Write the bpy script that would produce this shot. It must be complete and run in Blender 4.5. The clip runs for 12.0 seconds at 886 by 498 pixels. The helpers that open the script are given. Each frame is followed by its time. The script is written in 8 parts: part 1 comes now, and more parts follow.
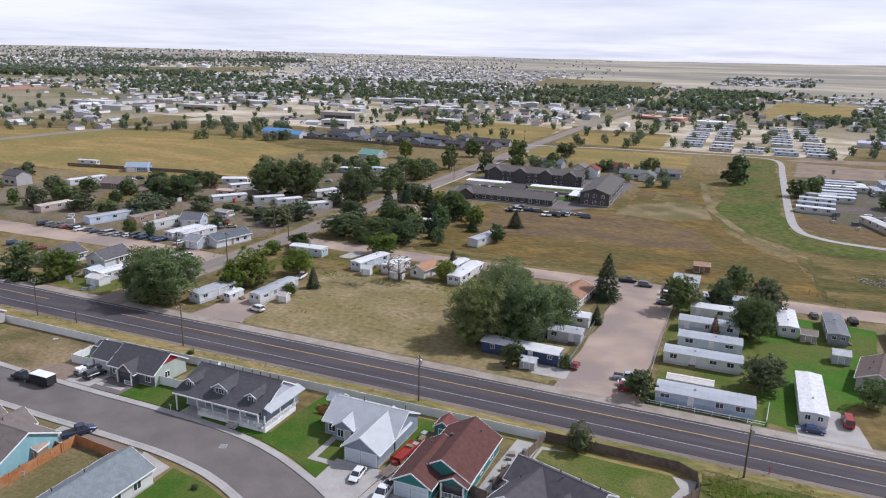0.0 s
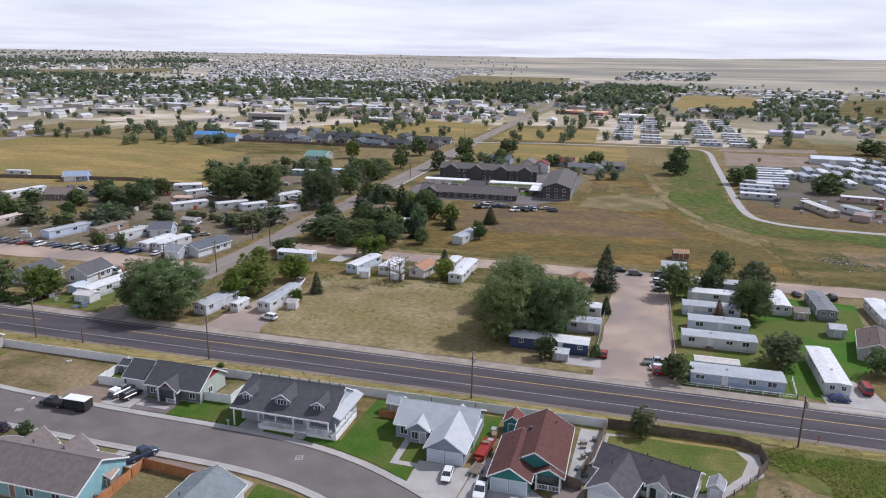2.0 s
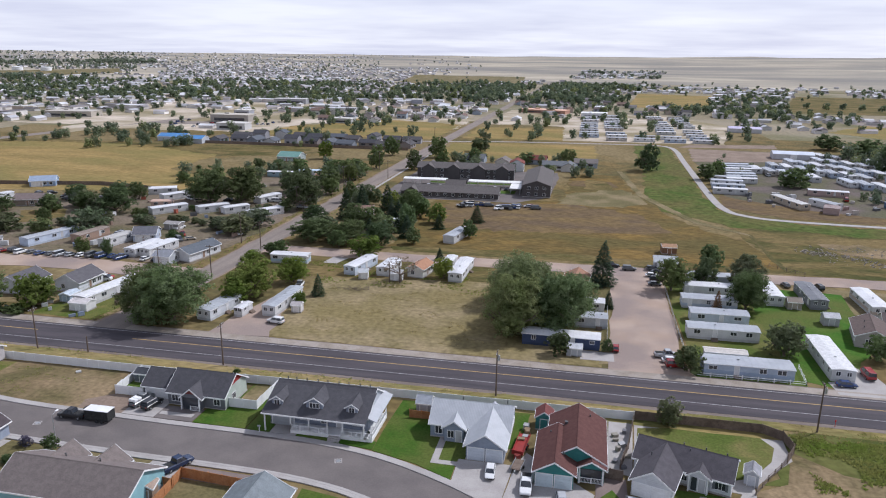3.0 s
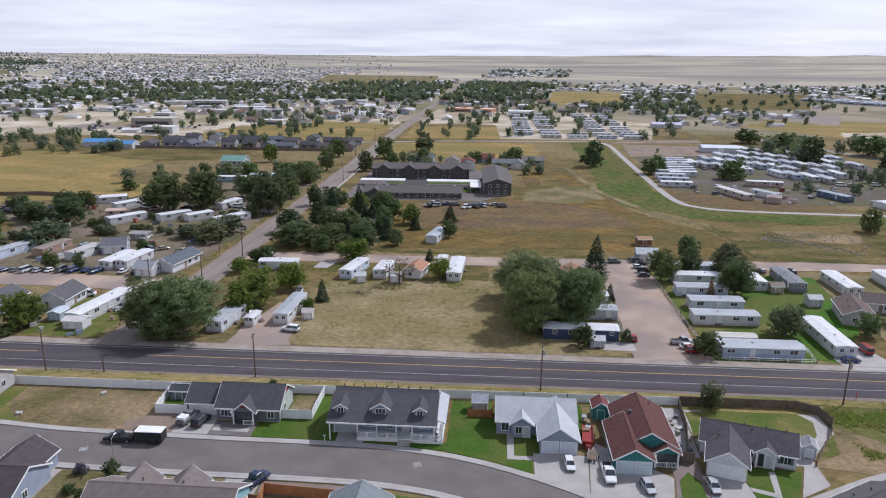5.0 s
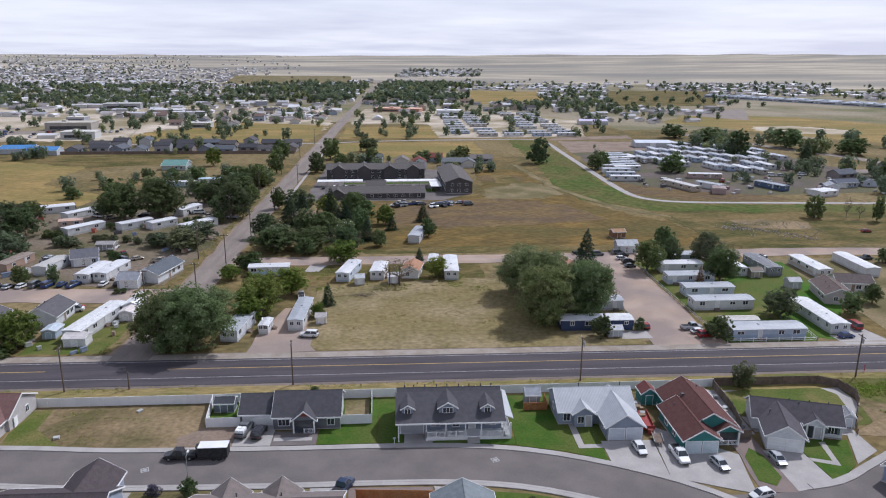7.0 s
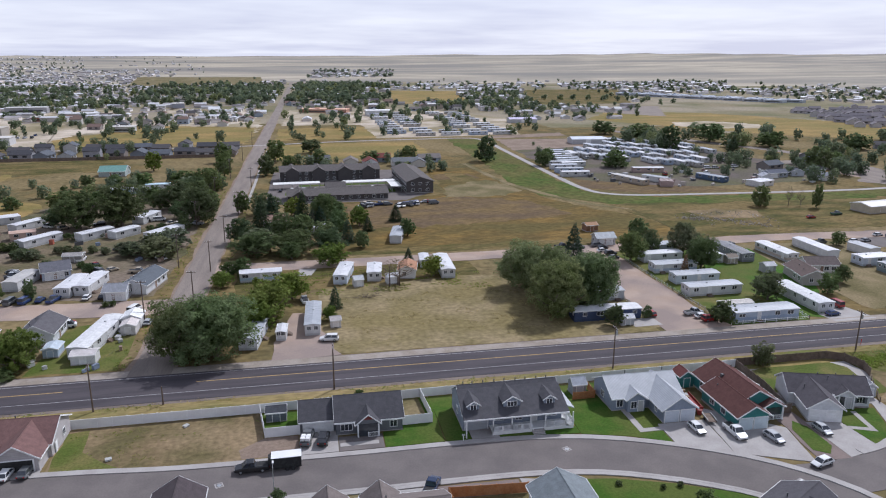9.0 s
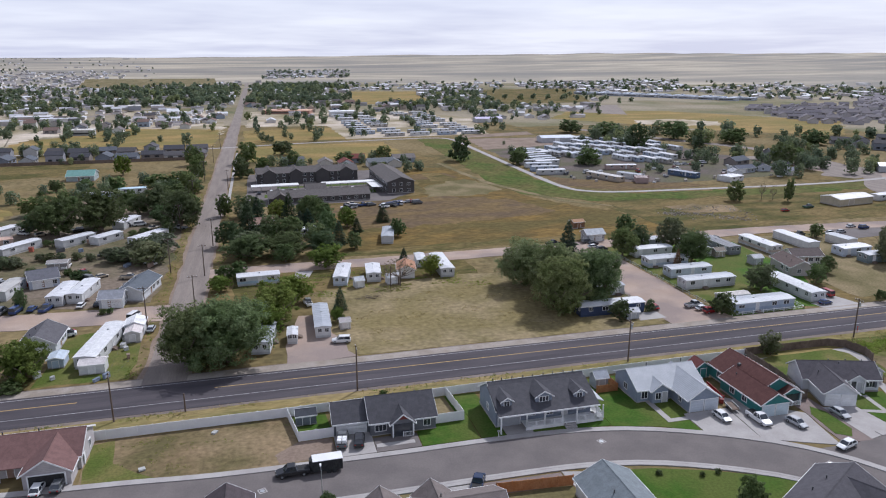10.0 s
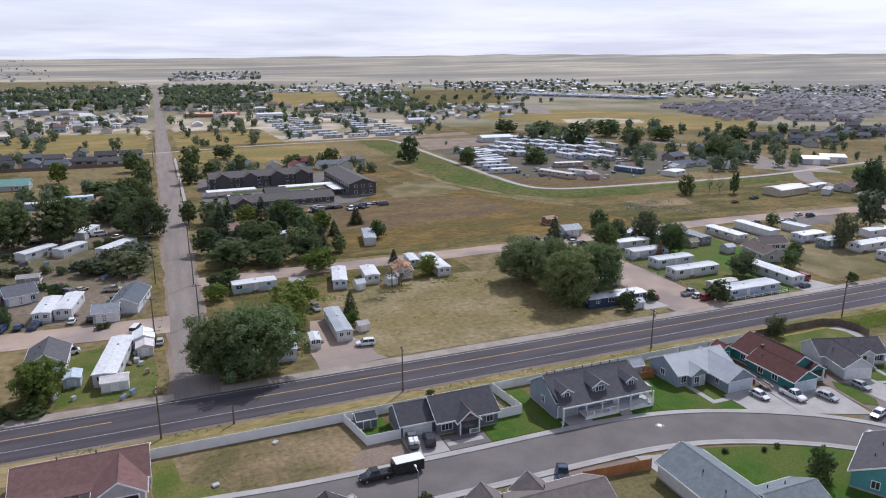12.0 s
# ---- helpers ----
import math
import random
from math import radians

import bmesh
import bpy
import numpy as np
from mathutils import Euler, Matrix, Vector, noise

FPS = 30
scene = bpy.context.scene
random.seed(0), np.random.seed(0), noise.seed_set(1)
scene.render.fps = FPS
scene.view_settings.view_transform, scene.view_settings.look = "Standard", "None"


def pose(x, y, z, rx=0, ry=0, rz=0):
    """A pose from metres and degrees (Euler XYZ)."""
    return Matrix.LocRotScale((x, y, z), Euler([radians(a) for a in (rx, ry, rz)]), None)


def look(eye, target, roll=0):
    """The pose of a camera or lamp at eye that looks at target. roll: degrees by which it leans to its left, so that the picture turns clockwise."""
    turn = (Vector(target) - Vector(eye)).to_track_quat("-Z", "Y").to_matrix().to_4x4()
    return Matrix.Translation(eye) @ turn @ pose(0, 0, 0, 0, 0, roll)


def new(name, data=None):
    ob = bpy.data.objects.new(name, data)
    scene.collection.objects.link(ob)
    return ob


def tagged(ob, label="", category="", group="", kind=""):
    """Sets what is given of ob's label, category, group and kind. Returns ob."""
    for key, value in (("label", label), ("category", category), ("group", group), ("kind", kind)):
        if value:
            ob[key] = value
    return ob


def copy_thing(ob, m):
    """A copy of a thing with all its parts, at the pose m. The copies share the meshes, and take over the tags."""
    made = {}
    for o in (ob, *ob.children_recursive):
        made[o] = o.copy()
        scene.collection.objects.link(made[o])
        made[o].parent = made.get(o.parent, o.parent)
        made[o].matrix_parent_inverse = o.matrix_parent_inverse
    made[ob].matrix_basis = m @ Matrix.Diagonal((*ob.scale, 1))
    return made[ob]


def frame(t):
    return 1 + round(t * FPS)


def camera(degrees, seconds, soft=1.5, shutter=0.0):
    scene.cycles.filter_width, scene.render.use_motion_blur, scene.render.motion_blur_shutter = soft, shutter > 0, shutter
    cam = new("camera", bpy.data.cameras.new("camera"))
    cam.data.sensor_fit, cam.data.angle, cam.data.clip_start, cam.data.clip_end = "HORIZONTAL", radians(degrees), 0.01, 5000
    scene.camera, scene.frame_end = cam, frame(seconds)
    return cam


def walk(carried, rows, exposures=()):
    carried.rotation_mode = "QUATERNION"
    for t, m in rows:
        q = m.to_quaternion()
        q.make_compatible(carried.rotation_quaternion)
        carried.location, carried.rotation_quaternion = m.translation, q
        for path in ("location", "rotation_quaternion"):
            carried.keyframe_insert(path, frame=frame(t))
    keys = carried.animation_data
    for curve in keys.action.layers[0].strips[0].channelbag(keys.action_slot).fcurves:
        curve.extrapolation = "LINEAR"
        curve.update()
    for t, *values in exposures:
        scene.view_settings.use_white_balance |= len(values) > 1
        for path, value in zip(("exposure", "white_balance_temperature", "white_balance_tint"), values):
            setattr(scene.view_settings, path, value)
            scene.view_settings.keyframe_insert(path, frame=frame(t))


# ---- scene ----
cam = camera(63.8, 12.0, soft=1.1)
METRES, EYE, TILT, LEAN, TURN = 148.2, 60.7, 0.0, 0.0, 22.8
ROWS = [
    (0.0, 0.0, 0.0, 0.0, 0.4, -15.25, -1.46),
    (0.5, -0.0425, -0.0016, -0.0002, -1.57, -15.26, -1.23),
    (1.0, -0.085, -0.0021, -0.0001, -3.45, -15.27, -1.0),
    (1.5, -0.1272, -0.0009, 0.0001, -5.3, -15.26, -0.94),
    (2.0, -0.169, 0.0017, 0.0004, -7.2, -15.26, -0.88),
    (2.5, -0.2108, 0.0057, 0.0005, -9.08, -15.27, -0.81),
    (3.0, -0.2527, 0.0112, 0.0007, -11.0, -15.27, -0.71),
    (5.0, -0.4155, 0.0477, 0.002, -18.52, -15.24, -0.52),
    (5.5, -0.4556, 0.06, 0.0019, -20.41, -15.23, -0.46),
    (6.0, -0.4951, 0.0737, 0.0015, -22.29, -15.22, -0.41),
    (6.5, -0.534, 0.089, 0.0011, -24.18, -15.22, -0.35),
    (8.5, -0.6825, 0.1608, -0.0012, -31.62, -15.15, -0.27),
    (9.0, -0.7184, 0.1821, -0.0018, -33.54, -15.17, -0.16),
    (9.5, -0.7538, 0.2047, -0.0027, -35.43, -15.18, -0.04),
    (10.0, -0.7881, 0.2279, -0.0034, -37.28, -15.14, 0.04),
    (10.5, -0.8212, 0.252, -0.0037, -39.11, -15.11, 0.04),
    (11.0, -0.8535, 0.2771, -0.0042, -40.91, -15.08, 0.08),
    (11.5, -0.8848, 0.3033, -0.0046, -42.79, -15.05, 0.09),
    (12.0, -0.9157, 0.3306, -0.0056, -44.63, -15.04, 0.12),
]
walk(cam, [(t, pose(0, 0, EYE, TILT, LEAN, TURN) @ pose(METRES * x, METRES * y, METRES * z, 90 + pitch, roll, yaw)) for t, x, y, z, yaw, pitch, roll in ROWS],
     exposures=[(0.0, -0.02, 5960, 13), (3.0, -0.06, 5920, 13), (6.5, -0.12, 5860, 13), (10.0, -0.14, 5830, 13), (12.0, -0.09, 5830, 13)])

# ---------------------------------------------------------------- sky and sun
SUN_AZ, SUN_EL = 49.0, 47.0   # azimuth from +y towards +x, elevation
world = bpy.data.worlds.new("sky")
scene.world = world
world.use_nodes = True
wn, wl = world.node_tree.nodes, world.node_tree.links
wn.clear()
w_out = wn.new("ShaderNodeOutputWorld")
w_bg = wn.new("ShaderNodeBackground")
w_sky = wn.new("ShaderNodeTexSky")
w_sky.sky_type = "NISHITA"
w_sky.sun_disc = False
w_sky.sun_elevation, w_sky.sun_rotation = radians(SUN_EL), radians(SUN_AZ)
w_sky.air_density, w_sky.dust_density = 1.0, 1.5
w_co = wn.new("ShaderNodeTexCoord")
w_sep = wn.new("ShaderNodeSeparateXYZ")
wl.new(w_co.outputs["Generated"], w_sep.inputs[0])
w_h = wn.new("ShaderNodeMath"); w_h.operation = "ADD"; w_h.inputs[1].default_value = 0.06
wl.new(w_sep.outputs[2], w_h.inputs[0])
w_abs = wn.new("ShaderNodeMath"); w_abs.operation = "ABSOLUTE"
wl.new(w_h.outputs[0], w_abs.inputs[0])
w_dx = wn.new("ShaderNodeMath"); w_dx.operation = "DIVIDE"
w_dy = wn.new("ShaderNodeMath"); w_dy.operation = "DIVIDE"
wl.new(w_sep.outputs[0], w_dx.inputs[0]); wl.new(w_abs.outputs[0], w_dx.inputs[1])
wl.new(w_sep.outputs[1], w_dy.inputs[0]); wl.new(w_abs.outputs[0], w_dy.inputs[1])
w_vec = wn.new("ShaderNodeCombineXYZ")
wl.new(w_dx.outputs[0], w_vec.inputs[0]); wl.new(w_dy.outputs[0], w_vec.inputs[1])
w_noise = wn.new("ShaderNodeTexNoise")
w_noise.inputs["Scale"].default_value, w_noise.inputs["Detail"].default_value = 0.3, 4.0
w_noise.inputs["Roughness"].default_value = 0.55
wl.new(w_vec.outputs[0], w_noise.inputs["Vector"])
w_ramp = wn.new("ShaderNodeValToRGB")
w_ramp.color_ramp.elements[0].position, w_ramp.color_ramp.elements[1].position = 0.36, 0.62
w_ramp.color_ramp.elements[0].color = (8.9, 8.9, 10.1, 1)
w_ramp.color_ramp.elements[1].color = (11.8, 11.7, 12.0, 1)
wl.new(w_noise.outputs[0], w_ramp.inputs[0])
w_mix = wn.new("ShaderNodeMix"); w_mix.data_type = "RGBA"
w_cover = wn.new("ShaderNodeMapRange")   # thin cloud, dense towards the horizon, open overhead
w_cover.inputs[1].default_value, w_cover.inputs[2].default_value, w_cover.inputs[3].default_value, w_cover.inputs[4].default_value = 0.16, 0.6, 0.88, 0.32
wl.new(w_sep.outputs[2], w_cover.inputs[0]); wl.new(w_cover.outputs[0], w_mix.inputs[0])
wl.new(w_sky.outputs[0], w_mix.inputs[6]); wl.new(w_ramp.outputs[0], w_mix.inputs[7])
wl.new(w_mix.outputs[2], w_bg.inputs[0])
w_bg.inputs[1].default_value = 0.09
wl.new(w_bg.outputs[0], w_out.inputs[0])

sun = new("sun", bpy.data.lights.new("sun", "SUN"))
sun.data.energy, sun.data.angle, sun.data.color = 3.7, radians(1.2), (1.0, 0.965, 0.92)
s_dir = Vector((math.sin(radians(SUN_AZ)) * math.cos(radians(SUN_EL)), math.cos(radians(SUN_AZ)) * math.cos(radians(SUN_EL)), math.sin(radians(SUN_EL))))
sun.matrix_world = look(s_dir * 900, (0, 0, 0))


# ---------------------------------------------------------------- materials
def mk(name, c1, c2=None, s1=0.2, s2=3.0, rough=0.85, bump=0.0, bscale=8.0, metal=0.0, spec=0.3,
       vary=0.12, tint=False, rand=0.0, island=0.0, c3=None, s3=0.02, lo=0.38, hi=0.62, stripe=None, squash=(1, 1, 1), trans=0.0):
    """A surface with two or three scales of noise; tint: times the object's colour; rand, island: brightness spread by object or piece."""
    m = bpy.data.materials.new(name)
    m.use_nodes = True
    n, l = m.node_tree.nodes, m.node_tree.links
    bs = n["Principled BSDF"]
    geo = n.new("ShaderNodeNewGeometry")
    mp = n.new("ShaderNodeMapping")
    mp.inputs["Scale"].default_value = squash
    l.new(geo.outputs["Position"], mp.inputs["Vector"])

    def noise_at(scale, detail=5.0):
        t = n.new("ShaderNodeTexNoise")
        t.inputs["Scale"].default_value, t.inputs["Detail"].default_value = scale, detail
        l.new(mp.outputs[0], t.inputs["Vector"])
        return t.outputs[0]

    def ranged(sock, a, b, x, y):
        r = n.new("ShaderNodeMapRange")
        r.inputs[1].default_value, r.inputs[2].default_value, r.inputs[3].default_value, r.inputs[4].default_value = a, b, x, y
        l.new(sock, r.inputs[0])
        return r.outputs[0]

    def mixed(fac, a, b, mode="MIX"):
        x = n.new("ShaderNodeMix")
        x.data_type, x.blend_type = "RGBA", mode
        for sock, val in ((x.inputs[0], fac), (x.inputs[6], a), (x.inputs[7], b)):
            if isinstance(val, (int, float)):
                sock.default_value = val
            elif isinstance(val, tuple):
                sock.default_value = (*val[:3], 1)
            else:
                l.new(val, sock)
        return x.outputs[2]

    col = mixed(ranged(noise_at(s1), lo, hi, 0, 1), tuple(c1), tuple(c2 or c1))
    if c3:
        col = mixed(ranged(noise_at(s3, 4.0), 0.42, 0.6, 0, 1), col, tuple(c3))
    if tint:
        oi = n.new("ShaderNodeObjectInfo")
        col = mixed(1.0, col, oi.outputs["Color"], "MULTIPLY")
    val = ranged(noise_at(s2, 6.0), 0.25, 0.75, 1 - vary, 1 + vary)
    if rand:
        oi2 = n.new("ShaderNodeObjectInfo")
        mul = n.new("ShaderNodeMath"); mul.operation = "MULTIPLY"
        l.new(val, mul.inputs[0]); l.new(ranged(oi2.outputs["Random"], 0, 1, 1 - rand, 1 + rand), mul.inputs[1])
        val = mul.outputs[0]
    if island:
        mul = n.new("ShaderNodeMath"); mul.operation = "MULTIPLY"
        l.new(val, mul.inputs[0]); l.new(ranged(geo.outputs["Random Per Island"], 0, 1, 1 - island, 1 + island), mul.inputs[1])
        val = mul.outputs[0]
    col = mixed(1.0, col, val, "MULTIPLY")
    l.new(col, bs.inputs["Base Color"])
    bs.inputs["Roughness"].default_value, bs.inputs["Metallic"].default_value = rough, metal
    bs.inputs["Specular IOR Level"].default_value = spec
    if trans:
        bs.inputs["Transmission Weight"].default_value = 0.0
        bs.inputs["Subsurface Weight"].default_value = 0.0
        tr = n.new("ShaderNodeBsdfTranslucent")
        l.new(col, tr.inputs[0])
        ms = n.new("ShaderNodeMixShader")
        ms.inputs[0].default_value = trans
        l.new(bs.outputs[0], ms.inputs[1]); l.new(tr.outputs[0], ms.inputs[2])
        l.new(ms.outputs[0], n["Material Output"].inputs[0])
    if bump:
        h = noise_at(bscale, 4.0)
        if stripe:
            wv = n.new("ShaderNodeTexWave")
            wv.bands_direction = stripe[0]
            wv.inputs["Scale"].default_value = stripe[1]
            l.new(geo.outputs["Position"], wv.inputs["Vector"])
            h = wv.outputs["Fac"]
        b = n.new("ShaderNodeBump")
        b.inputs["Strength"].default_value, b.inputs["Distance"].default_value = bump, 0.08
        l.new(h, b.inputs["Height"]); l.new(b.outputs[0], bs.inputs["Normal"])
    return m


M_ground = mk("dry_prairie_grass", (0.180, 0.130, 0.056), (0.105, 0.092, 0.042), 0.07, 0.5, 0.95, 0.6, 1.2, vary=0.38, c3=(0.205, 0.158, 0.082), s3=0.014, spec=0.05)
# pale dry grass, lightened for haze; greyer c3 patches paint in cloud shadows
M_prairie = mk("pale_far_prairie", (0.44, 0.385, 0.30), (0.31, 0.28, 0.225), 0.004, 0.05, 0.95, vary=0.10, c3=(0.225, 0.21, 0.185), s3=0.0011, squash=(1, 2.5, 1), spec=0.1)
M_townland = mk("town_yards", (0.215, 0.178, 0.108), (0.13, 0.132, 0.064), 0.02, 0.3, 0.95, vary=0.25, c3=(0.28, 0.24, 0.175), s3=0.008, spec=0.1)
M_straw = mk("straw_lot", (0.235, 0.185, 0.105), (0.16, 0.135, 0.066), 0.1, 1.6, 0.95, 0.5, 2.5, vary=0.3, c3=(0.125, 0.108, 0.048), s3=0.055, spec=0.1)
M_gold = mk("golden_field", (0.195, 0.128, 0.044), (0.118, 0.085, 0.034), 0.07, 0.45, 0.95, 0.6, 1.2, vary=0.38, c3=(0.115, 0.092, 0.036), s3=0.02, squash=(1, 2.0, 1), spec=0.05)
M_hay = mk("pale_hay_field", (0.305, 0.215, 0.088), (0.225, 0.165, 0.066), 0.03, 0.4, 0.95, 0.5, 1.2, vary=0.28, c3=(0.20, 0.165, 0.062), s3=0.012, squash=(1, 2.4, 1), spec=0.05)
M_lot = mk("worn_straw_lot", (0.262, 0.208, 0.120), (0.178, 0.148, 0.074), 0.09, 0.8, 0.95, 0.5, 2.0, vary=0.34, c3=(0.205, 0.165, 0.078), s3=0.045, spec=0.05)
M_brownfield = mk("brown_field", (0.125, 0.090, 0.056), (0.165, 0.116, 0.056), 0.05, 0.45, 0.95, 0.6, 1.2, vary=0.34, squash=(1, 2, 1), spec=0.05)
M_green = mk("green_swale_grass", (0.064, 0.098, 0.022), (0.098, 0.110, 0.032), 0.08, 0.5, 0.95, 0.6, 1.2, vary=0.4, c3=(0.118, 0.108, 0.04), s3=0.035, spec=0.05)
M_olive = mk("olive_rough_grass", (0.118, 0.097, 0.036), (0.066, 0.069, 0.024), 0.09, 0.5, 0.95, 0.6, 1.2, vary=0.4, c3=(0.175, 0.130, 0.058), s3=0.035, squash=(1, 2.2, 1), spec=0.05)
M_vergegrass = mk("verge_grass", (0.25, 0.195, 0.08), (0.128, 0.134, 0.045), 0.12, 0.9, 0.95, 0.5, 2.5, vary=0.35, c3=(0.265, 0.205, 0.1), s3=0.05, squash=(0.5, 1.6, 1), spec=0.05)
M_lawn = mk("watered_lawn", (0.042, 0.098, 0.012), (0.066, 0.112, 0.018), 0.35, 2.5, 0.95, 0.4, 5.0, vary=0.22, c3=(0.088, 0.112, 0.026), s3=0.11, spec=0.1)
M_lushlawn = mk("lush_lawn", (0.046, 0.125, 0.014), (0.07, 0.14, 0.02), 0.3, 2.5, 0.95, 0.4, 5.0, vary=0.28, c3=(0.1, 0.118, 0.03), s3=0.05, spec=0.1)
M_drylawn = mk("sun_dried_lawn", (0.118, 0.126, 0.036), (0.155, 0.14, 0.05), 0.3, 2.5, 0.95, 0.4, 5.0, vary=0.28, c3=(0.08, 0.108, 0.022), s3=0.12, spec=0.1)
M_asphalt = mk("worn_asphalt", (0.062, 0.055, 0.062), (0.086, 0.076, 0.083), 0.35, 6.0, 0.9, 0.1, 20, vary=0.12, squash=(0.15, 1.6, 1), spec=0.2)
M_street = mk("street_asphalt", (0.135, 0.119, 0.115), (0.166, 0.146, 0.139), 0.18, 4.0, 0.9, 0.1, 20, vary=0.1, spec=0.2)
M_oldroad = mk("old_patched_asphalt", (0.205, 0.172, 0.152), (0.25, 0.212, 0.185), 0.2, 3.0, 0.92, 0.1, 15, vary=0.15, squash=(2.0, 0.2, 1), spec=0.2)
M_gravel = mk("pinkish_gravel", (0.37, 0.278, 0.220), (0.41, 0.32, 0.262), 0.15, 4.0, 0.95, 0.3, 12, vary=0.14, c3=(0.274, 0.220, 0.197), s3=0.06, spec=0.1)
M_shoulder = mk("pale_gravel_shoulder", (0.336, 0.296, 0.260), (0.264, 0.224, 0.185), 0.3, 4.0, 0.95, 0.3, 12, vary=0.18, spec=0.1)
M_sandlot = mk("sandy_lot", (0.56, 0.485, 0.40), (0.42, 0.355, 0.275), 0.05, 0.8, 0.95, vary=0.2, c3=(0.25, 0.21, 0.125), s3=0.016, spec=0.1)
M_weedlot = mk("weedy_dry_lot", (0.195, 0.142, 0.080), (0.118, 0.1, 0.046), 0.13, 1.2, 0.95, 0.5, 2.5, vary=0.34, c3=(0.25, 0.185, 0.11), s3=0.055, spec=0.1)
M_verge = mk("roadside_dirt", (0.166, 0.137, 0.123), (0.216, 0.180, 0.158), 0.25, 3.0, 0.95, 0.3, 10, vary=0.2, squash=(0.4, 1.5, 1), spec=0.1)
M_concrete = mk("pale_concrete", (0.390, 0.367, 0.352), (0.335, 0.312, 0.299), 0.3, 5.0, 0.9, 0.08, 20, vary=0.1, spec=0.2)
M_dirt = mk("bare_dirt", (0.270, 0.210, 0.165), (0.210, 0.158, 0.124), 0.1, 2.0, 0.95, 0.3, 6, vary=0.2, spec=0.1)
M_cedar_earth = mk("reddish_earth", (0.33, 0.2, 0.14), (0.27, 0.17, 0.12), 0.02, 0.3, 0.95, vary=0.2, spec=0.1)
M_weedditch = mk("dark_weeds", (0.085, 0.08, 0.03), (0.115, 0.095, 0.042), 0.3, 2.0, 0.95, 0.5, 2.0, vary=0.35, spec=0.05)
M_parkdirt = mk("park_dirt", (0.142, 0.115, 0.104), (0.098, 0.086, 0.074), 0.06, 0.8, 0.95, vary=0.25, c3=(0.115, 0.11, 0.06), s3=0.03, spec=0.1)
M_parkyard = mk("park_yard_earth", (0.165, 0.132, 0.085), (0.098, 0.096, 0.05), 0.09, 1.0, 0.95, 0.4, 2.5, vary=0.32, c3=(0.19, 0.152, 0.118), s3=0.04, spec=0.05)
M_pave_red = mk("reddish_drive", (0.185, 0.145, 0.132), (0.215, 0.168, 0.152), 0.3, 4.0, 0.9, 0.1, 12, spec=0.2)
M_line_y = mk("yellow_road_paint", (0.46, 0.31, 0.12), (0.34, 0.24, 0.11), 1.5, 8.0, 0.8, vary=0.2)
M_line_w = mk("white_road_paint", (0.40, 0.385, 0.39), (0.27, 0.26, 0.265), 1.5, 8.0, 0.8, vary=0.15)
M_white = mk("white_vinyl", (0.78, 0.78, 0.78), (0.72, 0.72, 0.73), 0.5, 4.0, 0.55, vary=0.05)
M_siding = mk("painted_siding", (0.98, 0.98, 0.98), (0.86, 0.86, 0.87), 0.6, 3.0, 0.65, 0.25, stripe=("Z", 1.1), vary=0.07, tint=True)
M_rib = mk("ribbed_metal_roof", (1, 1, 1), (0.86, 0.86, 0.88), 0.25, 2.0, 0.45, 0.08, stripe=("X", 0.9), vary=0.1, tint=True, spec=0.4)
M_shingle = mk("asphalt_shingles", (1, 1, 1), (0.84, 0.84, 0.84), 1.2, 7.0, 0.92, 0.25, 14, vary=0.2, tint=True, spec=0.15)
M_metalroof = mk("white_metal_roof", (0.42, 0.435, 0.46), (0.375, 0.39, 0.415), 0.6, 4.0, 0.5, 0.2, stripe=("X", 1.2), vary=0.06, spec=0.35)
M_glass = mk("window_glass", (0.03, 0.035, 0.045), (0.055, 0.06, 0.07), 0.5, 2.0, 0.08, spec=0.7, vary=0.1)
M_trim = mk("white_trim", (0.80, 0.80, 0.80), (0.74, 0.74, 0.74), 0.8, 5.0, 0.6, vary=0.05)
M_door = mk("door_paint", (1, 1, 1), (0.9, 0.9, 0.9), 0.8, 4.0, 0.5, vary=0.06, tint=True)
M_wood = mk("weathered_fence_wood", (0.14, 0.105, 0.085), (0.19, 0.145, 0.115), 1.2, 6.0, 0.9, 0.3, 10, vary=0.25, rand=0.12)
M_cedar = mk("stained_cedar", (0.36, 0.15, 0.06), (0.42, 0.20, 0.09), 1.0, 5.0, 0.85, 0.3, 10, vary=0.2, rand=0.12)
M_pole = mk("creosoted_pole", (0.10, 0.075, 0.06), (0.14, 0.105, 0.085), 1.0, 6.0, 0.9, vary=0.2)
M_metal = mk("galvanised_metal", (0.45, 0.46, 0.47), (0.38, 0.39, 0.4), 1.0, 5.0, 0.4, metal=0.6, vary=0.1)
M_vent = mk("dark_vent_metal", (0.075, 0.075, 0.08), (0.1, 0.1, 0.105), 1.0, 5.0, 0.6, vary=0.1)
M_wire = mk("wire", (0.06, 0.06, 0.065), None, 1.0, 1.0, 0.6)
M_rubber = mk("tyre_rubber", (0.025, 0.025, 0.026), (0.04, 0.04, 0.04), 3, 9, 0.85)
M_paint = mk("car_paint", (1, 1, 1), (0.95, 0.95, 0.95), 2.0, 6.0, 0.25, spec=0.6, vary=0.04, tint=True)
M_lamp_red = mk("tail_light_red", (0.4, 0.02, 0.02), None, 1, 1, 0.2, spec=0.6)
M_lamp_clear = mk("headlight_glass", (0.75, 0.76, 0.78), None, 1, 1, 0.12, spec=0.7)
M_leaf = mk("leaves", (0.96, 0.96, 0.96), (0.64, 0.7, 0.58), 0.3, 1.6, 0.9, vary=0.22, tint=True, island=0.22, spec=0.02, trans=0.48)
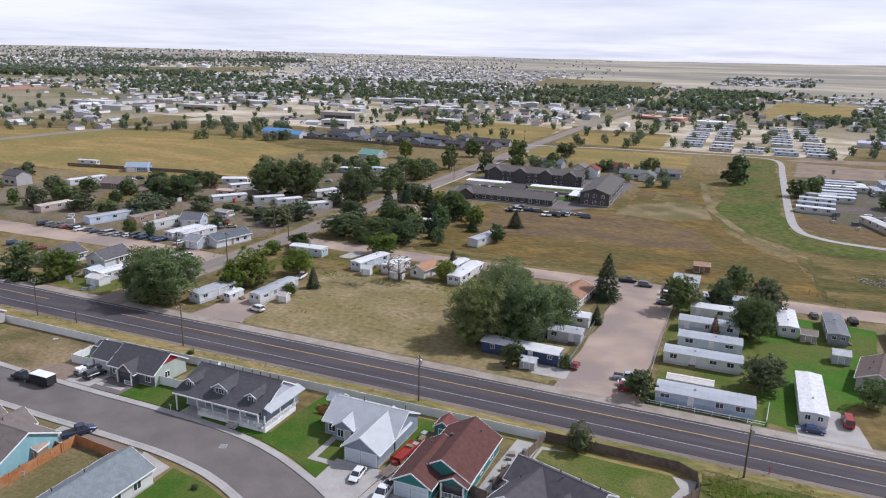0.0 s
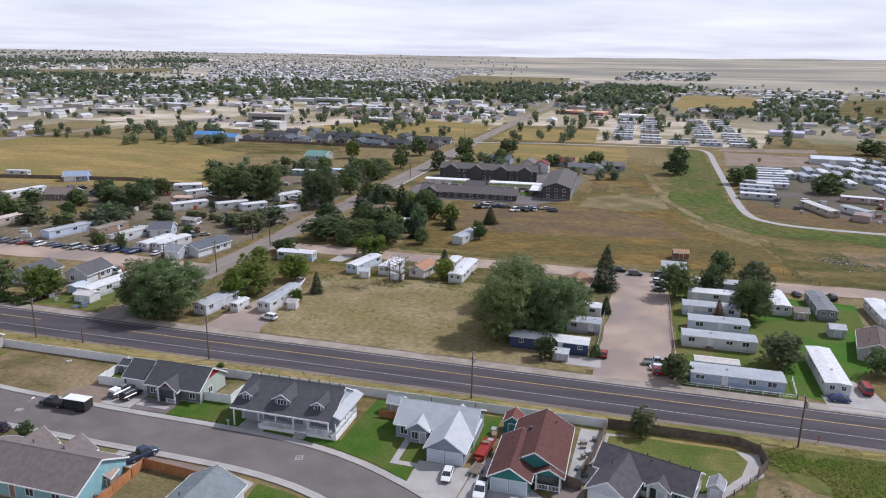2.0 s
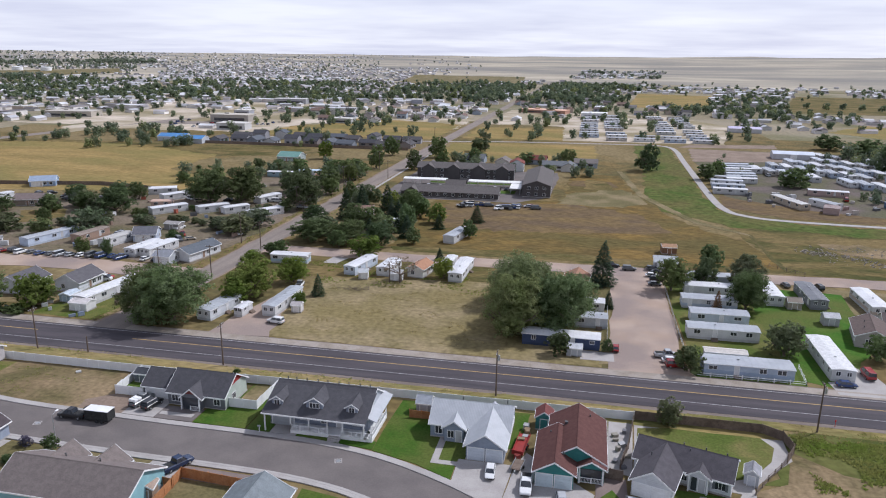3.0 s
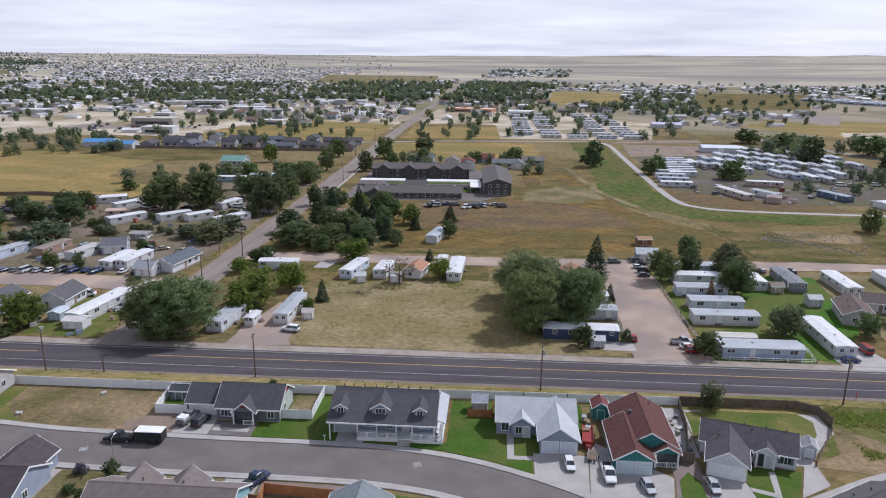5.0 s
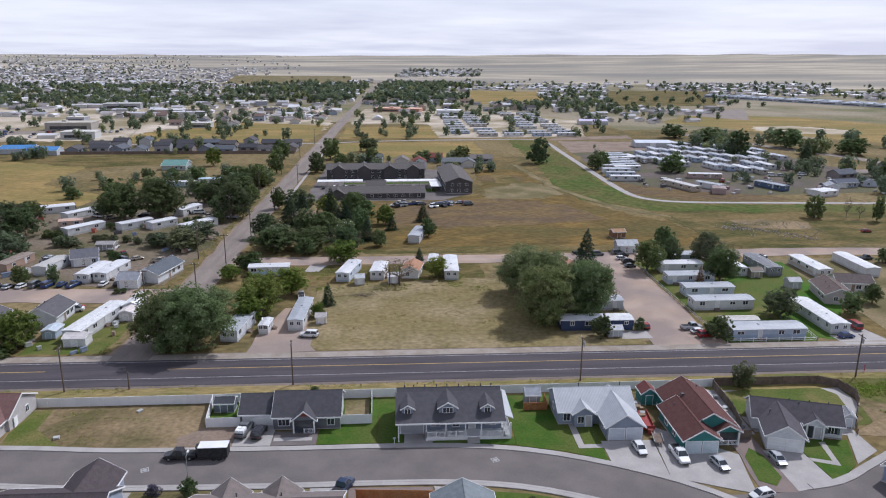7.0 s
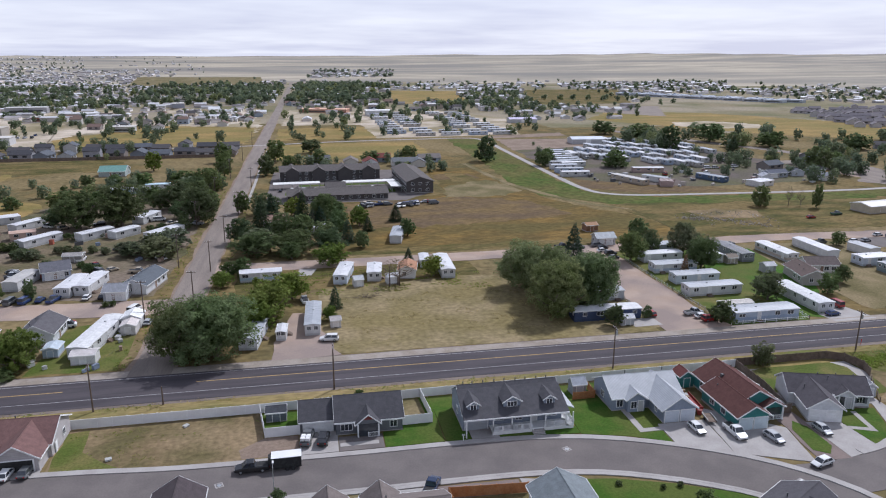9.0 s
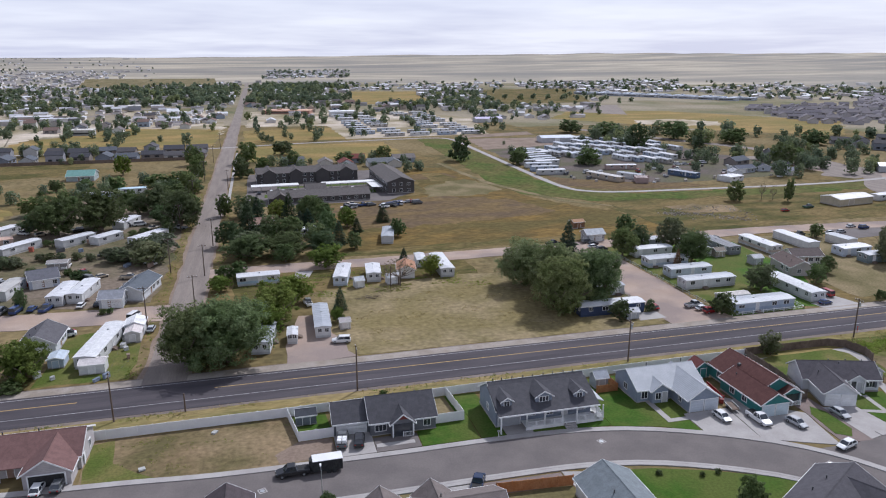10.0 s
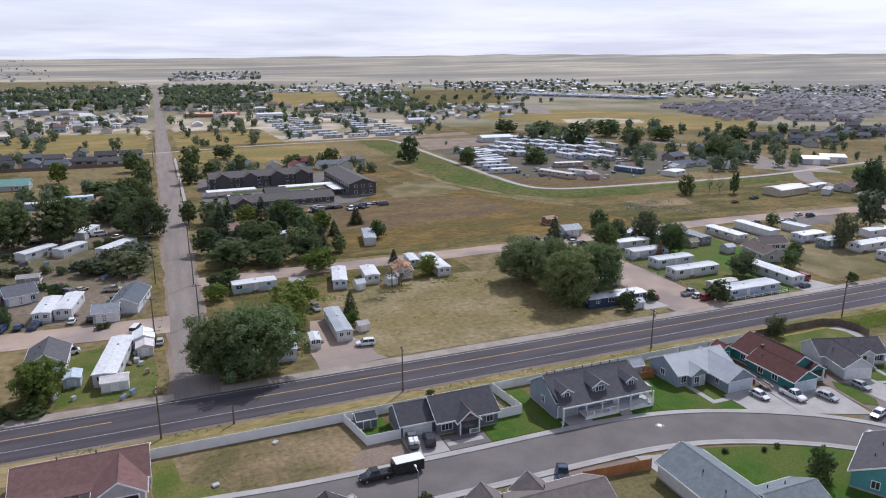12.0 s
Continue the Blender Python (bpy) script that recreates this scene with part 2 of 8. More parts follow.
M_bark = mk("bark", (0.13, 0.10, 0.08), (0.19, 0.155, 0.125), 1.0, 6.0, 0.95, 0.4, 8, vary=0.25)
M_rock = mk("pale_rubble", (0.34, 0.31, 0.27), (0.23, 0.2, 0.17), 0.8, 4.0, 0.95, 0.3, 5, vary=0.25, island=0.3)
M_weed = mk("tall_weeds", (0.22, 0.29, 0.06), (0.30, 0.30, 0.10), 0.12, 2.0, 0.9, vary=0.2, island=0.25, spec=0.05, trans=0.5)
M_brush = mk("dry_brush", (0.40, 0.315, 0.15), (0.30, 0.25, 0.11), 0.15, 2.0, 0.95, vary=0.2, island=0.2, spec=0.1, trans=0.45)


# ---------------------------------------------------------------- mesh helpers
class Build:
    """Collects vertices and faces of one part."""

    def __init__(self):
        self.v, self.f = [], []

    def add(self, pts, faces, m=None):
        k = len(self.v)
        self.v += [tuple(m @ Vector(p)) if m else tuple(p) for p in pts]
        self.f += [tuple(i + k for i in f) for f in faces]
        return self

    def box(self, x0, x1, y0, y1, z0, z1, m=None):
        return self.add([(x0, y0, z0), (x1, y0, z0), (x1, y1, z0), (x0, y1, z0), (x0, y0, z1), (x1, y0, z1), (x1, y1, z1), (x0, y1, z1)],
                        [(3, 2, 1, 0), (4, 5, 6, 7), (0, 1, 5, 4), (1, 2, 6, 5), (2, 3, 7, 6), (3, 0, 4, 7)], m)

    def prism(self, profile, a, b, axis="x", m=None):
        """profile: (across, up) pairs, counter-clockwise; swept from a to b along the axis."""
        n = len(profile)
        if axis == "x":
            pts = [(a, p, q) for p, q in profile] + [(b, p, q) for p, q in profile]
        else:
            pts = [(-p, a, q) for p, q in profile] + [(-p, b, q) for p, q in profile]
        faces = [tuple(range(n))[::-1], tuple(range(n, 2 * n))] + [(i, (i + 1) % n, n + (i + 1) % n, n + i) for i in range(n)]
        return self.add(pts, faces, m)

    def cyl(self, p, q, r0, r1=None, n=8):
        """A tapered bar from p to q."""
        r1 = r0 if r1 is None else r1
        p, q = Vector(p), Vector(q)
        turn = (q - p).to_track_quat("Z", "Y").to_matrix()
        ring = [Vector((math.cos(2 * math.pi * i / n), math.sin(2 * math.pi * i / n), 0)) for i in range(n)]
        pts = [p + turn @ (c * r0) for c in ring] + [q + turn @ (c * r1) for c in ring]
        return self.add(pts, [tuple(range(n))[::-1], tuple(range(n, 2 * n))] + [(i, (i + 1) % n, n + (i + 1) % n, n + i) for i in range(n)])

    def loft(self, rings):
        """rings of equal length, joined one to the next and closed at both ends."""
        n = len(rings[0])
        faces = [tuple(range(n))[::-1], tuple(range(n * (len(rings) - 1), n * len(rings)))]
        for k in range(len(rings) - 1):
            faces += [(k * n + i, k * n + (i + 1) % n, (k + 1) * n + (i + 1) % n, (k + 1) * n + i) for i in range(n)]
        return self.add([p for r in rings for p in r], faces)

    def mesh(self, name):
        me = bpy.data.meshes.new(name)
        me.from_pydata(self.v, [], self.f)
        return me


def part(name, shape, material, parent, label="", color=None):
    me = shape.mesh(name) if isinstance(shape, Build) else shape
    if not me.materials:
        me.materials.append(material)
    ob = new(name, me)
    ob.parent = parent
    if label:
        ob["label"] = label
    if color:
        ob.color = (*color, 1)
    return ob


def thing(name, x, y, rot, label, category, group="", z=0.0, kind=""):
    ob = new(name)
    ob.empty_display_size = 0.5
    ob.matrix_basis = pose(x, y, z + ground_z(x, y), 0, 0, rot)
    return tagged(ob, label, category, group, kind)


def structure(name, shape, material, label, category="ground"):
    me = shape.mesh(name) if isinstance(shape, Build) else shape
    me.materials.append(material)
    return tagged(new(name, me), label, category, kind="structure")


RISE_FROM, RISE_TO = 1500.0, 4550.0
DIP_Y, DIP_Z = (92, 104, 123, 133, 300, 520), (0, -0.9, -0.9, -1.3, -1.3, 0)   # the land falls a little behind the highway


def ground_z(x, y):
    """Flat near by, climbing gently to a low prairie ridge all round."""
    d = math.hypot(x + 70, y)
    u = min(max((d - RISE_FROM) / (RISE_TO - RISE_FROM), 0.0), 1.0)
    z = 56.0 * u ** 1.25
    if u > 0:
        z += u * u * 9.0 * noise.noise(Vector((x * 0.0011, y * 0.0011, 3.0)))
        east = min(max((math.atan2(x, max(y, 1.0)) + 0.15) / 0.6, 0), 1)
        z += 23.0 * u * u * u * east
        z += u * 4.0 * noise.noise(Vector((x * 0.004, y * 0.004, 8.0)))
    if d > RISE_TO:
        z -= (d - RISE_TO) * 0.06
    return z + (float(np.interp(y, DIP_Y, DIP_Z)) if y < 520 else 0.0)


def patch(name, pts, material, label, z=0.02, rough=1.0, step=4.0, thick=0.3, category="ground"):
    """A flat cover of the ground with an uneven edge."""
    edge = []
    for i in range(len(pts)):
        a, b = Vector(pts[i]), Vector(pts[(i + 1) % len(pts)])
        k = max(1, int((b - a).length / step))
        for j in range(k):
            p = a.lerp(b, j / k)
            if rough:
                p = p + Vector((noise.noise(Vector((p.x * 0.21, p.y * 0.21, 1.7))), noise.noise(Vector((p.x * 0.21, p.y * 0.21, 9.1))))) * rough * 1.4
            edge.append((p.x, p.y))
    area = sum(edge[i][0] * edge[(i + 1) % len(edge)][1] - edge[(i + 1) % len(edge)][0] * edge[i][1] for i in range(len(edge)))
    if area < 0:
        edge.reverse()
    bm = bmesh.new()
    top = [bm.verts.new((x, y, 0)) for x, y in edge]
    low = [bm.verts.new((x, y, -thick)) for x, y in edge]
    bm.faces.new(top).normal_update()
    for i in range(len(edge)):
        j = (i + 1) % len(edge)
        bm.faces.new((top[i], low[i], low[j], top[j]))
    bmesh.ops.triangulate(bm, faces=[f for f in bm.faces if len(f.verts) > 4])
    for cut in DIP_Y:
        bmesh.ops.bisect_plane(bm, geom=[*bm.verts, *bm.edges, *bm.faces], plane_co=(0, cut, 0), plane_no=(0, 1, 0))
    for v in bm.verts:
        v.co.z += z + ground_z(v.co.x, v.co.y)
    me = bpy.data.meshes.new(name)
    bm.to_mesh(me)
    bm.free()
    return structure(name, me, material, label, category)


def smooth_line(pts, step=3.0):
    """Points along a smooth curve through pts."""
    out = []
    n = len(pts)
    for i in range(n - 1):
        p0, p1, p2, p3 = (Vector(pts[max(0, min(n - 1, i + k))]) for k in (-1, 0, 1, 2))
        k = max(2, int((p2 - p1).length / step))
        for j in range(k):
            t = j / k
            out.append(0.5 * ((2 * p1) + (p2 - p0) * t + (2 * p0 - 5 * p1 + 4 * p2 - p3) * t * t + (3 * p1 - p0 - 3 * p2 + p3) * t ** 3))
    return out + [Vector(pts[-1])]


def strip_shape(line, off0, off1, z0, z1, wobble=0.0):
    """A band between two offsets to the left of a line, with thickness."""
    b = Build()
    k = len(line)
    rows = []
    for i, p in enumerate(line):
        d = (line[min(i + 1, k - 1)] - line[max(i - 1, 0)]).normalized()
        nrm = Vector((-d.y, d.x))
        w0 = wobble * noise.noise(Vector((p.x * 0.13, p.y * 0.13, 2.0)))
        w1 = wobble * noise.noise(Vector((p.x * 0.13, p.y * 0.13, 5.0)))
        a, c = p + nrm * (off0 + w0), p + nrm * (off1 + w1)
        ga, gc = ground_z(a.x, a.y), ground_z(c.x, c.y)
        rows.append([(a.x, a.y, z0 + ga), (c.x, c.y, z0 + gc), (c.x, c.y, z1 + gc), (a.x, a.y, z1 + ga)])
    for r in rows:
        b.v += r
    for i in range(k - 1):
        o, q = 4 * i, 4 * i + 4
        b.f += [(o + 3, q + 3, q + 2, o + 2), (o, q, q + 3, o + 3), (o + 2, q + 2, q + 1, o + 1)]
    b.f += [(0, 3, 2, 1), (4 * k - 4, 4 * k - 3, 4 * k - 2, 4 * k - 1)]
    return b


# ---------------------------------------------------------------- the ground, one sheet to the horizon
def axis_steps(a, b):
    vals, x = [], a
    while x < b:
        vals.append(x)
        x += 60 + 0.03 * abs(x)
    return vals + [b]


gx, gy = axis_steps(-6200, 6200), sorted(axis_steps(-6200, 6200) + list(DIP_Y))
g_b = Build()
g_b.v = [(x, y, ground_z(x, y) - 0.02) for y in gy for x in gx]
g_b.f = [(j * len(gx) + i, j * len(gx) + i + 1, (j + 1) * len(gx) + i + 1, (j + 1) * len(gx) + i) for j in range(len(gy) - 1) for i in range(len(gx) - 1)]
ground_me = g_b.mesh("ground")
for poly in ground_me.polygons:
    poly.use_smooth = True
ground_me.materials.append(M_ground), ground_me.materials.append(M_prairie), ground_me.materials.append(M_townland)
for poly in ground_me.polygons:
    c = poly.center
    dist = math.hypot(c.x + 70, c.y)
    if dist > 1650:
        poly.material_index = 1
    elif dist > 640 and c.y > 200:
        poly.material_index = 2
tagged(new("ground", ground_me), "dry tan and olive prairie grass reaching the horizon", "ground", kind="structure")


# ---------------------------------------------------------------- roads
def highway_y(x):
    return 116.5 + 0.0085 * (x + 80)


HW = [Vector((x, highway_y(x))) for x in range(-900, 901, 12)]
structure("highway_shoulder", strip_shape(HW, -7.7, 9.0, -0.3, 0.05, wobble=0.5), M_verge, "strip of dirt and gravel along the highway", "road edge")
structure("highway_gravel_edge", strip_shape(HW, 5.2, 8.6, -0.3, 0.07, wobble=0.35), M_shoulder, "pale gravel shoulder beside the highway", "road edge")
structure("highway", strip_shape(HW, -6.4, 5.6, -0.3, 0.09, wobble=0.12), M_asphalt, "dark two-lane asphalt highway with worn wheel tracks", "road")
structure("highway_edge_line_north", strip_shape(HW, 4.75, 4.92, 0.08, 0.1), M_line_w, "white painted edge line on asphalt", "road marking")
structure("highway_edge_line_south", strip_shape(HW, -3.21, -3.05, 0.08, 0.1), M_line_w, "white painted edge line on asphalt", "road marking")
HW_W = [p for p in HW if p.x < -152]
HW_E = [p for p in HW if p.x > -134]
structure("highway_centre_line_west", strip_shape(HW_W, 0.95, 1.2, 0.08, 0.1), M_line_y, "yellow painted centre line on asphalt", "road marking")
structure("highway_centre_line_east", strip_shape(HW_E, 0.95, 1.2, 0.08, 0.1), M_line_y, "yellow painted centre line on asphalt", "road marking")

# side street in front of the foreground houses
STREET = smooth_line([(-320, 84), (-200, 83.5), (-150, 81.3), (-130, 79.6), (-105, 79.0), (-88, 79.0), (-76, 78.6), (-66, 77.0), (-58, 74.2), (-50, 70.3), (-43, 65.5), (-37, 58.5), (-33, 48.0)])
structure("residential_street", strip_shape(STREET, -4.5, 4.5, -0.3, 0.05), M_street, "grey asphalt residential street curving away", "road")
structure("kerb_north", strip_shape(STREET, 4.5, 5.0, -0.3, 0.17), M_concrete, "pale concrete kerb", "kerb")
structure("kerb_south", strip_shape(STREET, -5.0, -4.5, -0.3, 0.17), M_concrete, "pale concrete kerb", "kerb")
structure("pavement_north", strip_shape(STREET, 5.0, 5.8, -0.3, 0.15), M_concrete, "pale concrete pavement beside the kerb", "pavement")
structure("pavement_south", strip_shape(STREET, -5.8, -5.0, -0.3, 0.15), M_concrete, "pale concrete pavement beside the kerb", "pavement")
SIDE = smooth_line([(-41, 64.5), (-30, 64.5), (-18, 66.5), (-8, 72.0), (6, 79), (30, 84)])
structure("side_street", strip_shape(SIDE, -4.2, 4.2, -0.3, 0.045), M_street, "grey asphalt street branching off", "road")
structure("kerb_side_street", strip_shape(SIDE[5:], 4.2, 5.6, -0.3, 0.16), M_concrete, "pale concrete kerb and pavement", "kerb")

# the straight street northwards, gravel streets, the concrete path
WST = [Vector((-142.0 + 0.0028 * (y - 124), y)) for y in (*range(118, 340, 2), *range(340, 1700, 14))]
structure("north_street_edge", strip_shape([p for p in WST if p.y < 700], -5.2, 4.5, -0.3, 0.042, wobble=1.0), M_dirt, "dusty dirt edges of the long street", "road edge")
structure("north_street_pavement", strip_shape([p for p in WST if 285 < p.y < 480], -7.0, -5.7, -0.3, 0.13), M_concrete, "narrow pale concrete pavement beside the long street", "pavement")
structure("north_street", strip_shape(WST, -4.6, 3.6, -0.3, 0.085, wobble=0.25), M_oldroad, "sun-bleached patched asphalt street running straight", "road")
NST = smooth_line([(-139.2, 196.3), (-111.6, 196.5), (-60.5, 197.3), (-24.8, 198.4), (16.1, 200.4), (50.1, 202.4), (79.7, 200.9), (115.4, 198.3), (176.7, 194.2), (309.5, 190.1)])
structure("gravel_street", strip_shape(NST, -4.6, 4.4, -0.3, 0.07, wobble=0.8), M_gravel, "tan gravel street between trailers and the field", "road")
PST = smooth_line([(-140.9, 163.6), (-165.4, 164.6), (-188.2, 165.7), (-218.9, 163.6), (-264.8, 161.6), (-346.5, 153.4)])
structure("trailer_park_street", strip_shape(PST, -6.5, 5.0, -0.3, 0.07, wobble=0.9), M_gravel, "wide pinkish gravel street through the trailer park", "road")
PATH = smooth_line([(-290.8, 487.6), (-170.4, 491.4), (-92.1, 508.6), (-31, 515.2), (6, 518.1), (18, 510.5), (21.2, 489.5), (20.9, 453), (20.6, 410.4), (20.4, 334.1), (21.8, 304.5), (27.3, 291.3), (44.7, 284.2), (97.8, 281.1), (133.5, 279.6), (175.4, 282.1), (266.3, 296.4)])
structure("concrete_path", strip_shape(PATH, -1.7, 1.7, -0.3, 0.09), M_concrete, "pale concrete path winding round the green swale", "path")
FARHW = smooth_line([(-470, -200), (-462, 300), (-440, 470), (-400, 620), (-350, 720), (-290, 800), (-240, 905), (-150, 930)], 20)
structure("far_road", strip_shape(FARHW, -6, 6, -0.3, 0.05), M_oldroad, "pale far road through the town", "road")
NEST = smooth_line([(140, 560), (176, 472.2), (207.9, 394.9), (200.8, 306.4), (164.2, 255.6), (156.3, 200.3)], 8)
structure("east_street", strip_shape(NEST, -5, 5, -0.3, 0.06, wobble=0.6), M_oldroad, "worn grey street by the storage sheds", "road")

# ---------------------------------------------------------------- covers of the ground
patch("dry_lot", [(-119.4, 125.5), (-29.9, 126.1), (-29.9, 173.9), (-60.5, 176.9), (-105.5, 175.9), (-109.6, 153.4), (-105.4, 130.7)], M_lot, "dry straw-coloured vacant lot with worn tracks", 0.01)
patch("dry_verge_north", [(-404.9, 122), (-147.1, 123.1), (-149.1, 131.8), (-168.5, 131.8), (-407.3, 130.7)], M_olive, "rough grass along the highway", 0.012)
patch("court_grass_strip", [(-30.4, 128.5), (-28.1, 128.5), (-27.7, 190.2), (-31.4, 190.2)], M_straw, "dry grass beside the gravel drive", 0.02, 0.5)
patch("gravel_lot", [(-28.5, 125.2), (-11.1, 125.6), (-14.1, 135), (-12.4, 148.3), (-12.7, 196.3), (-27.9, 194.3), (-27.4, 163.6)], M_gravel, "wide pinkish gravel drive of the trailer court", 0.055, 0.6)
patch("gravel_drive_west", [(-117.7, 124.7), (-103.5, 125.1), (-106, 137.1), (-108.5, 153.4), (-114.7, 153.4), (-117.7, 135)], M_gravel, "pale gravel drive off the highway", 0.05, 0.9)
patch("trailer_court_lawn", [(8.3, 129.1), (14.8, 126.8), (31.4, 153.4), (34.2, 190.1), (8.9, 192.2)], M_lushlawn, "bright green mown lawn between trailers", 0.015, 0.8)
patch("trailer_court_grass", [(-11.1, 126.8), (8.7, 126.9), (9.4, 194.3), (-12, 193.3)], M_drylawn, "patchy grass around the trailers", 0.012, 0.6)
patch("yard_strip_front", [(-11.6, 125.8), (9.7, 126.1), (9.9, 130.7), (-11.5, 130.7)], M_lushlawn, "green grass strip before the long trailer", 0.02, 0.5)
patch("dry_yard_east", [(30.3, 130.7), (68.4, 132.9), (70.5, 194.2), (31.4, 194.3)], M_straw, "dry tan yards between trailers", 0.012)
patch("driveway_white_trailer", [(14.5, 123.7), (26, 124.1), (24.8, 134), (21.7, 139.1), (19.7, 139.1), (19.2, 130.3), (14.1, 129.9)], M_concrete, "pale concrete driveway", 0.065, 0.2)
patch("slab_by_navy_trailer", [(-34.5, 129.6), (-27.3, 129.9), (-27.4, 134.8), (-34.3, 134.9)], M_concrete, "pale concrete slab beside a trailer", 0.06, 0.15)
patch("trailer_yards_north", [(-130, 169.8), (-105.5, 171.8), (-60.5, 177.9), (-60.5, 193.3), (-130, 193.3)], M_olive, "patchy green and dry yards", 0.014)
patch("west_park_yards", [(-300, 172), (-150, 174), (-149, 232), (-151, 330), (-205, 330), (-226, 268), (-262, 262), (-300, 236)], M_parkyard, "worn weedy yards of the western trailer park", 0.022, 2)
patch("park_lawn", [(-241.5, 206.4), (-232.3, 218.7), (-240.9, 232.5), (-256.4, 226)], M_olive, "olive grass plot in the trailer park", 0.032, 1)
patch("corner_yard_grass", [(-166, 126), (-148.6, 126), (-148.6, 150), (-152, 156), (-166, 153)], M_drylawn, "patchy green yard round the white trailer", 0.016, 0.8)
patch("slab_north_yard", [(-113.6, 185.1), (-109.1, 185.1), (-107.5, 191.7), (-112.6, 191.7)], M_concrete, "concrete parking slab in the grass", 0.05, 0.2)
patch("olive_field_strip", [(-97.3, 204), (21.2, 206), (64.4, 207.5), (64.4, 218.7), (-97.3, 217.8)], M_olive, "olive grass strip along the gravel street", 0.01, 2)
patch("golden_field", [(-98.3, 209.6), (-40.1, 213.7), (27.3, 210.6), (19.1, 245.4), (2.8, 267.8), (-13.6, 326.2), (-19.8, 377.3), (-44.1, 377.3), (-46.2, 302.5), (-101.4, 292.3)], M_gold, "golden dry grass field", 0.014, 2.5)
patch("brown_field", [(-91.2, 238.2), (-29.9, 243.3), (-3.3, 251.5), (-13.6, 282.1), (-45.2, 294.4), (-93.2, 288.3)], M_brownfield, "brown mown patch in the field", 0.02, 3.5)
patch("dirt_by_apartments", [(-44.2, 340), (-21.8, 342), (-23.8, 357.7), (-44.1, 355.8)], M_brownfield, "worn dirt beside the apartments", 0.022, 2)
patch("green_swale", [(-6, 512.4), (16.1, 508.6), (18.2, 481.8), (18.4, 336.1), (19.1, 302.5), (25.3, 288.3), (46.7, 280.1), (133.5, 276), (235.7, 286.2), (235.7, 267.8), (133.5, 260.7), (62, 263.7), (19.1, 267.8), (-3.3, 291.3), (-8.5, 336.1), (-5.7, 404.6)], M_green, "green damp grass in the swale", 0.03, 2.5)
patch("olive_meadow", [(19.1, 267.8), (62, 263.7), (133.5, 260.7), (154, 245.4), (156.3, 208.5), (64.4, 210.6), (25.3, 212.7)], M_olive, "olive and tan rough meadow", 0.018, 3)
patch("dirt_patch_meadow", [(45.7, 237.2), (68.2, 231.1), (72.2, 243.3), (57.9, 251.5), (45.7, 248.4)], M_weedlot, "bare dirt patch with rubble", 0.028, 2.5)
patch("brown_bank", [(23.2, 306.4), (43.6, 289.3), (92.7, 287.2), (86.5, 298.5), (51.7, 311.4), (31.2, 328.2), (24, 336.1)], M_brownfield, "brown bank by the path", 0.03, 1.5)
patch("tan_field_west", [(-714.2, 255.6), (-305.7, 260.7), (-219.9, 280.1), (-219.8, 306.4), (-258.9, 336.1), (-264.1, 424), (-332.5, 431.8), (-424, 412.4), (-713.8, 306.4)], M_hay, "wide tan hay field", 0.015, 3)
patch("tan_field_west_back", [(-267.9, 390), (-217.2, 394.9), (-215.3, 443.4), (-287.1, 431.8), (-423.4, 428.9), (-425.9, 416.3), (-332.9, 419.2)], M_olive, "olive field edge by the houses", 0.02, 3)
patch("gold_strip_north", [(-290.5, 500.9), (-150.1, 508.6), (-152, 628), (-256, 662), (-268, 590), (-300, 545)], M_hay, "golden strip of field before the houses", 0.028, 4)
patch("gold_block_north", [(-131, 520), (-40, 530), (-42, 618), (-132, 612)], M_hay, "golden mown block by the street", 0.02, 2)
patch("gold_block_mid", [(-131.9, 424), (-30, 424), (-32, 500.9), (-92.1, 500.9), (-131.3, 491.4)], M_hay, "golden field south of the path", 0.02, 2)
patch("commercial_lot", [(-430.7, 500.9), (-290.2, 510.5), (-285, 600), (-330, 700), (-450, 660), (-470, 560)], M_sandlot, "pale parking lots of a shopping area", 0.03, 6)
patch("pale_road_lot", [(-462, 500), (-428, 468), (-418, 627), (-452, 684)], M_sandlot, "pale wide gravel strip beside the far road", 0.055, 3)
patch("asphalt_lot", [(-440, 548), (-370, 552), (-360, 580), (-436, 574)], M_oldroad, "grey asphalt parking lot", 0.04, 1)
patch("trailer_park_ground_north", [(-56, 528), (60, 536), (90, 690), (40, 800), (-50, 790), (-60, 640)], M_sandlot, "dusty sandy ground of a trailer park", 0.025, 2)
patch("trailer_park_ground_east", [(25.2, 308.4), (62, 298.5), (153.8, 306.4), (173.7, 336.1), (161.8, 424), (128.3, 500.9), (40.1, 505.7), (28.3, 472.2)], M_parkdirt, "dusty ground of a trailer park", 0.022, 2)
patch("dirt_yard_east", [(26.5, 443.4), (90.8, 457.8), (88.2, 500.9), (32.1, 506.7)], M_dirt, "bare dirt yard", 0.03, 2)
patch("lot_far_east", [(182, 292), (200.9, 267.8), (219.2, 306.4), (190, 340), (176, 330)], M_gravel, "pale gravel lot by white buildings", 0.047, 2)
patch("tan_field_east", [(165, 660), (260.5, 500.9), (332.2, 457.8), (420, 560), (330, 720), (230, 760)], M_hay, "golden field before the brown houses", 0.02, 4)
patch("east_street_apron", [(164, 374), (188, 372), (208, 338), (216, 304), (196, 293), (180, 288), (169, 300), (187, 318), (178, 345)], M_oldroad, "worn grey apron where the eastern street widens", 0.05, 1.5)
patch("gravel_yard_east", [(77, 192.5), (81, 183), (96, 185), (106, 195), (105, 203), (92, 205.5), (80, 202)], M_street, "grey gravel yard by the street", 0.03, 1)
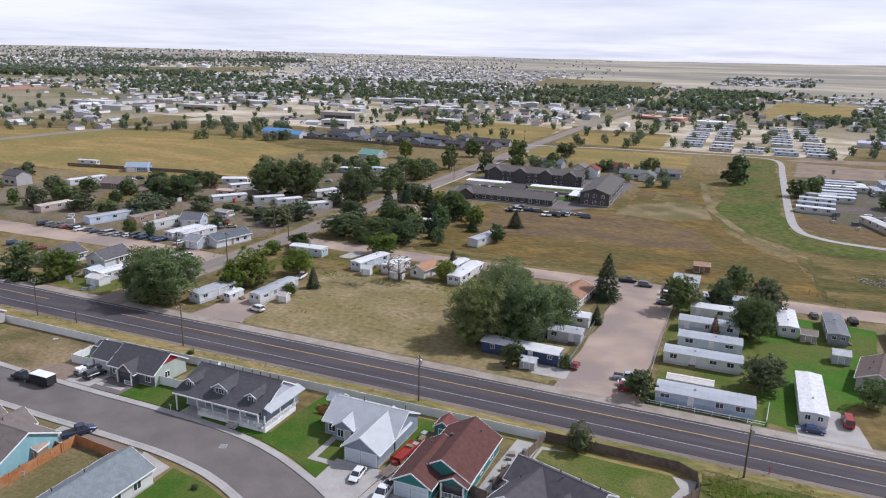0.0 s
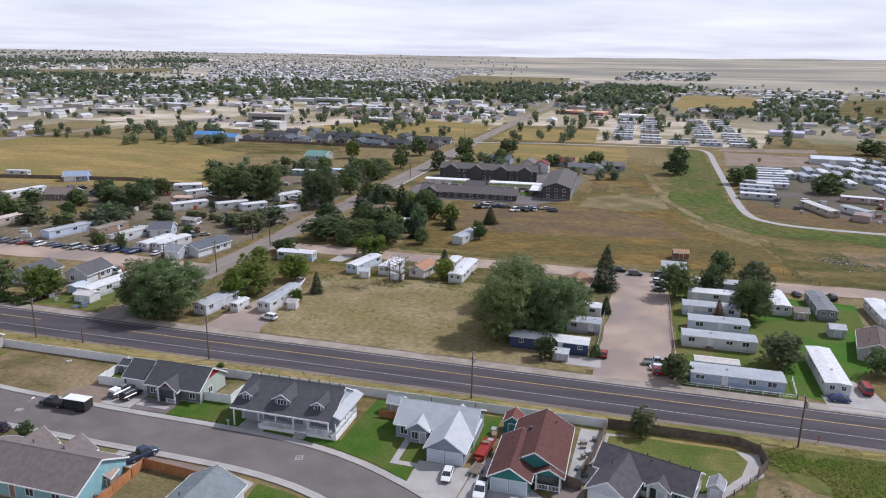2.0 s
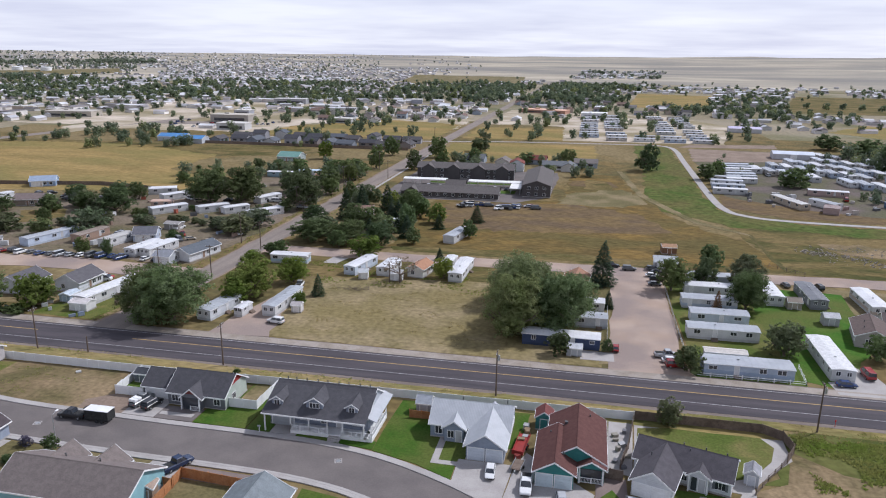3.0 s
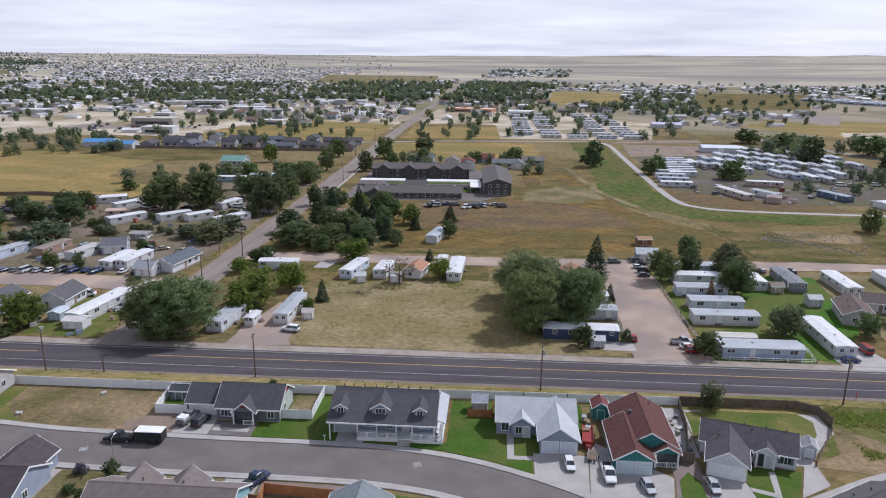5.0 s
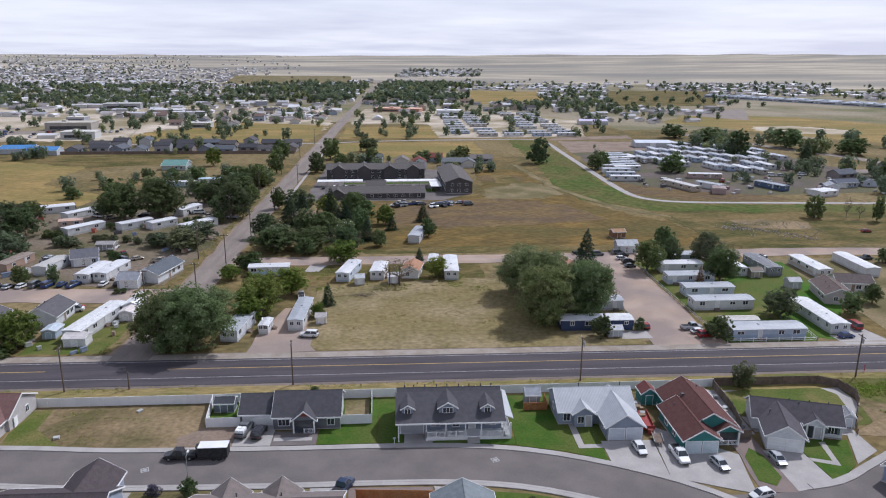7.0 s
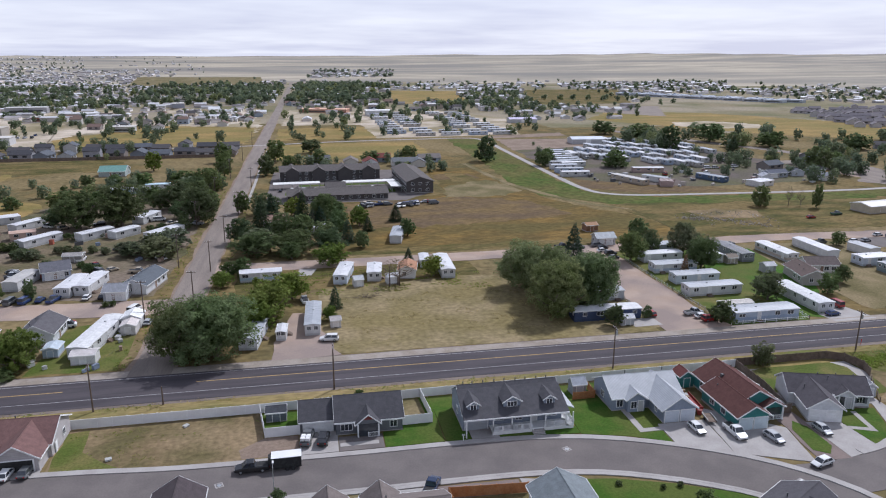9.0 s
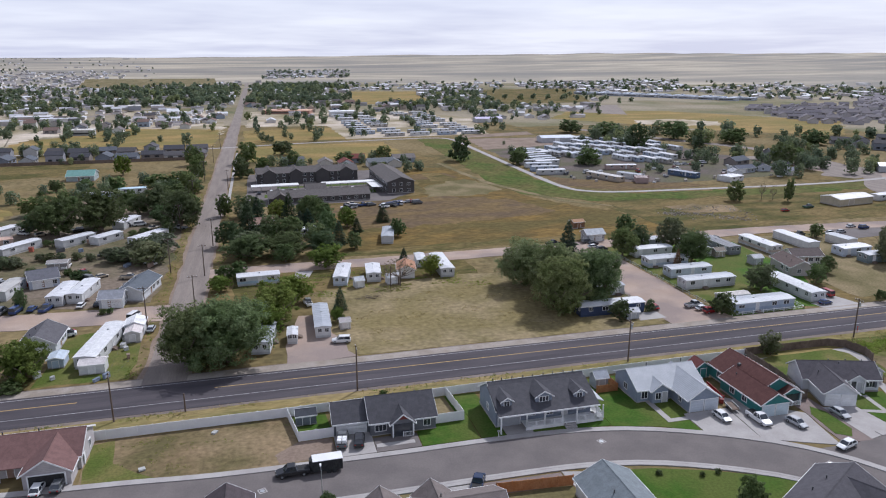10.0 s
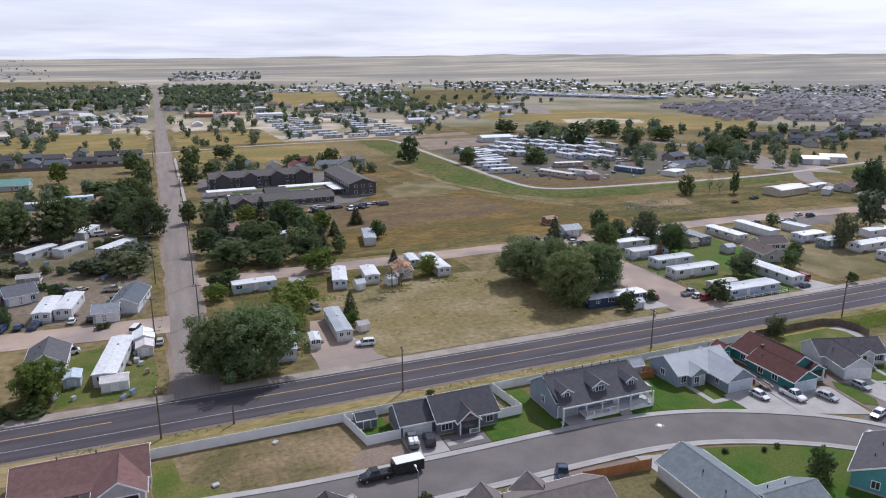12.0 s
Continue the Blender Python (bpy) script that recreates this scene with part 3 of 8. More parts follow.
patch("dirt_ring_east", [(218, 585), (238, 558), (285, 552), (304, 585), (278, 622), (236, 618)], M_sandlot, "bare dirt clearing", 0.035, 5)
patch("tan_field_far", [(6, 922), (104, 934), (162, 1255), (38, 1280)], M_hay, "far tan field", 0.03, 1.5, 20)
patch("green_field_far", [(182, 894), (320, 889), (474, 1287), (292, 1298)], M_olive, "far green field with rows of trees", 0.03, 1.5, 20)
patch("tan_field_far_west", [(-1296, 1272), (-1226, 1660), (-1390, 1890), (-1550, 1525)], M_straw, "far tan field", 0.6, 2, 25)
patch("straw_field_far", [(-452, 1500), (-196, 1600), (-220, 1960), (-525, 1960)], M_straw, "far straw-coloured field", 0.6, 2, 25)
patch("gravel_yard_far", [(-580, 520), (-560, 576), (-640, 665), (-675, 640)], M_sandlot, "pale concrete yard by warehouses", 0.035, 2, 15)
patch("red_earth_far", [(-930, 664), (-925, 796), (-1038, 894), (-1060, 757)], M_cedar_earth, "bare reddish earth at the town's edge", 0.03, 2, 20)
patch("school_lot", [(-130, 640), (-48, 640), (-38, 790), (-128, 826)], M_sandlot, "pale gravel and parking round a low school", 0.045, 3)
patch("car_lot_east", [(205, 765), (262, 684), (330, 835), (230, 830)], M_oldroad, "grey parking lot by the far stores", 0.04, 3)
patch("dealer_lot", [(-246, 666), (-158, 668), (-160, 850), (-264, 880)], M_sandlot, "pale lot with rows of white vehicles", 0.05, 3)
HW_V = [p for p in HW if -330 < p.x < 8]
HW_V2 = [p for p in HW if p.x > -6]
structure("grass_verge", strip_shape(HW_V, -14.4, -6.9, -0.3, 0.036, wobble=0.6), M_vergegrass, "golden and green grass verge along the highway", "verge")
structure("grass_verge_east", strip_shape(HW_V2, -10.5, -6.9, -0.3, 0.042, wobble=1.2), M_vergegrass, "golden and green grass verge along the highway", "verge")
patch("brown_lot_edge", [(-121, 85.2), (-112.4, 85.2), (-112.4, 91), (-118, 91), (-121.5, 89)], M_dirt, "worn brown earth at the lot's edge", 0.04, 0.9)
patch("works_yards", [(-533, 522), (-470, 520), (-440, 600), (-385, 605), (-352, 660), (-413, 775), (-503, 722)], M_sandlot, "pale yards and lots of the works", 0.062, 3, 12)
patch("swale_track", [(-20, 392), (-13, 326), (-3, 296), (6, 271), (24, 254), (23, 257.5), (8, 275), (-0.5, 299), (-10, 328), (-17, 392)], M_straw, "pale worn track along the swale", 0.045, 0.7)
patch("field_ditch", [(23, 257), (23.4, 241), (23.4, 223), (25.4, 209), (26.8, 209), (25.0, 223), (24.8, 241), (24.6, 257)], M_weedditch, "dark weedy ditch across the meadow", 0.043, 0.9)
patch("mown_square", [(-37, 361), (-26, 357), (-23, 334), (-37, 332)], M_olive, "dark mown square in the field", 0.034, 1)
patch("light_gold_strip", [(-46, 318), (-18, 338), (-9, 308), (-21, 294), (-47, 295)], M_straw, "pale golden strip of the field", 0.025, 3)
patch("dirt_bank_north", [(24, 511), (92, 522), (96, 545), (34, 530)], M_dirt, "bare brown earth beside the path", 0.036, 2)
patch("town_gravel_west", [(-300, 600), (-150, 585), (-150, 700), (-290, 720)], M_sandlot, "pale gravel yards of the town", 0.02, 4)
patch("town_gravel_mid", [(-128, 640), (-60, 640), (-62, 760), (-128, 765)], M_sandlot, "pale gravel yards by the street", 0.02, 3)
patch("town_gravel_far", [(-560, 700), (-380, 720), (-300, 850), (-420, 900), (-600, 800)], M_sandlot, "pale gravel lots of the town", 0.03, 5)
patch("weedy_lot", [(-7, 86), (4, 88), (40.6, 96.7), (62, 107.3), (5.1, 107.3), (0.1, 104.8)], M_green, "rank green weeds on a rough lot", 0.018, 2.0)
patch("weedy_bank", [(-9, 84), (4, 82), (16, 90), (6, 92), (-0.4, 99), (-4, 88)], M_weedlot, "sandy bank with weeds", 0.026, 1.5)

# foreground gardens and drives
patch("vacant_lot", [(-149.5, 86.2), (-120, 84.6), (-112.2, 85.0), (-112.2, 91.2), (-118, 91.2), (-119, 101.6), (-150.3, 100.9)], M_weedlot, "dry vacant lot with bare earth and weeds", 0.03, 0.3)
patch("vacant_lot_green", [(-149.3, 86.6), (-138, 85.9), (-141, 88.2), (-145.5, 92), (-146.3, 100.2), (-150.1, 100.2)], M_drylawn, "green weeds at the lot's edge", 0.045, 0.8)
patch("driveway_house_a", [(-112.0, 85.1), (-105.9, 85.1), (-105.9, 92), (-112.0, 92)], M_concrete, "pale concrete driveway", 0.09, 0)
patch("paved_front_a", [(-105.8, 85.1), (-98.6, 85.1), (-98.6, 89.5), (-105.8, 89.5)], M_street, "grey paved front yard", 0.07, 0)
patch("walk_a", [(-105.6, 86.4), (-99.4, 86.4), (-99.4, 87.5), (-105.6, 87.5)], M_concrete, "concrete walk", 0.1, 0)
patch("lawn_a", [(-98.4, 85.1), (-88.8, 85.1), (-88.8, 102.5), (-95.3, 102.5), (-95, 90), (-98.4, 90)], M_lawn, "green lawn beside the grey house", 0.06, 0.1)
patch("yard_a_west", [(-117.6, 92), (-112, 92), (-112.5, 101.4), (-118.8, 101.4)], M_lawn, "small fenced green yard", 0.05, 0)
patch("yard_a_east", [(-94.6, 92.2), (-90.3, 92.2), (-90.6, 102.3), (-94.9, 102.3)], M_straw, "fenced yard of straw and grass", 0.075, 0.1)
patch("lawn_b", [(-88.6, 85.1), (-84.4, 84.9), (-84.6, 102.8), (-88.8, 102.8)], M_lawn, "green lawn beside the dormer house", 0.06, 0)
patch("driveway_house_b", [(-84.3, 85.0), (-79.7, 84.8), (-79.7, 88), (-84.3, 88)], M_concrete, "concrete driveway under the porch", 0.09, 0)
patch("lawn_b_front", [(-79.6, 84.9), (-66.2, 83.6), (-66.2, 86), (-79.6, 86.2)], M_lawn, "strip of lawn before the porch", 0.06, 0)
patch("lawn_c", [(-66.1, 83.4), (-58.5, 81.2), (-52.4, 78.2), (-52.4, 83.5), (-43, 90), (-42.6, 103.7), (-66, 102.9)], M_lawn, "wide green lawn between two houses", 0.055, 0)
patch("driveway_house_c", [(-52.2, 78.0), (-44.5, 73.4), (-43.6, 84), (-52.2, 84)], M_concrete, "pale concrete driveway", 0.09, 0)
patch("walk_c", [(-56.3, 82.0), (-52.2, 82.0), (-52.2, 83.1), (-55.2, 83.1), (-55.2, 90), (-56.3, 90)], M_concrete, "concrete walk to the front door", 0.095, 0)
patch("driveway_house_d", [(-44.4, 73.3), (-33.5, 68.6), (-31.4, 79), (-42, 88), (-43.4, 84)], M_concrete, "pale concrete driveway", 0.085, 0.1)
patch("yard_d_east", [(-29.6, 86), (-25.8, 85), (-24.9, 104.2), (-29, 103.5)], M_concrete, "paved side yard", 0.06, 0.1)
patch("rock_bed_e", [(-32.6, 68.9), (-27.2, 68.8), (-26.8, 84), (-31.3, 84.6), (-31.3, 79)], M_pave_red, "reddish gravel bed", 0.05, 0.3)
patch("island_lawn_e", [(-31.6, 71.6), (-29.6, 70.2), (-27.7, 72.5), (-27.8, 78.6), (-29.0, 80.8), (-30.7, 78.6)], M_lawn, "oval of green lawn in a gravel bed", 0.09, 0.3)
patch("driveway_house_e", [(-27.2, 68.9), (-20.4, 70.4), (-21, 79.4), (-27, 80)], M_concrete, "pale concrete driveway", 0.08, 0)
patch("lawn_e", [(-20.3, 70.6), (-14.5, 75.2), (-11.5, 82.5), (-21, 83)], M_lawn, "green front lawn", 0.06, 0.2)
patch("walk_e", [(-20.8, 76.6), (-17, 75.0), (-15.6, 82), (-16.6, 82), (-17.6, 76.4), (-20.8, 77.6)], M_concrete, "concrete walk across the lawn", 0.085, 0)
patch("lawn_e_back", [(-25.2, 91), (-24.2, 101.6), (-17.3, 103.3), (-4.1, 102.8), (-2.6, 99.6), (-4.2, 94.3), (-8, 88.5), (-12, 87)], M_drylawn, "green back lawn inside the fence", 0.06, 0.3)
patch("gravel_e_back", [(-25.4, 86), (-10, 84), (-0.9, 95.5), (-0.4, 104.2), (-24.7, 104.8)], M_concrete, "pale gravel edging round the back lawn", 0.04, 0.2)
patch("dirt_drive_e", [(-14, 75.5), (-8.5, 79), (-8, 90), (-11, 83)], M_concrete, "sandy track beside the house", 0.05, 0.4)
patch("lawn_g", [(-72.8, 71.3), (-66, 70.2), (-58, 67.4), (-50, 63.6), (-45, 59.6), (-43, 55), (-50, 49), (-66, 49), (-72, 58)], M_lawn, "wide green corner lawn", 0.055, 0.1)
patch("driveway_g", [(-80, 72.8), (-73.4, 71.2), (-73.6, 62), (-79, 62)], M_concrete, "pale concrete driveway", 0.08, 0)
patch("red_drive_t", [(-92.5, 72.9), (-80.2, 72.6), (-80.4, 69.4), (-92.3, 69.8)], M_pave_red, "reddish paved parking strip", 0.06, 0)
patch("driveway_t", [(-98, 73), (-92.7, 73), (-92.7, 66), (-98, 66)], M_concrete, "pale concrete driveway", 0.08, 0)
patch("yard_t", [(-91.8, 52), (-79.8, 52), (-79.8, 69), (-91.5, 69.4)], M_straw, "fenced dry back yard", 0.035, 0)
patch("yard_t_front", [(-150, 73.2), (-98.2, 73), (-98.2, 60), (-150, 60)], M_straw, "dry front yards", 0.03, 0.2)
patch("driveway_s", [(-129, 73.2), (-123.5, 73.2), (-124, 60), (-130, 60)], M_concrete, "pale concrete driveway", 0.07, 0)
patch("driveway_j", [(-156, 87.6), (-150.3, 86.6), (-150.3, 92), (-156, 92)], M_concrete, "pale concrete driveway", 0.08, 0)


# ---------------------------------------------------------------- buildings
def lattice(xs, zs, solid, y0, y1, m, fill=False):
    """A connected frame on a grid, with holes where solid(column, row) is false; fill closes them at the front."""
    b, panes, nx, nz = Build(), [], len(xs), len(zs)
    pts = [(x, y, z) for y in (y0, y1) for z in zs for x in xs]
    at = lambda i, j, k: k * nx * nz + j * nx + i
    faces = []
    ok = lambda i, j: 0 <= i < nx - 1 and 0 <= j < nz - 1 and (fill or solid(i, j))
    for j in range(nz - 1):
        for i in range(nx - 1):
            if not ok(i, j):
                continue
            if not solid(i, j):
                panes.append(len(faces))
            faces.append((at(i, j, 0), at(i + 1, j, 0), at(i + 1, j + 1, 0), at(i, j + 1, 0)))
            faces.append((at(i, j, 1), at(i, j + 1, 1), at(i + 1, j + 1, 1), at(i + 1, j, 1)))
            if not ok(i - 1, j):
                faces.append((at(i, j, 0), at(i, j + 1, 0), at(i, j + 1, 1), at(i, j, 1)))
            if not ok(i + 1, j):
                faces.append((at(i + 1, j, 0), at(i + 1, j, 1), at(i + 1, j + 1, 1), at(i + 1, j + 1, 0)))
            if not ok(i, j - 1):
                faces.append((at(i, j, 0), at(i, j, 1), at(i + 1, j, 1), at(i + 1, j, 0)))
            if not ok(i, j + 1):
                faces.append((at(i, j + 1, 0), at(i + 1, j + 1, 0), at(i + 1, j + 1, 1), at(i, j + 1, 1)))
    return b.add(pts, faces, m), panes


def window(parent, x, y, z, w, h, face="s", bars=1, trim=0.09, label="", far=False):
    """A window whose middle is (x, y, z) on a wall that faces s, n, e or w; far: frame and pane in one mesh."""
    rz = {"s": 0, "e": 90, "n": 180, "w": 270}[face]
    m = pose(x, y, z, 0, 0, rz)
    xs = [-w / 2 - trim, -w / 2]
    for i in range(bars):
        c = -w / 2 + w * (i + 1) / (bars + 1)
        xs += [c - 0.03, c + 0.03]
    xs += [w / 2, w / 2 + trim]
    zs = [-h / 2 - trim, -h / 2, h / 2, h / 2 + trim]
    f, panes = lattice(xs, zs, lambda i, j: j != 1 or i % 2 == 0, -0.06, 0.03, m, fill=far)
    if far:
        me = f.mesh("window")
        me.materials.append(M_trim), me.materials.append(M_glass)
        for k in panes:
            me.polygons[k].material_index = 1
        return part("window", me, M_trim, parent, label)
    ob = part("window", f, M_trim, parent, label)
    part("pane", Build().box(-w / 2, w / 2, -0.02, 0.02, -h / 2, h / 2, m), M_glass, ob)
    return ob


def door(parent, x, y, z0, w, h, face="s", color=(0.5, 0.5, 0.5)):
    rz = {"s": 0, "e": 90, "n": 180, "w": 270}[face]
    m = pose(x, y, z0, 0, 0, rz)
    f = Build().box(-w / 2 - 0.1, -w / 2, -0.07, 0.02, 0, h + 0.1, m).box(w / 2, w / 2 + 0.1, -0.07, 0.02, 0, h + 0.1, m).box(-w / 2, w / 2, -0.07, 0.02, h, h + 0.1, m)
    fr = part("door", f, M_trim, parent)
    leaf = Build().box(-w / 2, w / 2, -0.03, 0.02, 0, h, m)
    for i in (0, 1):
        leaf.box(-w / 2 + 0.12, w / 2 - 0.12, -0.05, -0.02, 0.2 + i * h * 0.5, 0.1 + (i + 1) * h * 0.46, m)
    part("door_leaf", leaf, M_door, fr, color=color)
    part("door_handle", Build().box(w / 2 - 0.16, w / 2 - 0.08, -0.09, -0.03, 0.95, 1.08, m), M_metal, fr)


def garage_door(parent, x, y, w, h=2.2, face="s", color=(0.8, 0.8, 0.8)):
    rz = {"s": 0, "e": 90, "n": 180, "w": 270}[face]
    m = pose(x, y, 0.06, 0, 0, rz)
    f = Build().box(-w / 2 - 0.12, -w / 2, -0.08, 0.02, 0, h + 0.12, m).box(w / 2, w / 2 + 0.12, -0.08, 0.02, 0, h + 0.12, m).box(-w / 2, w / 2, -0.08, 0.02, h, h + 0.12, m)
    fr = part("garage_door", f, M_trim, parent)
    for i in range(4):
        b = Build().box(-w / 2, w / 2, -0.04, 0.02, h * i / 4 + 0.012, h * (i + 1) / 4 - 0.012, m)
        k = max(2, round(w / 0.65))
        for j in range(k):
            a = -w / 2 + w * (j + 0.14) / k
            b.box(a, a + w / k * 0.72, -0.055, -0.035, h * i / 4 + 0.11, h * (i + 1) / 4 - 0.11, m)
        part("panel", b, M_door, fr, color=color)


def gable(parent, x0, x1, y0, y1, h, rise, axis="x", wall=(0.4, 0.4, 0.42), roof=(0.1, 0.1, 0.11), over=0.45, z0=0.0,
          roof_mat=None, th=0.16, ends=None, fascia=True, base=True):
    """A block with a gabled roof; axis is the ridge's."""
    cx, cy = (x0 + x1) / 2, (y0 + y1) / 2
    half, a, b = ((y1 - y0) / 2, x0, x1) if axis == "x" else ((x1 - x0) / 2, y0, y1)
    m = pose(0, cy, 0) if axis == "x" else pose(cx, 0, 0)
    w = Build().prism([(-half, z0), (half, z0), (half, h), (0, h + rise), (-half, h)], a, b, axis, m)
    part("wall", w, M_siding, parent, color=wall)
    if base and z0 == 0:
        part("foundation", Build().box(x0 - 0.05, x1 + 0.05, y0 - 0.05, y1 + 0.05, 0, 0.3), M_concrete, parent)
    s = rise / half
    e = half + over
    lo = h - s * over
    r = Build().prism([(-e, lo + 0.02), (0, h + rise + 0.02), (e, lo + 0.02), (e, lo + th), (0, h + rise + th), (-e, lo + th)], a - over * 0.7, b + over * 0.7, axis, m)
    ro = part("roof", r, roof_mat or M_shingle, parent, color=roof)
    part("ridge_cap", Build().prism([(-0.16, h + rise + th - 0.16 * s), (0.16, h + rise + th - 0.16 * s), (0, h + rise + th + 0.05)], a - over * 0.7, b + over * 0.7, axis, m), roof_mat or M_shingle, ro, color=tuple(c * 0.9 for c in roof))
    if fascia:
        f = Build()
        for q, sg in ((a - over * 0.7 - 0.04, 1), (b + over * 0.7, 1)):
            f.prism([(-e, lo - 0.06), (0, h + rise - 0.06), (e, lo - 0.06), (e, lo + th + 0.03), (0, h + rise + th + 0.03), (-e, lo + th + 0.03)], q, q + 0.04, axis, m)
        for sg in (-1, 1):
            p = sg * e
            f.prism([(min(p, p + sg * 0.06), lo - 0.06), (max(p, p + sg * 0.06), lo - 0.06), (max(p, p + sg * 0.06), lo + th), (min(p, p + sg * 0.06), lo + th)], a - over * 0.7, b + over * 0.7, axis, m)
        part("fascia", f, M_trim, ro)
    if ends:
        f = Build()
        f.prism([(-half * 0.62, h + rise * 0.38), (half * 0.62, h + rise * 0.38), (0, h + rise - 0.05)], b - 0.01 if ends[1] else a - 0.03, b + 0.03 if ends[1] else a + 0.01, axis, m)
        part("gable_panel", f, M_siding, parent, color=ends[0])
    return ro


def roof_vents(parent, spots):
    for x, y, z in spots:
        part("roof_vent", Build().cyl((x, y, z - 0.35), (x, y, z + 0.28), 0.09, 0.09).cyl((x, y, z + 0.28), (x, y, z + 0.34), 0.14, 0.1), M_vent, parent)


def post(b, x, y, z0, z1, r=0.07):
    return b.box(x - r, x + r, y - r, y + r, z0, z1)


def railing(parent, x0, y0, x1, y1, z):
    """Posts, rails and balusters between two points at deck height z."""
    d = Vector((x1 - x0, y1 - y0))
    n = max(1, round(d.length / 1.6))
    for zz in (0.12, 0.88):
        part("rail", Build().cyl((x0, y0, z + zz), (x1, y1, z + zz), 0.045, 0.045, 6), M_trim, parent)
    k = int(d.length / 0.2)
    bar = Build().box(-0.025, 0.025, -0.025, 0.025, 0.12, 0.88).mesh("baluster")
    for i in range(k):
        p = Vector((x0, y0)) + d * ((i + 0.5) / k)
        part("baluster", bar, M_trim, parent).location = (p.x, p.y, z)
    for i in range(n + 1):
        p = Vector((x0, y0)) + d * (i / n)
        part("rail_post", post(Build(), p.x, p.y, z, z + 0.98), M_trim, parent)


GREY = (0.155, 0.16, 0.175)
DARKROOF = (0.088, 0.086, 0.095)


def house_a():
    h = thing("house", -103.5, 94.5, 0, "single-storey dark grey house with a charcoal roof and red gables", "house", "street houses")
    gable(h, -8.4, -2.6, -2.8, 3.6, 2.6, 2.0, "x", GREY, DARKROOF)
    gable(h, -2.6, 8.4, -4.2, 4.0, 2.7, 2.5, "x", GREY, DARKROOF, ends=((0.30, 0.03, 0.03), True))
    gable(h, 0.8, 4.4, -5.4, -2.0, 2.6, 1.5, "y", GREY, DARKROOF, ends=((0.20, 0.045, 0.04), False), over=0.4)
    part("gable_cladding", Build().prism([(-4.05, 0.3), (3.85, 0.3), (3.85, 2.68), (-0.1, 5.0), (-4.05, 2.68)], 8.38, 8.415), M_siding, h, "pale grey-green gable cladding", (0.42, 0.47, 0.42))
    garage_door(h, -5.5, -2.82, 4.8, 2.15)
    window(h, -0.9, -4.23, 1.5, 1.8, 1.1, "s", 2)
    window(h, 6.9, -4.23, 1.5, 1.1, 1.1, "s", 1)
    window(h, 8.43, -1.0, 1.5, 1.2, 1.1, "e", 1)
    # flat dark panel on the wall, its colour standing for porch shade
    part("porch_recess", Build().box(1.1, 4.1, -5.48, -5.38, 0.2, 2.45), M_glass, h, "dark panel painted as the shade of a porch")
    for x in (0.9, 4.3):
        part("porch_post", post(Build(), x, -5.7, 0, 2.5, 0.1), M_trim, h)
    railing(h, 2.6, -5.7, 4.3, -5.7, 0.15)
    roof_vents(h, [(-1, 1.0, 4.6), (2.2, 1.4, 4.4), (6, 1.6, 4.3), (-5, 1.2, 3.9)])


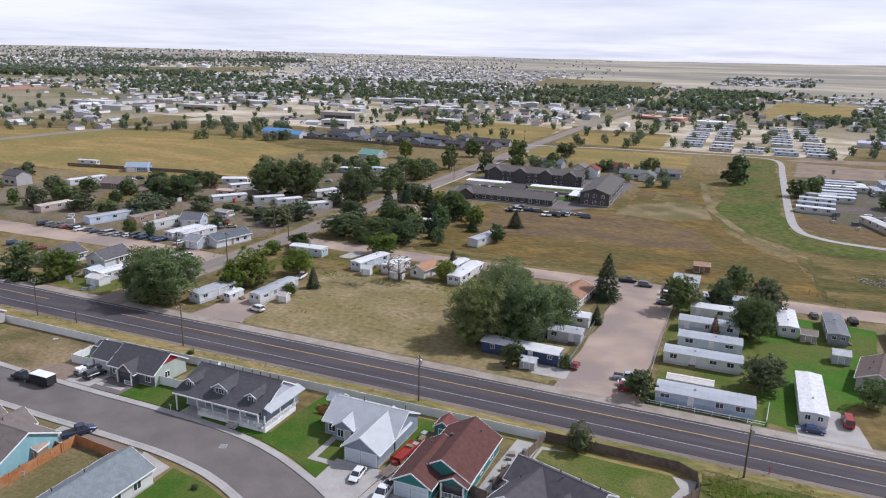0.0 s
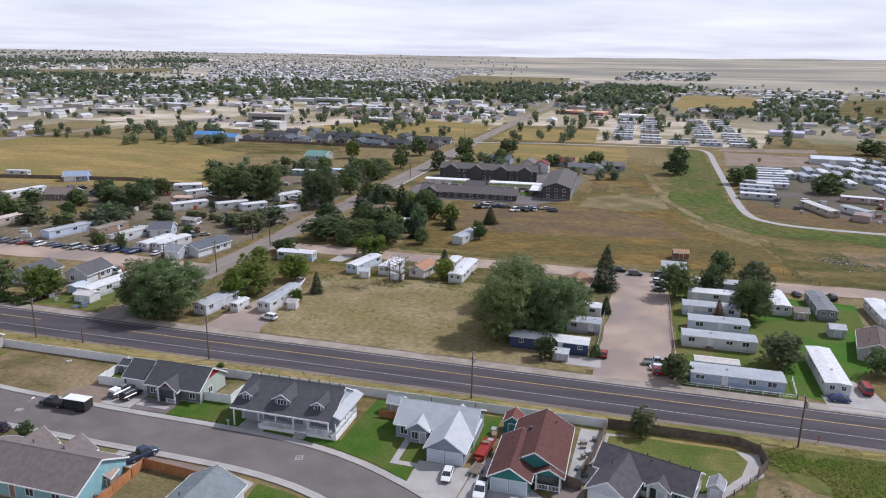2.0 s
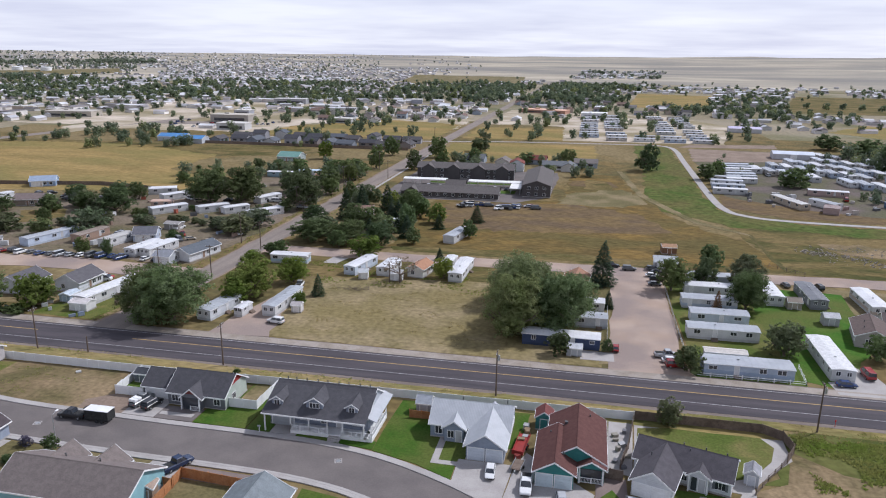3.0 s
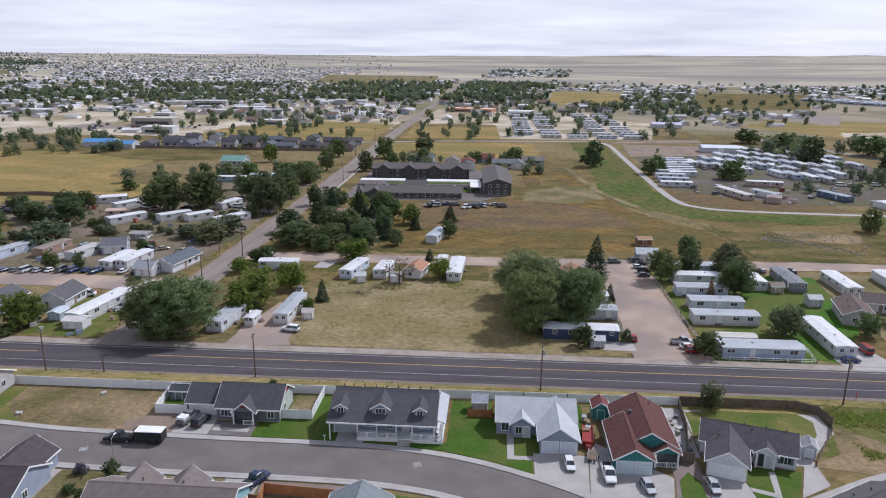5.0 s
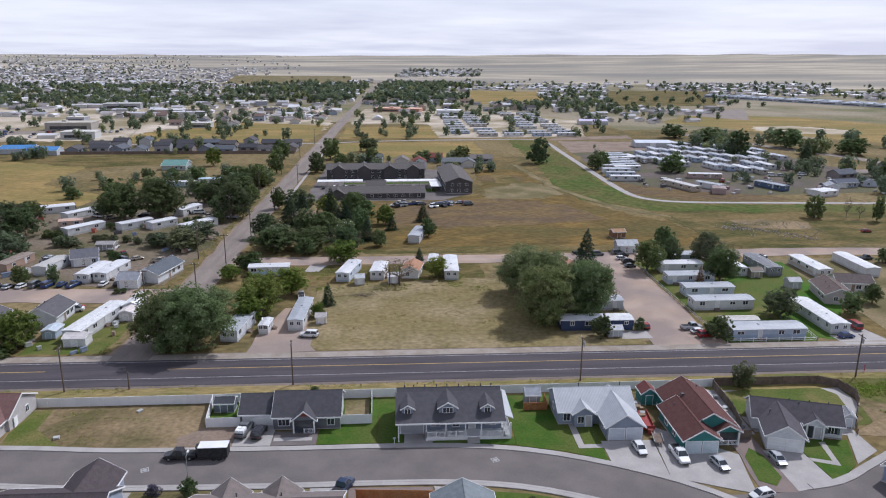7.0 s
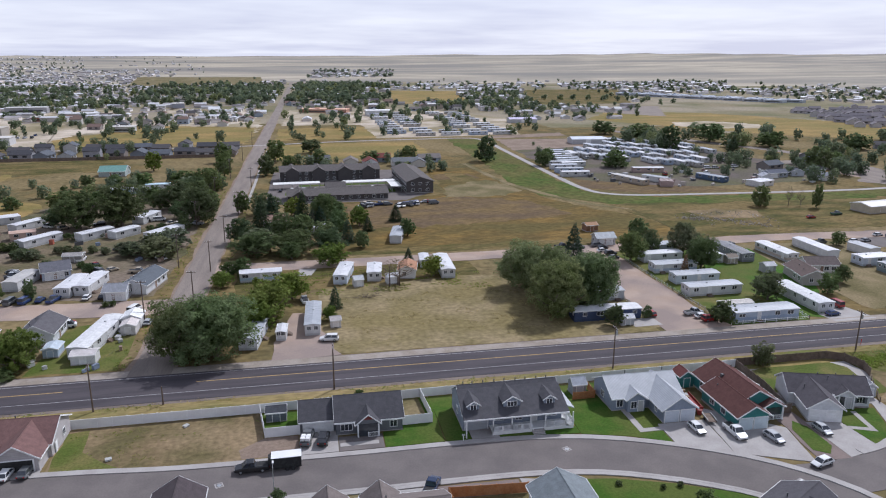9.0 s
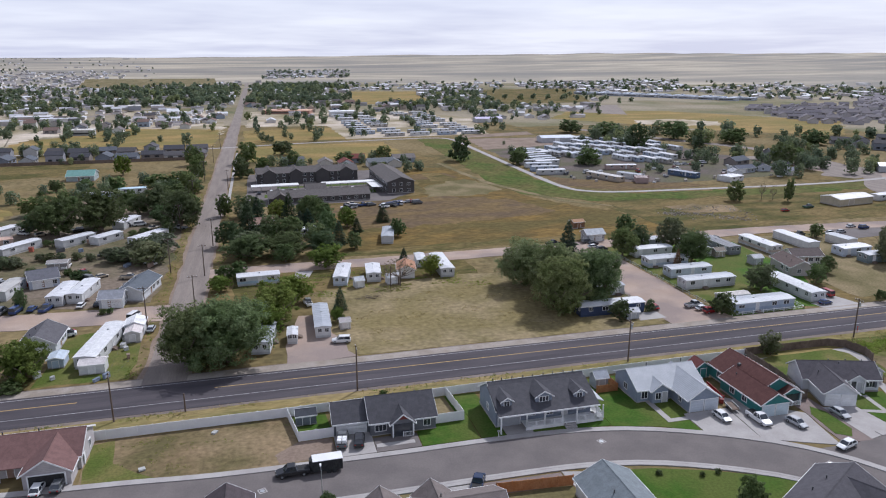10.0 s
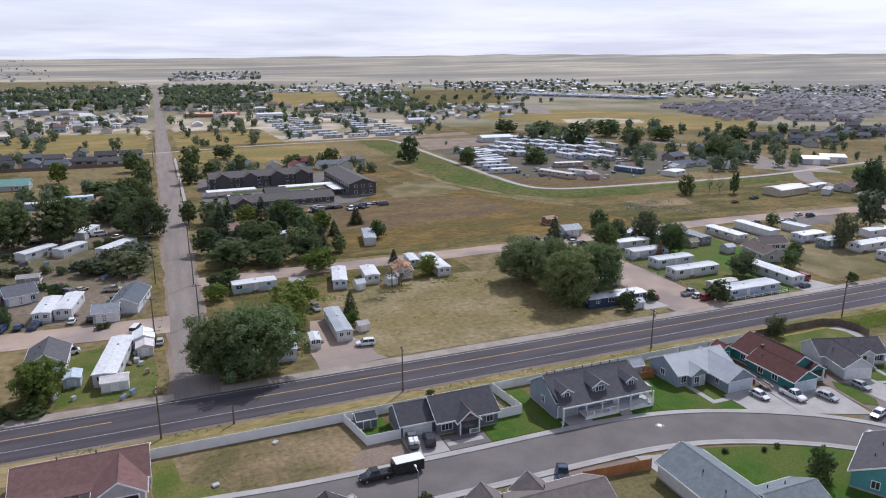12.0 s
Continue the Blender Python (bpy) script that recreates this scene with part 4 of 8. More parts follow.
def house_b():
    h = thing("house", -76.7, 91.2, 0, "long blue-grey house with charcoal roof, three dormers and white porch", "house", "street houses")
    wall = (0.23, 0.26, 0.32)
    gable(h, -8.6, 8.6, -3.4, 5.7, 3.3, 2.8, "x", wall, DARKROOF, over=0.4)
    # the long front slope over garage and porch
    part("porch_roof", Build().prism([(-6.1, 3.18), (0.5, 5.64), (0.5, 5.84), (-6.1, 3.38)], -9.0, 9.0, "x"), M_shingle, h, color=DARKROOF)
    part("porch_fascia", Build().box(-9.0, 9.0, -6.18, -6.1, 3.16, 3.4), M_trim, h)
    garage_door(h, -6.3, -3.42, 3.8, 2.15, color=(0.4, 0.42, 0.45))
    part("porch_post", post(Build(), -8.5, -5.8, 0, 3.25, 0.1), M_trim, h)
    part("porch_deck", Build().box(-4.1, 9.1, -5.8, -3.4, 0.55, 0.72).box(8.6, 10.0, -5.8, 3.0, 0.55, 0.72), M_trim, h)
    part("porch_skirt", Build().box(-4.1, 9.95, -5.72, -5.66, 0, 0.55).box(9.9, 9.96, -5.66, 3.0, 0, 0.55), M_trim, h)
    for x in (-4.0, -0.8, 2.4, 5.0, 8.6):
        part("porch_post", post(Build(), x, -5.7, 0.7, 3.25, 0.09), M_trim, h)
    railing(h, -4.0, -5.72, 2.5, -5.72, 0.72)
    railing(h, 4.9, -5.72, 9.9, -5.72, 0.72)
    railing(h, 9.9, -5.7, 9.9, 2.9, 0.72)
    for y in (-5.6, -1.4, 2.8):
        part("porch_post", post(Build(), 9.85, y, 0.7, 3.0, 0.09), M_trim, h)
    part("side_porch_roof", Build().prism([(-10.4, 3.05), (-8.7, 3.75), (-8.7, 3.9), (-10.4, 3.2)], -4.6, 5.5, "y"), M_metalroof, h, "white metal lean-to roof")
    for i in range(3):
        part("step", Build().box(2.7, 4.7, -6.9 + 0.32 * i, -5.8, 0.18 * i, 0.18 * (i + 1)), M_concrete, h)
    for x in (2.6, 4.8):
        part("stair_rail", Build().cyl((x, -6.9, 0.95), (x, -5.75, 1.6), 0.05, 0.05, 6), M_trim, h)
    part("gable_cladding", Build().prism([(-3.3, 3.35), (5.6, 3.35), (1.15, 5.9)], 8.58, 8.66, "x"), M_siding, h, "pale grey gable cladding", (0.46, 0.48, 0.52))
    for x, w in ((-7.0, 1.9), (-0.4, 2.9), (6.1, 1.9)):
        k = w / 2
        d = part("dormer", Build().box(x - k, x + k, -4.0, 0.2, 3.6, 5.0 if w < 2 else 5.1), M_siding, h, color=wall)
        t = 5.0 if w < 2 else 5.1
        part("dormer_gable", Build().prism([(-k, t), (k, t), (0, t + k * 0.62)], -4.0, 0.6, "y", pose(x, 0, 0)), M_siding, d, color=wall)
        s = 0.62
        part("dormer_roof", Build().prism([(-k - 0.3, t - 0.3 * s), (0, t + k * s), (k + 0.3, t - 0.3 * s), (k + 0.3, t - 0.3 * s + 0.14), (0, t + k * s + 0.14), (-k - 0.3, t - 0.3 * s + 0.14)], -4.3, 1.0, "y", pose(x, 0, 0)), M_shingle, d, color=DARKROOF)
        part("dormer_trim", Build().prism([(-k - 0.32, t - 0.3 * s - 0.05), (0, t + k * s - 0.05), (k + 0.32, t - 0.3 * s - 0.05), (k + 0.32, t - 0.3 * s + 0.17), (0, t + k * s + 0.17), (-k - 0.32, t - 0.3 * s + 0.17)], -4.36, -4.3, "y", pose(x, 0, 0)), M_trim, d)
        window(h, x, -4.03, t - 0.5, 0.9 if w < 2 else 1.6, 0.85, "s", 1 if w < 2 else 2)
    window(h, -2.4, -3.43, 2.1, 1.5, 1.2, "s", 1)
    window(h, 1.0, -3.43, 1.9, 1.1, 1.2, "s", 1)
    window(h, 6.8, -3.43, 2.1, 1.5, 1.2, "s", 1)
    door(h, 3.7, -3.42, 0.7, 1.0, 2.05, "s", (0.6, 0.6, 0.6))
    window(h, -8.63, 1.0, 1.8, 1.0, 1.1, "w", 1)
    roof_vents(h, [(x, 1.9, 6.1) for x in (-7.5, -5.9, -4.0, -2.0, -0.2, 1.8, 3.6, 5.6, 7.4)])


def house_c():
    h = thing("house", -50.5, 93.0, 0, "blue-grey house with a bright white metal roof and double garage", "house", "street houses")
    wall, rf = (0.26, 0.30, 0.37), (1, 1, 1)
    gable(h, -7.5, 5.5, -3.2, 5.0, 2.7, 2.2, "x", wall, rf, roof_mat=M_metalroof)
    gable(h, -0.6, 5.3, -8.7, 2.0, 2.6, 2.0, "y", wall, rf, roof_mat=M_metalroof)
    gable(h, -5.0, -1.8, -4.2, -1.0, 2.7, 1.1, "y", wall, rf, roof_mat=M_metalroof, base=False)
    for x in (0.95, 3.85):
        garage_door(h, x, -8.72, 2.5, 2.15, color=(0.62, 0.66, 0.72))
    window(h, -6.1, -3.23, 1.5, 1.1, 1.3, "s", 1)
    window(h, -3.9, -4.23, 1.5, 1.0, 1.2, "s", 1)
    door(h, -2.6, -4.22, 0.15, 0.95, 2.05, "s", (0.5, 0.5, 0.5))
    window(h, -0.63, -6.0, 1.5, 0.8, 1.0, "w", 1)
    window(h, -7.53, 1.0, 1.6, 1.1, 1.1, "w", 1)
    roof_vents(h, [(-3, 2.0, 4.9), (4.5, 2.4, 4.8)])


def house_d():
    h = thing("house", -35.0, 88.0, 0, "teal house with a brick-red shingle roof and double garage", "house", "street houses")
    wall, rf = (0.045, 0.20, 0.19), (0.118, 0.056, 0.05)
    gable(h, -3.5, 4.9, -4.8, 8.6, 2.7, 2.4, "y", wall, rf)           # main body
    gable(h, -5.1, 0.5, -8.5, 2.9, 2.6, 1.65, "y", wall, rf)          # garage and west wing
    gable(h, 1.1, 4.9, -6.0, -3.6, 2.5, 1.0, "y", wall, rf, base=False)   # porch wing
    for x in (-3.7, -0.95):
        garage_door(h, x, -8.52, 2.4, 2.15, color=(0.58, 0.66, 0.70))
    # porch shade as a dark panel; the wall behind is solid
    part("porch_recess", Build().box(1.5, 4.5, -6.08, -5.98, 0.2, 2.3), M_glass, h, "dark panel painted as the shade of a porch")
    for x in (1.3, 4.7):
        part("porch_post", post(Build(), x, -6.3, 0, 2.4, 0.12), M_trim, h)
    railing(h, 1.4, -6.3, 4.7, -6.3, 0.1)
    window(h, 4.93, 0.5, 1.5, 1.2, 1.1, "e", 1)
    window(h, 4.93, 5.0, 1.5, 1.2, 1.1, "e", 1)
    window(h, -5.13, -4.0, 1.5, 1.2, 1.1, "w", 1)
    window(h, -5.13, -0.5, 1.5, 1.2, 1.1, "w", 1)
    window(h, -3.53, 5.6, 1.5, 1.2, 1.1, "w", 1)
    part("roof_box", Build().box(-1.35, -0.85, 3.15, 3.65, 4.0, 4.6), M_vent, h)
    roof_vents(h, [(-3.4, 1.0, 3.7), (-1.2, -5.2, 3.9), (2.6, 6.5, 4.3)])


def house_e():
    h = thing("house", -18.5, 86.5, -17, "pale house with a slate-grey shingle roof and double garage", "house", "street houses")
    wall, rf = (0.64, 0.655, 0.68), (0.100, 0.092, 0.102)
    gable(h, -6.9, 7.0, -1.9, 4.5, 2.6, 1.95, "x", wall, rf)
    gable(h, -5.7, -0.1, -8.05, 1.0, 2.6, 1.85, "y", wall, rf)
    gable(h, 1.2, 4.0, -2.7, 0.4, 2.6, 0.95, "y", wall, rf, base=False)
    for x in (-4.25, -1.55):
        garage_door(h, x, -8.07, 2.4, 2.1)
    window(h, 5.5, -1.93, 1.5, 1.4, 1.2, "s", 2)
    for x in (4.62, 6.38):
        part("shutter", Build().box(x - 0.2, x + 0.2, -2.0, -1.9, 0.85, 2.15), M_door, h, color=(0.12, 0.13, 0.15))
    window(h, 0.5, -1.93, 1.5, 0.7, 1.2, "s", 1)
    # dark panel in place of the shaded porch hollow
    part("porch_recess", Build().box(1.6, 2.4, -2.78, -2.68, 0.2, 2.3), M_glass, h, "dark panel painted as the shade of a porch")
    door(h, 3.1, -2.72, 0.15, 0.9, 2.05, "s", (0.5, 0.5, 0.52))
    for x in (1.3, 3.9):
        part("porch_post", post(Build(), x, -2.95, 0, 2.5, 0.1), M_trim, h)
    window(h, 7.03, 1.2, 1.5, 1.1, 1.0, "e", 1)
    roof_vents(h, [(-0.6, 2.4, 4.2), (2.6, 2.5, 4.2), (5.6, 2.4, 4.2), (-4.4, -2, 3.9), (0.6, 0.8, 4.4)])


def plain_house(x, y, rot, L, W, wall, rf, label, garage=True, rise=2.1, cross=0.0, hw=2.7, group="street houses", ridge="x"):
    h = thing("house", x, y, rot, label, "house", group)
    gable(h, -L / 2, L / 2, -W / 2, W / 2, hw, rise, ridge, wall, rf)
    if cross:
        gable(h, cross - 3.2, cross + 3.2, -W / 2 - 4, 0, hw, rise * 0.9, "y", wall, rf)
        if garage:
            garage_door(h, cross, -W / 2 - 4.02, 4.6, 2.15)
    elif garage:
        garage_door(h, -L / 2 + 3.2, -W / 2 - 0.02, 4.8, 2.15)
    for i, c in enumerate((0.1, 0.32)):
        window(h, c * L, -W / 2 - 0.03, 1.5, 1.3, 1.1, "s", 1)
        window(h, -c * L, W / 2 + 0.03, 1.5, 1.3, 1.1, "n", 1)
    window(h, L / 2 + 0.03, W * 0.15, 1.5, 1.0, 1.1, "e", 1)
    window(h, -L / 2 - 0.03, W * 0.15, 1.5, 1.0, 1.1, "w", 1)
    door(h, -0.05 * L, -W / 2 - 0.02, 0.15, 0.95, 2.05, "s", (0.3, 0.2, 0.15))
    roof_vents(h, [(L * 0.1, W * 0.2, hw + rise * 0.75), (-L * 0.2, W * 0.25, hw + rise * 0.65)])
    return h


house_a(), house_b(), house_c(), house_d(), house_e()
maroon_house = plain_house(-158.6, 96.4, 0, 17.5, 9.0, (0.46, 0.43, 0.43), (0.185, 0.108, 0.10), "grey house with a maroon shingle roof and open garage", False, 2.2, 5.0)
# black panel on the solid front paints the open garage's inner shade
part("garage_opening", Build().box(2.6, 7.4, -8.56, -8.48, 0.08, 2.3), M_rubber, maroon_house, "dark panel painted as the shade inside an open garage")
part("garage_frame", Build().box(2.4, 2.6, -8.6, -8.5, 0, 2.45).box(7.4, 7.6, -8.6, -8.5, 0, 2.45).box(2.6, 7.4, -8.6, -8.5, 2.3, 2.45), M_trim, maroon_house)
for px in (-8.3, -5.2, -2.1, 1.4):
    part("porch_post", post(Build(), px, -5.6, 0, 2.5, 0.09), M_trim, maroon_house)
part("porch_roof", Build().prism([(-6.0, 2.45), (-4.3, 2.95), (-4.3, 3.08), (-6.0, 2.58)], -8.6, 1.7), M_shingle, maroon_house, color=(0.185, 0.108, 0.10))
teal_house = plain_house(-102.6, 63.2, 0, 20.0, 9.6, (0.26, 0.46, 0.50), (0.185, 0.157, 0.148), "pale teal house with a taupe shingle roof", False, 2.4)
for gx_ in (-5.5, 1.5):
    gable(teal_house, gx_ - 2.4, gx_ + 2.4, 0, 5.6, 2.7, 1.9, "y", (0.26, 0.46, 0.50), (0.185, 0.157, 0.148), base=False)
plain_house(-131.0, 66.0, 180, 15.0, 9.0, (0.30, 0.34, 0.42), (0.085, 0.07, 0.075), "blue-grey house with a dark brown roof", False, 2.2, -3.0)
plain_house(-76.4, 58.9, 90, 16.0, 8.0, (0.62, 0.62, 0.60), (0.20, 0.225, 0.24), "white house with a weathered blue-grey shingle roof", False, 2.1)
plain_house(-70.6, 52.6, 0, 9.0, 7.6, (0.62, 0.62, 0.60), (0.20, 0.225, 0.24), "white wing with a weathered blue-grey shingle roof", False, 2.0)
plain_house(-48.4, 54.0, 30, 13.0, 9.0, (0.10, 0.30, 0.31), (0.10, 0.095, 0.105), "teal house with a grey shingle roof", False, 2.2, 2.5)
plain_house(-7.0, 70.4, 32, 10.5, 7.5, (0.26, 0.30, 0.40), (0.11, 0.10, 0.105), "pale blue house with a grey roof", True, 2.0)


def shed(x, y, rot, L, W, hw, rise, wall, rf, label, group="sheds"):
    h = thing("shed", x, y, rot, label, "shed", group)
    gable(h, -L / 2, L / 2, -W / 2, W / 2, hw, rise, "x" if L >= W else "y", wall, rf, over=0.2)
    door(h, 0, -W / 2 - 0.02, 0.05, min(1.2, L * 0.5), hw * 0.85, "s", tuple(min(1, c * 1.2) for c in wall))


shed(-116.0, 98.6, 0, 3.4, 2.6, 1.9, 0.6, (0.13, 0.15, 0.18), (0.07, 0.075, 0.085), "small dark slate-grey garden shed")
shed(-61.0, 98.8, 0, 2.6, 2.6, 2.2, 0.9, (0.34, 0.36, 0.4), (0.4, 0.42, 0.46), "small white garden shed")
shed(-39.9, 98.2, 0, 2.8, 3.2, 2.4, 1.0, (0.06, 0.22, 0.21), (0.17, 0.065, 0.06), "small teal shed with a red roof")
shed(-8.6, 87.6, -14, 2.0, 2.6, 2.0, 0.7, (0.5, 0.52, 0.56), (0.3, 0.3, 0.32), "small white garden shed")


# ---------------------------------------------------------------- fences
def fence(name, pts, h, bay, panel_mat, post_mat, label, post_r=0.07, cap=True, boards=0):
    f = thing(name, pts[0][0], pts[0][1], 0, label, "fence")
    o = Vector(pts[0])
    for (a, b) in zip(pts, pts[1:]):
        a, b = Vector(a) - o, Vector(b) - o
        n = max(1, round((b - a).length / bay))
        ang = math.degrees(math.atan2((b - a).y, (b - a).x))
        L = (b - a).length / n
        for i in range(n):
            p = a.lerp(b, i / n)
            m = pose(p.x, p.y, ground_z(*(p + o)) - ground_z(*o), 0, 0, ang)
            s = Build()
            if boards:
                k = int(L / boards)
                front = []
                for j in range(k):
                    x0, x1 = L * j / k, L * (j + 1) / k
                    d = 0.004 * math.sin(j * 12.9 + i * 7.7)
                    front += [(x0, 0.0), (x0 + 0.012, -0.016 + d), (x1 - 0.012, -0.016 + d)]
                outline = front + [(L, 0.0), (L, 0.03), (0, 0.03)]
                q = len(outline)
                s.add([(u, v, 0.04) for u, v in outline] + [(u, v, h) for u, v in outline],
                      [tuple(range(q))[::-1], tuple(range(q, 2 * q))] + [(e, (e + 1) % q, q + (e + 1) % q, q + e) for e in range(q)], m)
            else:
                s.box(post_r, L - post_r, -0.02, 0.02, 0.08, h, m).box(post_r, L - post_r, -0.035, 0.035, h - 0.12, h + 0.02, m).box(post_r, L - post_r, -0.035, 0.035, 0.05, 0.2, m)
            part("panel", s, panel_mat, f)
            part("post", Build().box(-post_r, post_r, -post_r, post_r, 0, h + 0.1, m), post_mat, f)
        dz = ground_z(*(b + o)) - ground_z(*o)
        part("post", post(Build(), b.x, b.y, dz, dz + h + 0.1, post_r), post_mat, f)
    return f


fence("white_fence", [(-150.7, 101.4), (-119.1, 101.7), (-90.2, 102.8), (-24.7, 104.4)], 1.75, 2.4, M_white, M_white, "long white vinyl privacy fence beside the highway")
fence("white_fence", [(-119, 101.6), (-117.6, 91.5), (-112.0, 91.6)], 1.75, 2.3, M_white, M_white, "white vinyl fence round a side yard")
fence("white_fence", [(-95.0, 91.6), (-89.8, 91.7), (-90.2, 102.7)], 1.75, 2.3, M_white, M_white, "white vinyl fence round a side yard")
fence("white_fence", [(-150.7, 101.4), (-149.7, 93.2)], 1.75, 2.3, M_white, M_white, "white vinyl fence beside the maroon-roofed house")
fence("wooden_fence", [(-24.6, 104.8), (-3.5, 104.8), (-0.6, 103), (-0, 98.4), (-2, 94.3)], 1.8, 2.4, M_wood, M_wood, "weathered dark board fence round a back yard", boards=0.15)
fence("wooden_fence", [(-24.7, 104.6), (-26.1, 93.2), (-27.6, 86.5)], 1.8, 2.4, M_wood, M_wood, "weathered dark board fence between houses", boards=0.15)
fence("wooden_fence", [(-31.0, 84.0), (-27.4, 83.4)], 1.8, 2.0, M_wood, M_wood, "short weathered board fence", boards=0.15)
fence("wooden_fence", [(-63.0, 95.6), (-58.8, 95.6), (-58.6, 99.5)], 1.5, 1.7, M_cedar, M_cedar, "short reddish board fence by a shed", boards=0.15)
fence("cedar_fence", [(-91.2, 70.0), (-79.8, 69.2)], 1.7, 2.2, M_cedar, M_cedar, "orange-stained cedar board fence", boards=0.15)
fence("cedar_fence", [(-91.2, 70.0), (-90.6, 56.0)], 1.7, 2.2, M_cedar, M_cedar, "red-brown stained board fence", boards=0.15)
fence("cedar_fence", [(-92.8, 67.4), (-91.0, 67.2)], 1.6, 1.8, M_cedar, M_cedar, "short red-brown board fence", boards=0.15)


def rail_fence(pts, label, h=1.1, bay=2.5, mat=None, rails=3):
    f = thing("rail_fence", pts[0][0], pts[0][1], 0, label, "fence")
    o = Vector(pts[0])
    for a, b in zip(pts, pts[1:]):
        a, b = Vector(a) - o, Vector(b) - o
        n = max(1, round((b - a).length / bay))
        for k in range(rails):
            z = h * (k + 0.8) / (rails + 0.1)
            part("rail", Build().cyl((a.x, a.y, z), (b.x, b.y, z), 0.045, 0.045, 5), mat or M_wood, f)
        for i in range(n + 1):
            p = a.lerp(b, i / n)
            part("post", post(Build(), p.x, p.y, 0, h + 0.12, 0.06), mat or M_wood, f)


rail_fence([(-2, 94.3), (-6.0, 88.5), (-8.6, 84.2)], "low weathered three-rail fence on the bank")
rail_fence([(-12.1, 134), (-12.4, 153.4), (-12.5, 184.1)], "low wire-and-post fence along the gravel drive", 1.0, 3.0, M_metal, 2)
rail_fence([(-11.6, 126.5), (9.3, 126.7), (9.9, 135)], "low pale rail fence before the blue trailer", 0.9, 3.0, M_trim, 2)
rail_fence([(-28.8, 137.1), (-28.3, 168.7)], "low wire-and-post fence along the gravel drive", 1.0, 3.0, M_metal, 2)
rail_fence([(21.2, 214.7), (29.3, 206)], "dark post fence across the meadow", 1.2, 3.0, M_wood, 2)


# ---------------------------------------------------------------- trailers
def trailer(x, y, rot, L, W, wall, rf, label, ribs=True, peak=0.25, band=None, hw=2.35, group="mobile homes", extras=1, seed=0):
    """A mobile home; its long axis lies along local x."""
    rnd = random.Random(seed + int(x * 10) + int(y * 7))
    far = math.hypot(x + 70, y) > 215
    h = thing("mobile_home", x, y, rot, label, "mobile home", group)
    a, b = L / 2, W / 2
    part("skirting", Build().box(-a + 0.04, a - 0.04, -b + 0.04, b - 0.04, 0, 0.62), M_siding, h, color=tuple(c * 0.8 for c in wall))
    part("wall", Build().prism([(-b, 0.6), (b, 0.6), (b, hw + 0.25), (0, hw + 0.25 + peak * 0.9), (-b, hw + 0.25)], -a, a), M_siding, h, color=wall)
    e = b + 0.14
    z = hw + 0.25
    ro = part("roof", Build().prism([(-e, z), (0, z + peak), (e, z), (e, z + 0.1), (0, z + peak + 0.1), (-e, z + 0.1)], -a - 0.16, a + 0.16), M_rib if ribs else M_shingle, h, color=rf)
    if ribs:
        s = Build()
        n = int(L / 1.22)
        for i in range(n):
            q = -a + L * (i + 0.5) / n
            s.prism([(-e, z + 0.1), (0, z + peak + 0.1), (e, z + 0.1), (e, z + 0.12), (0, z + peak + 0.12), (-e, z + 0.12)], q - 0.035, q + 0.035)
        tagged(part("roof_seams", s, M_rib, ro, color=tuple(min(1, c * 0.9) for c in rf)), kind="stuff")
    if far:
        k = max(2, int(L / 5))
        for i in range(k):
            window(h, -a + L * (i + 0.5) / k, -b - 0.02, 1.85, 1.4, 0.9, "s", 1, 0.06, far=True)
        window(h, a + 0.02, 0, 1.85, 1.4, 0.9, "e", 1, 0.06, far=True)
        part("door", Build().box(a * 0.25, a * 0.25 + 0.9, -b - 0.05, -b, 0.62, 2.6), M_door, h, color=(0.55, 0.55, 0.55))
        return h
    for p, q in ((-e - 0.03, -e), (e, e + 0.03)):
        part("eave_trim", Build().box(-a - 0.18, a + 0.18, p, q, z - 0.06, z + 0.1), M_trim, ro)
    if band:
        part("wall_band", Build().box(-a - 0.015, a + 0.015, -b - 0.015, b + 0.015, 0.62, 1.35), M_siding, h, color=band)
    n = max(2, int(L / 3.6))
    dn = rnd.randrange(n)
    for face, yy in (("s", -b - 0.02), ("n", b + 0.02)):
        for i in range(n):
            q = -a + L * (i + 0.5 + rnd.uniform(-0.12, 0.12)) / n
            if i == dn:
                door(h, q, yy, 0.62, 0.85, 1.95, face, (0.7, 0.7, 0.7))
            else:
                window(h, q, yy, 1.85, rnd.choice((0.9, 1.3, 1.6)), rnd.choice((0.75, 0.95)), face, 1, 0.06)
    for face, xx in (("e", a + 0.02), ("w", -a - 0.02)):
        for q in (-b * 0.45, b * 0.45):
            window(h, xx, q, 1.85, 0.8, 0.85, face, 1, 0.06)
    q = -a + L * (dn + 0.5) / n
    for i in range(3):
        part("step", Build().box(q - 0.7, q + 0.7, -b - 1.15 + 0.3 * i, -b - 0.1, 0.2 * i, 0.2 * (i + 1)), M_wood, h)
    for i in range(extras):
        q = rnd.uniform(-a * 0.7, a * 0.7)
        part("roof_vent", Build().box(q - 0.2, q + 0.2, -0.25, 0.15, z + peak, z + peak + 0.3), M_metal, h)
    return h


WHITE, PALEBLUE, TAN, NAVY = (0.62, 0.62, 0.62), (0.42, 0.48, 0.57), (0.45, 0.38, 0.30), (0.045, 0.065, 0.13)
R_WHITE, R_GREY, R_DARK = (0.68, 0.68, 0.69), (0.40, 0.42, 0.45), (0.16, 0.165, 0.18)

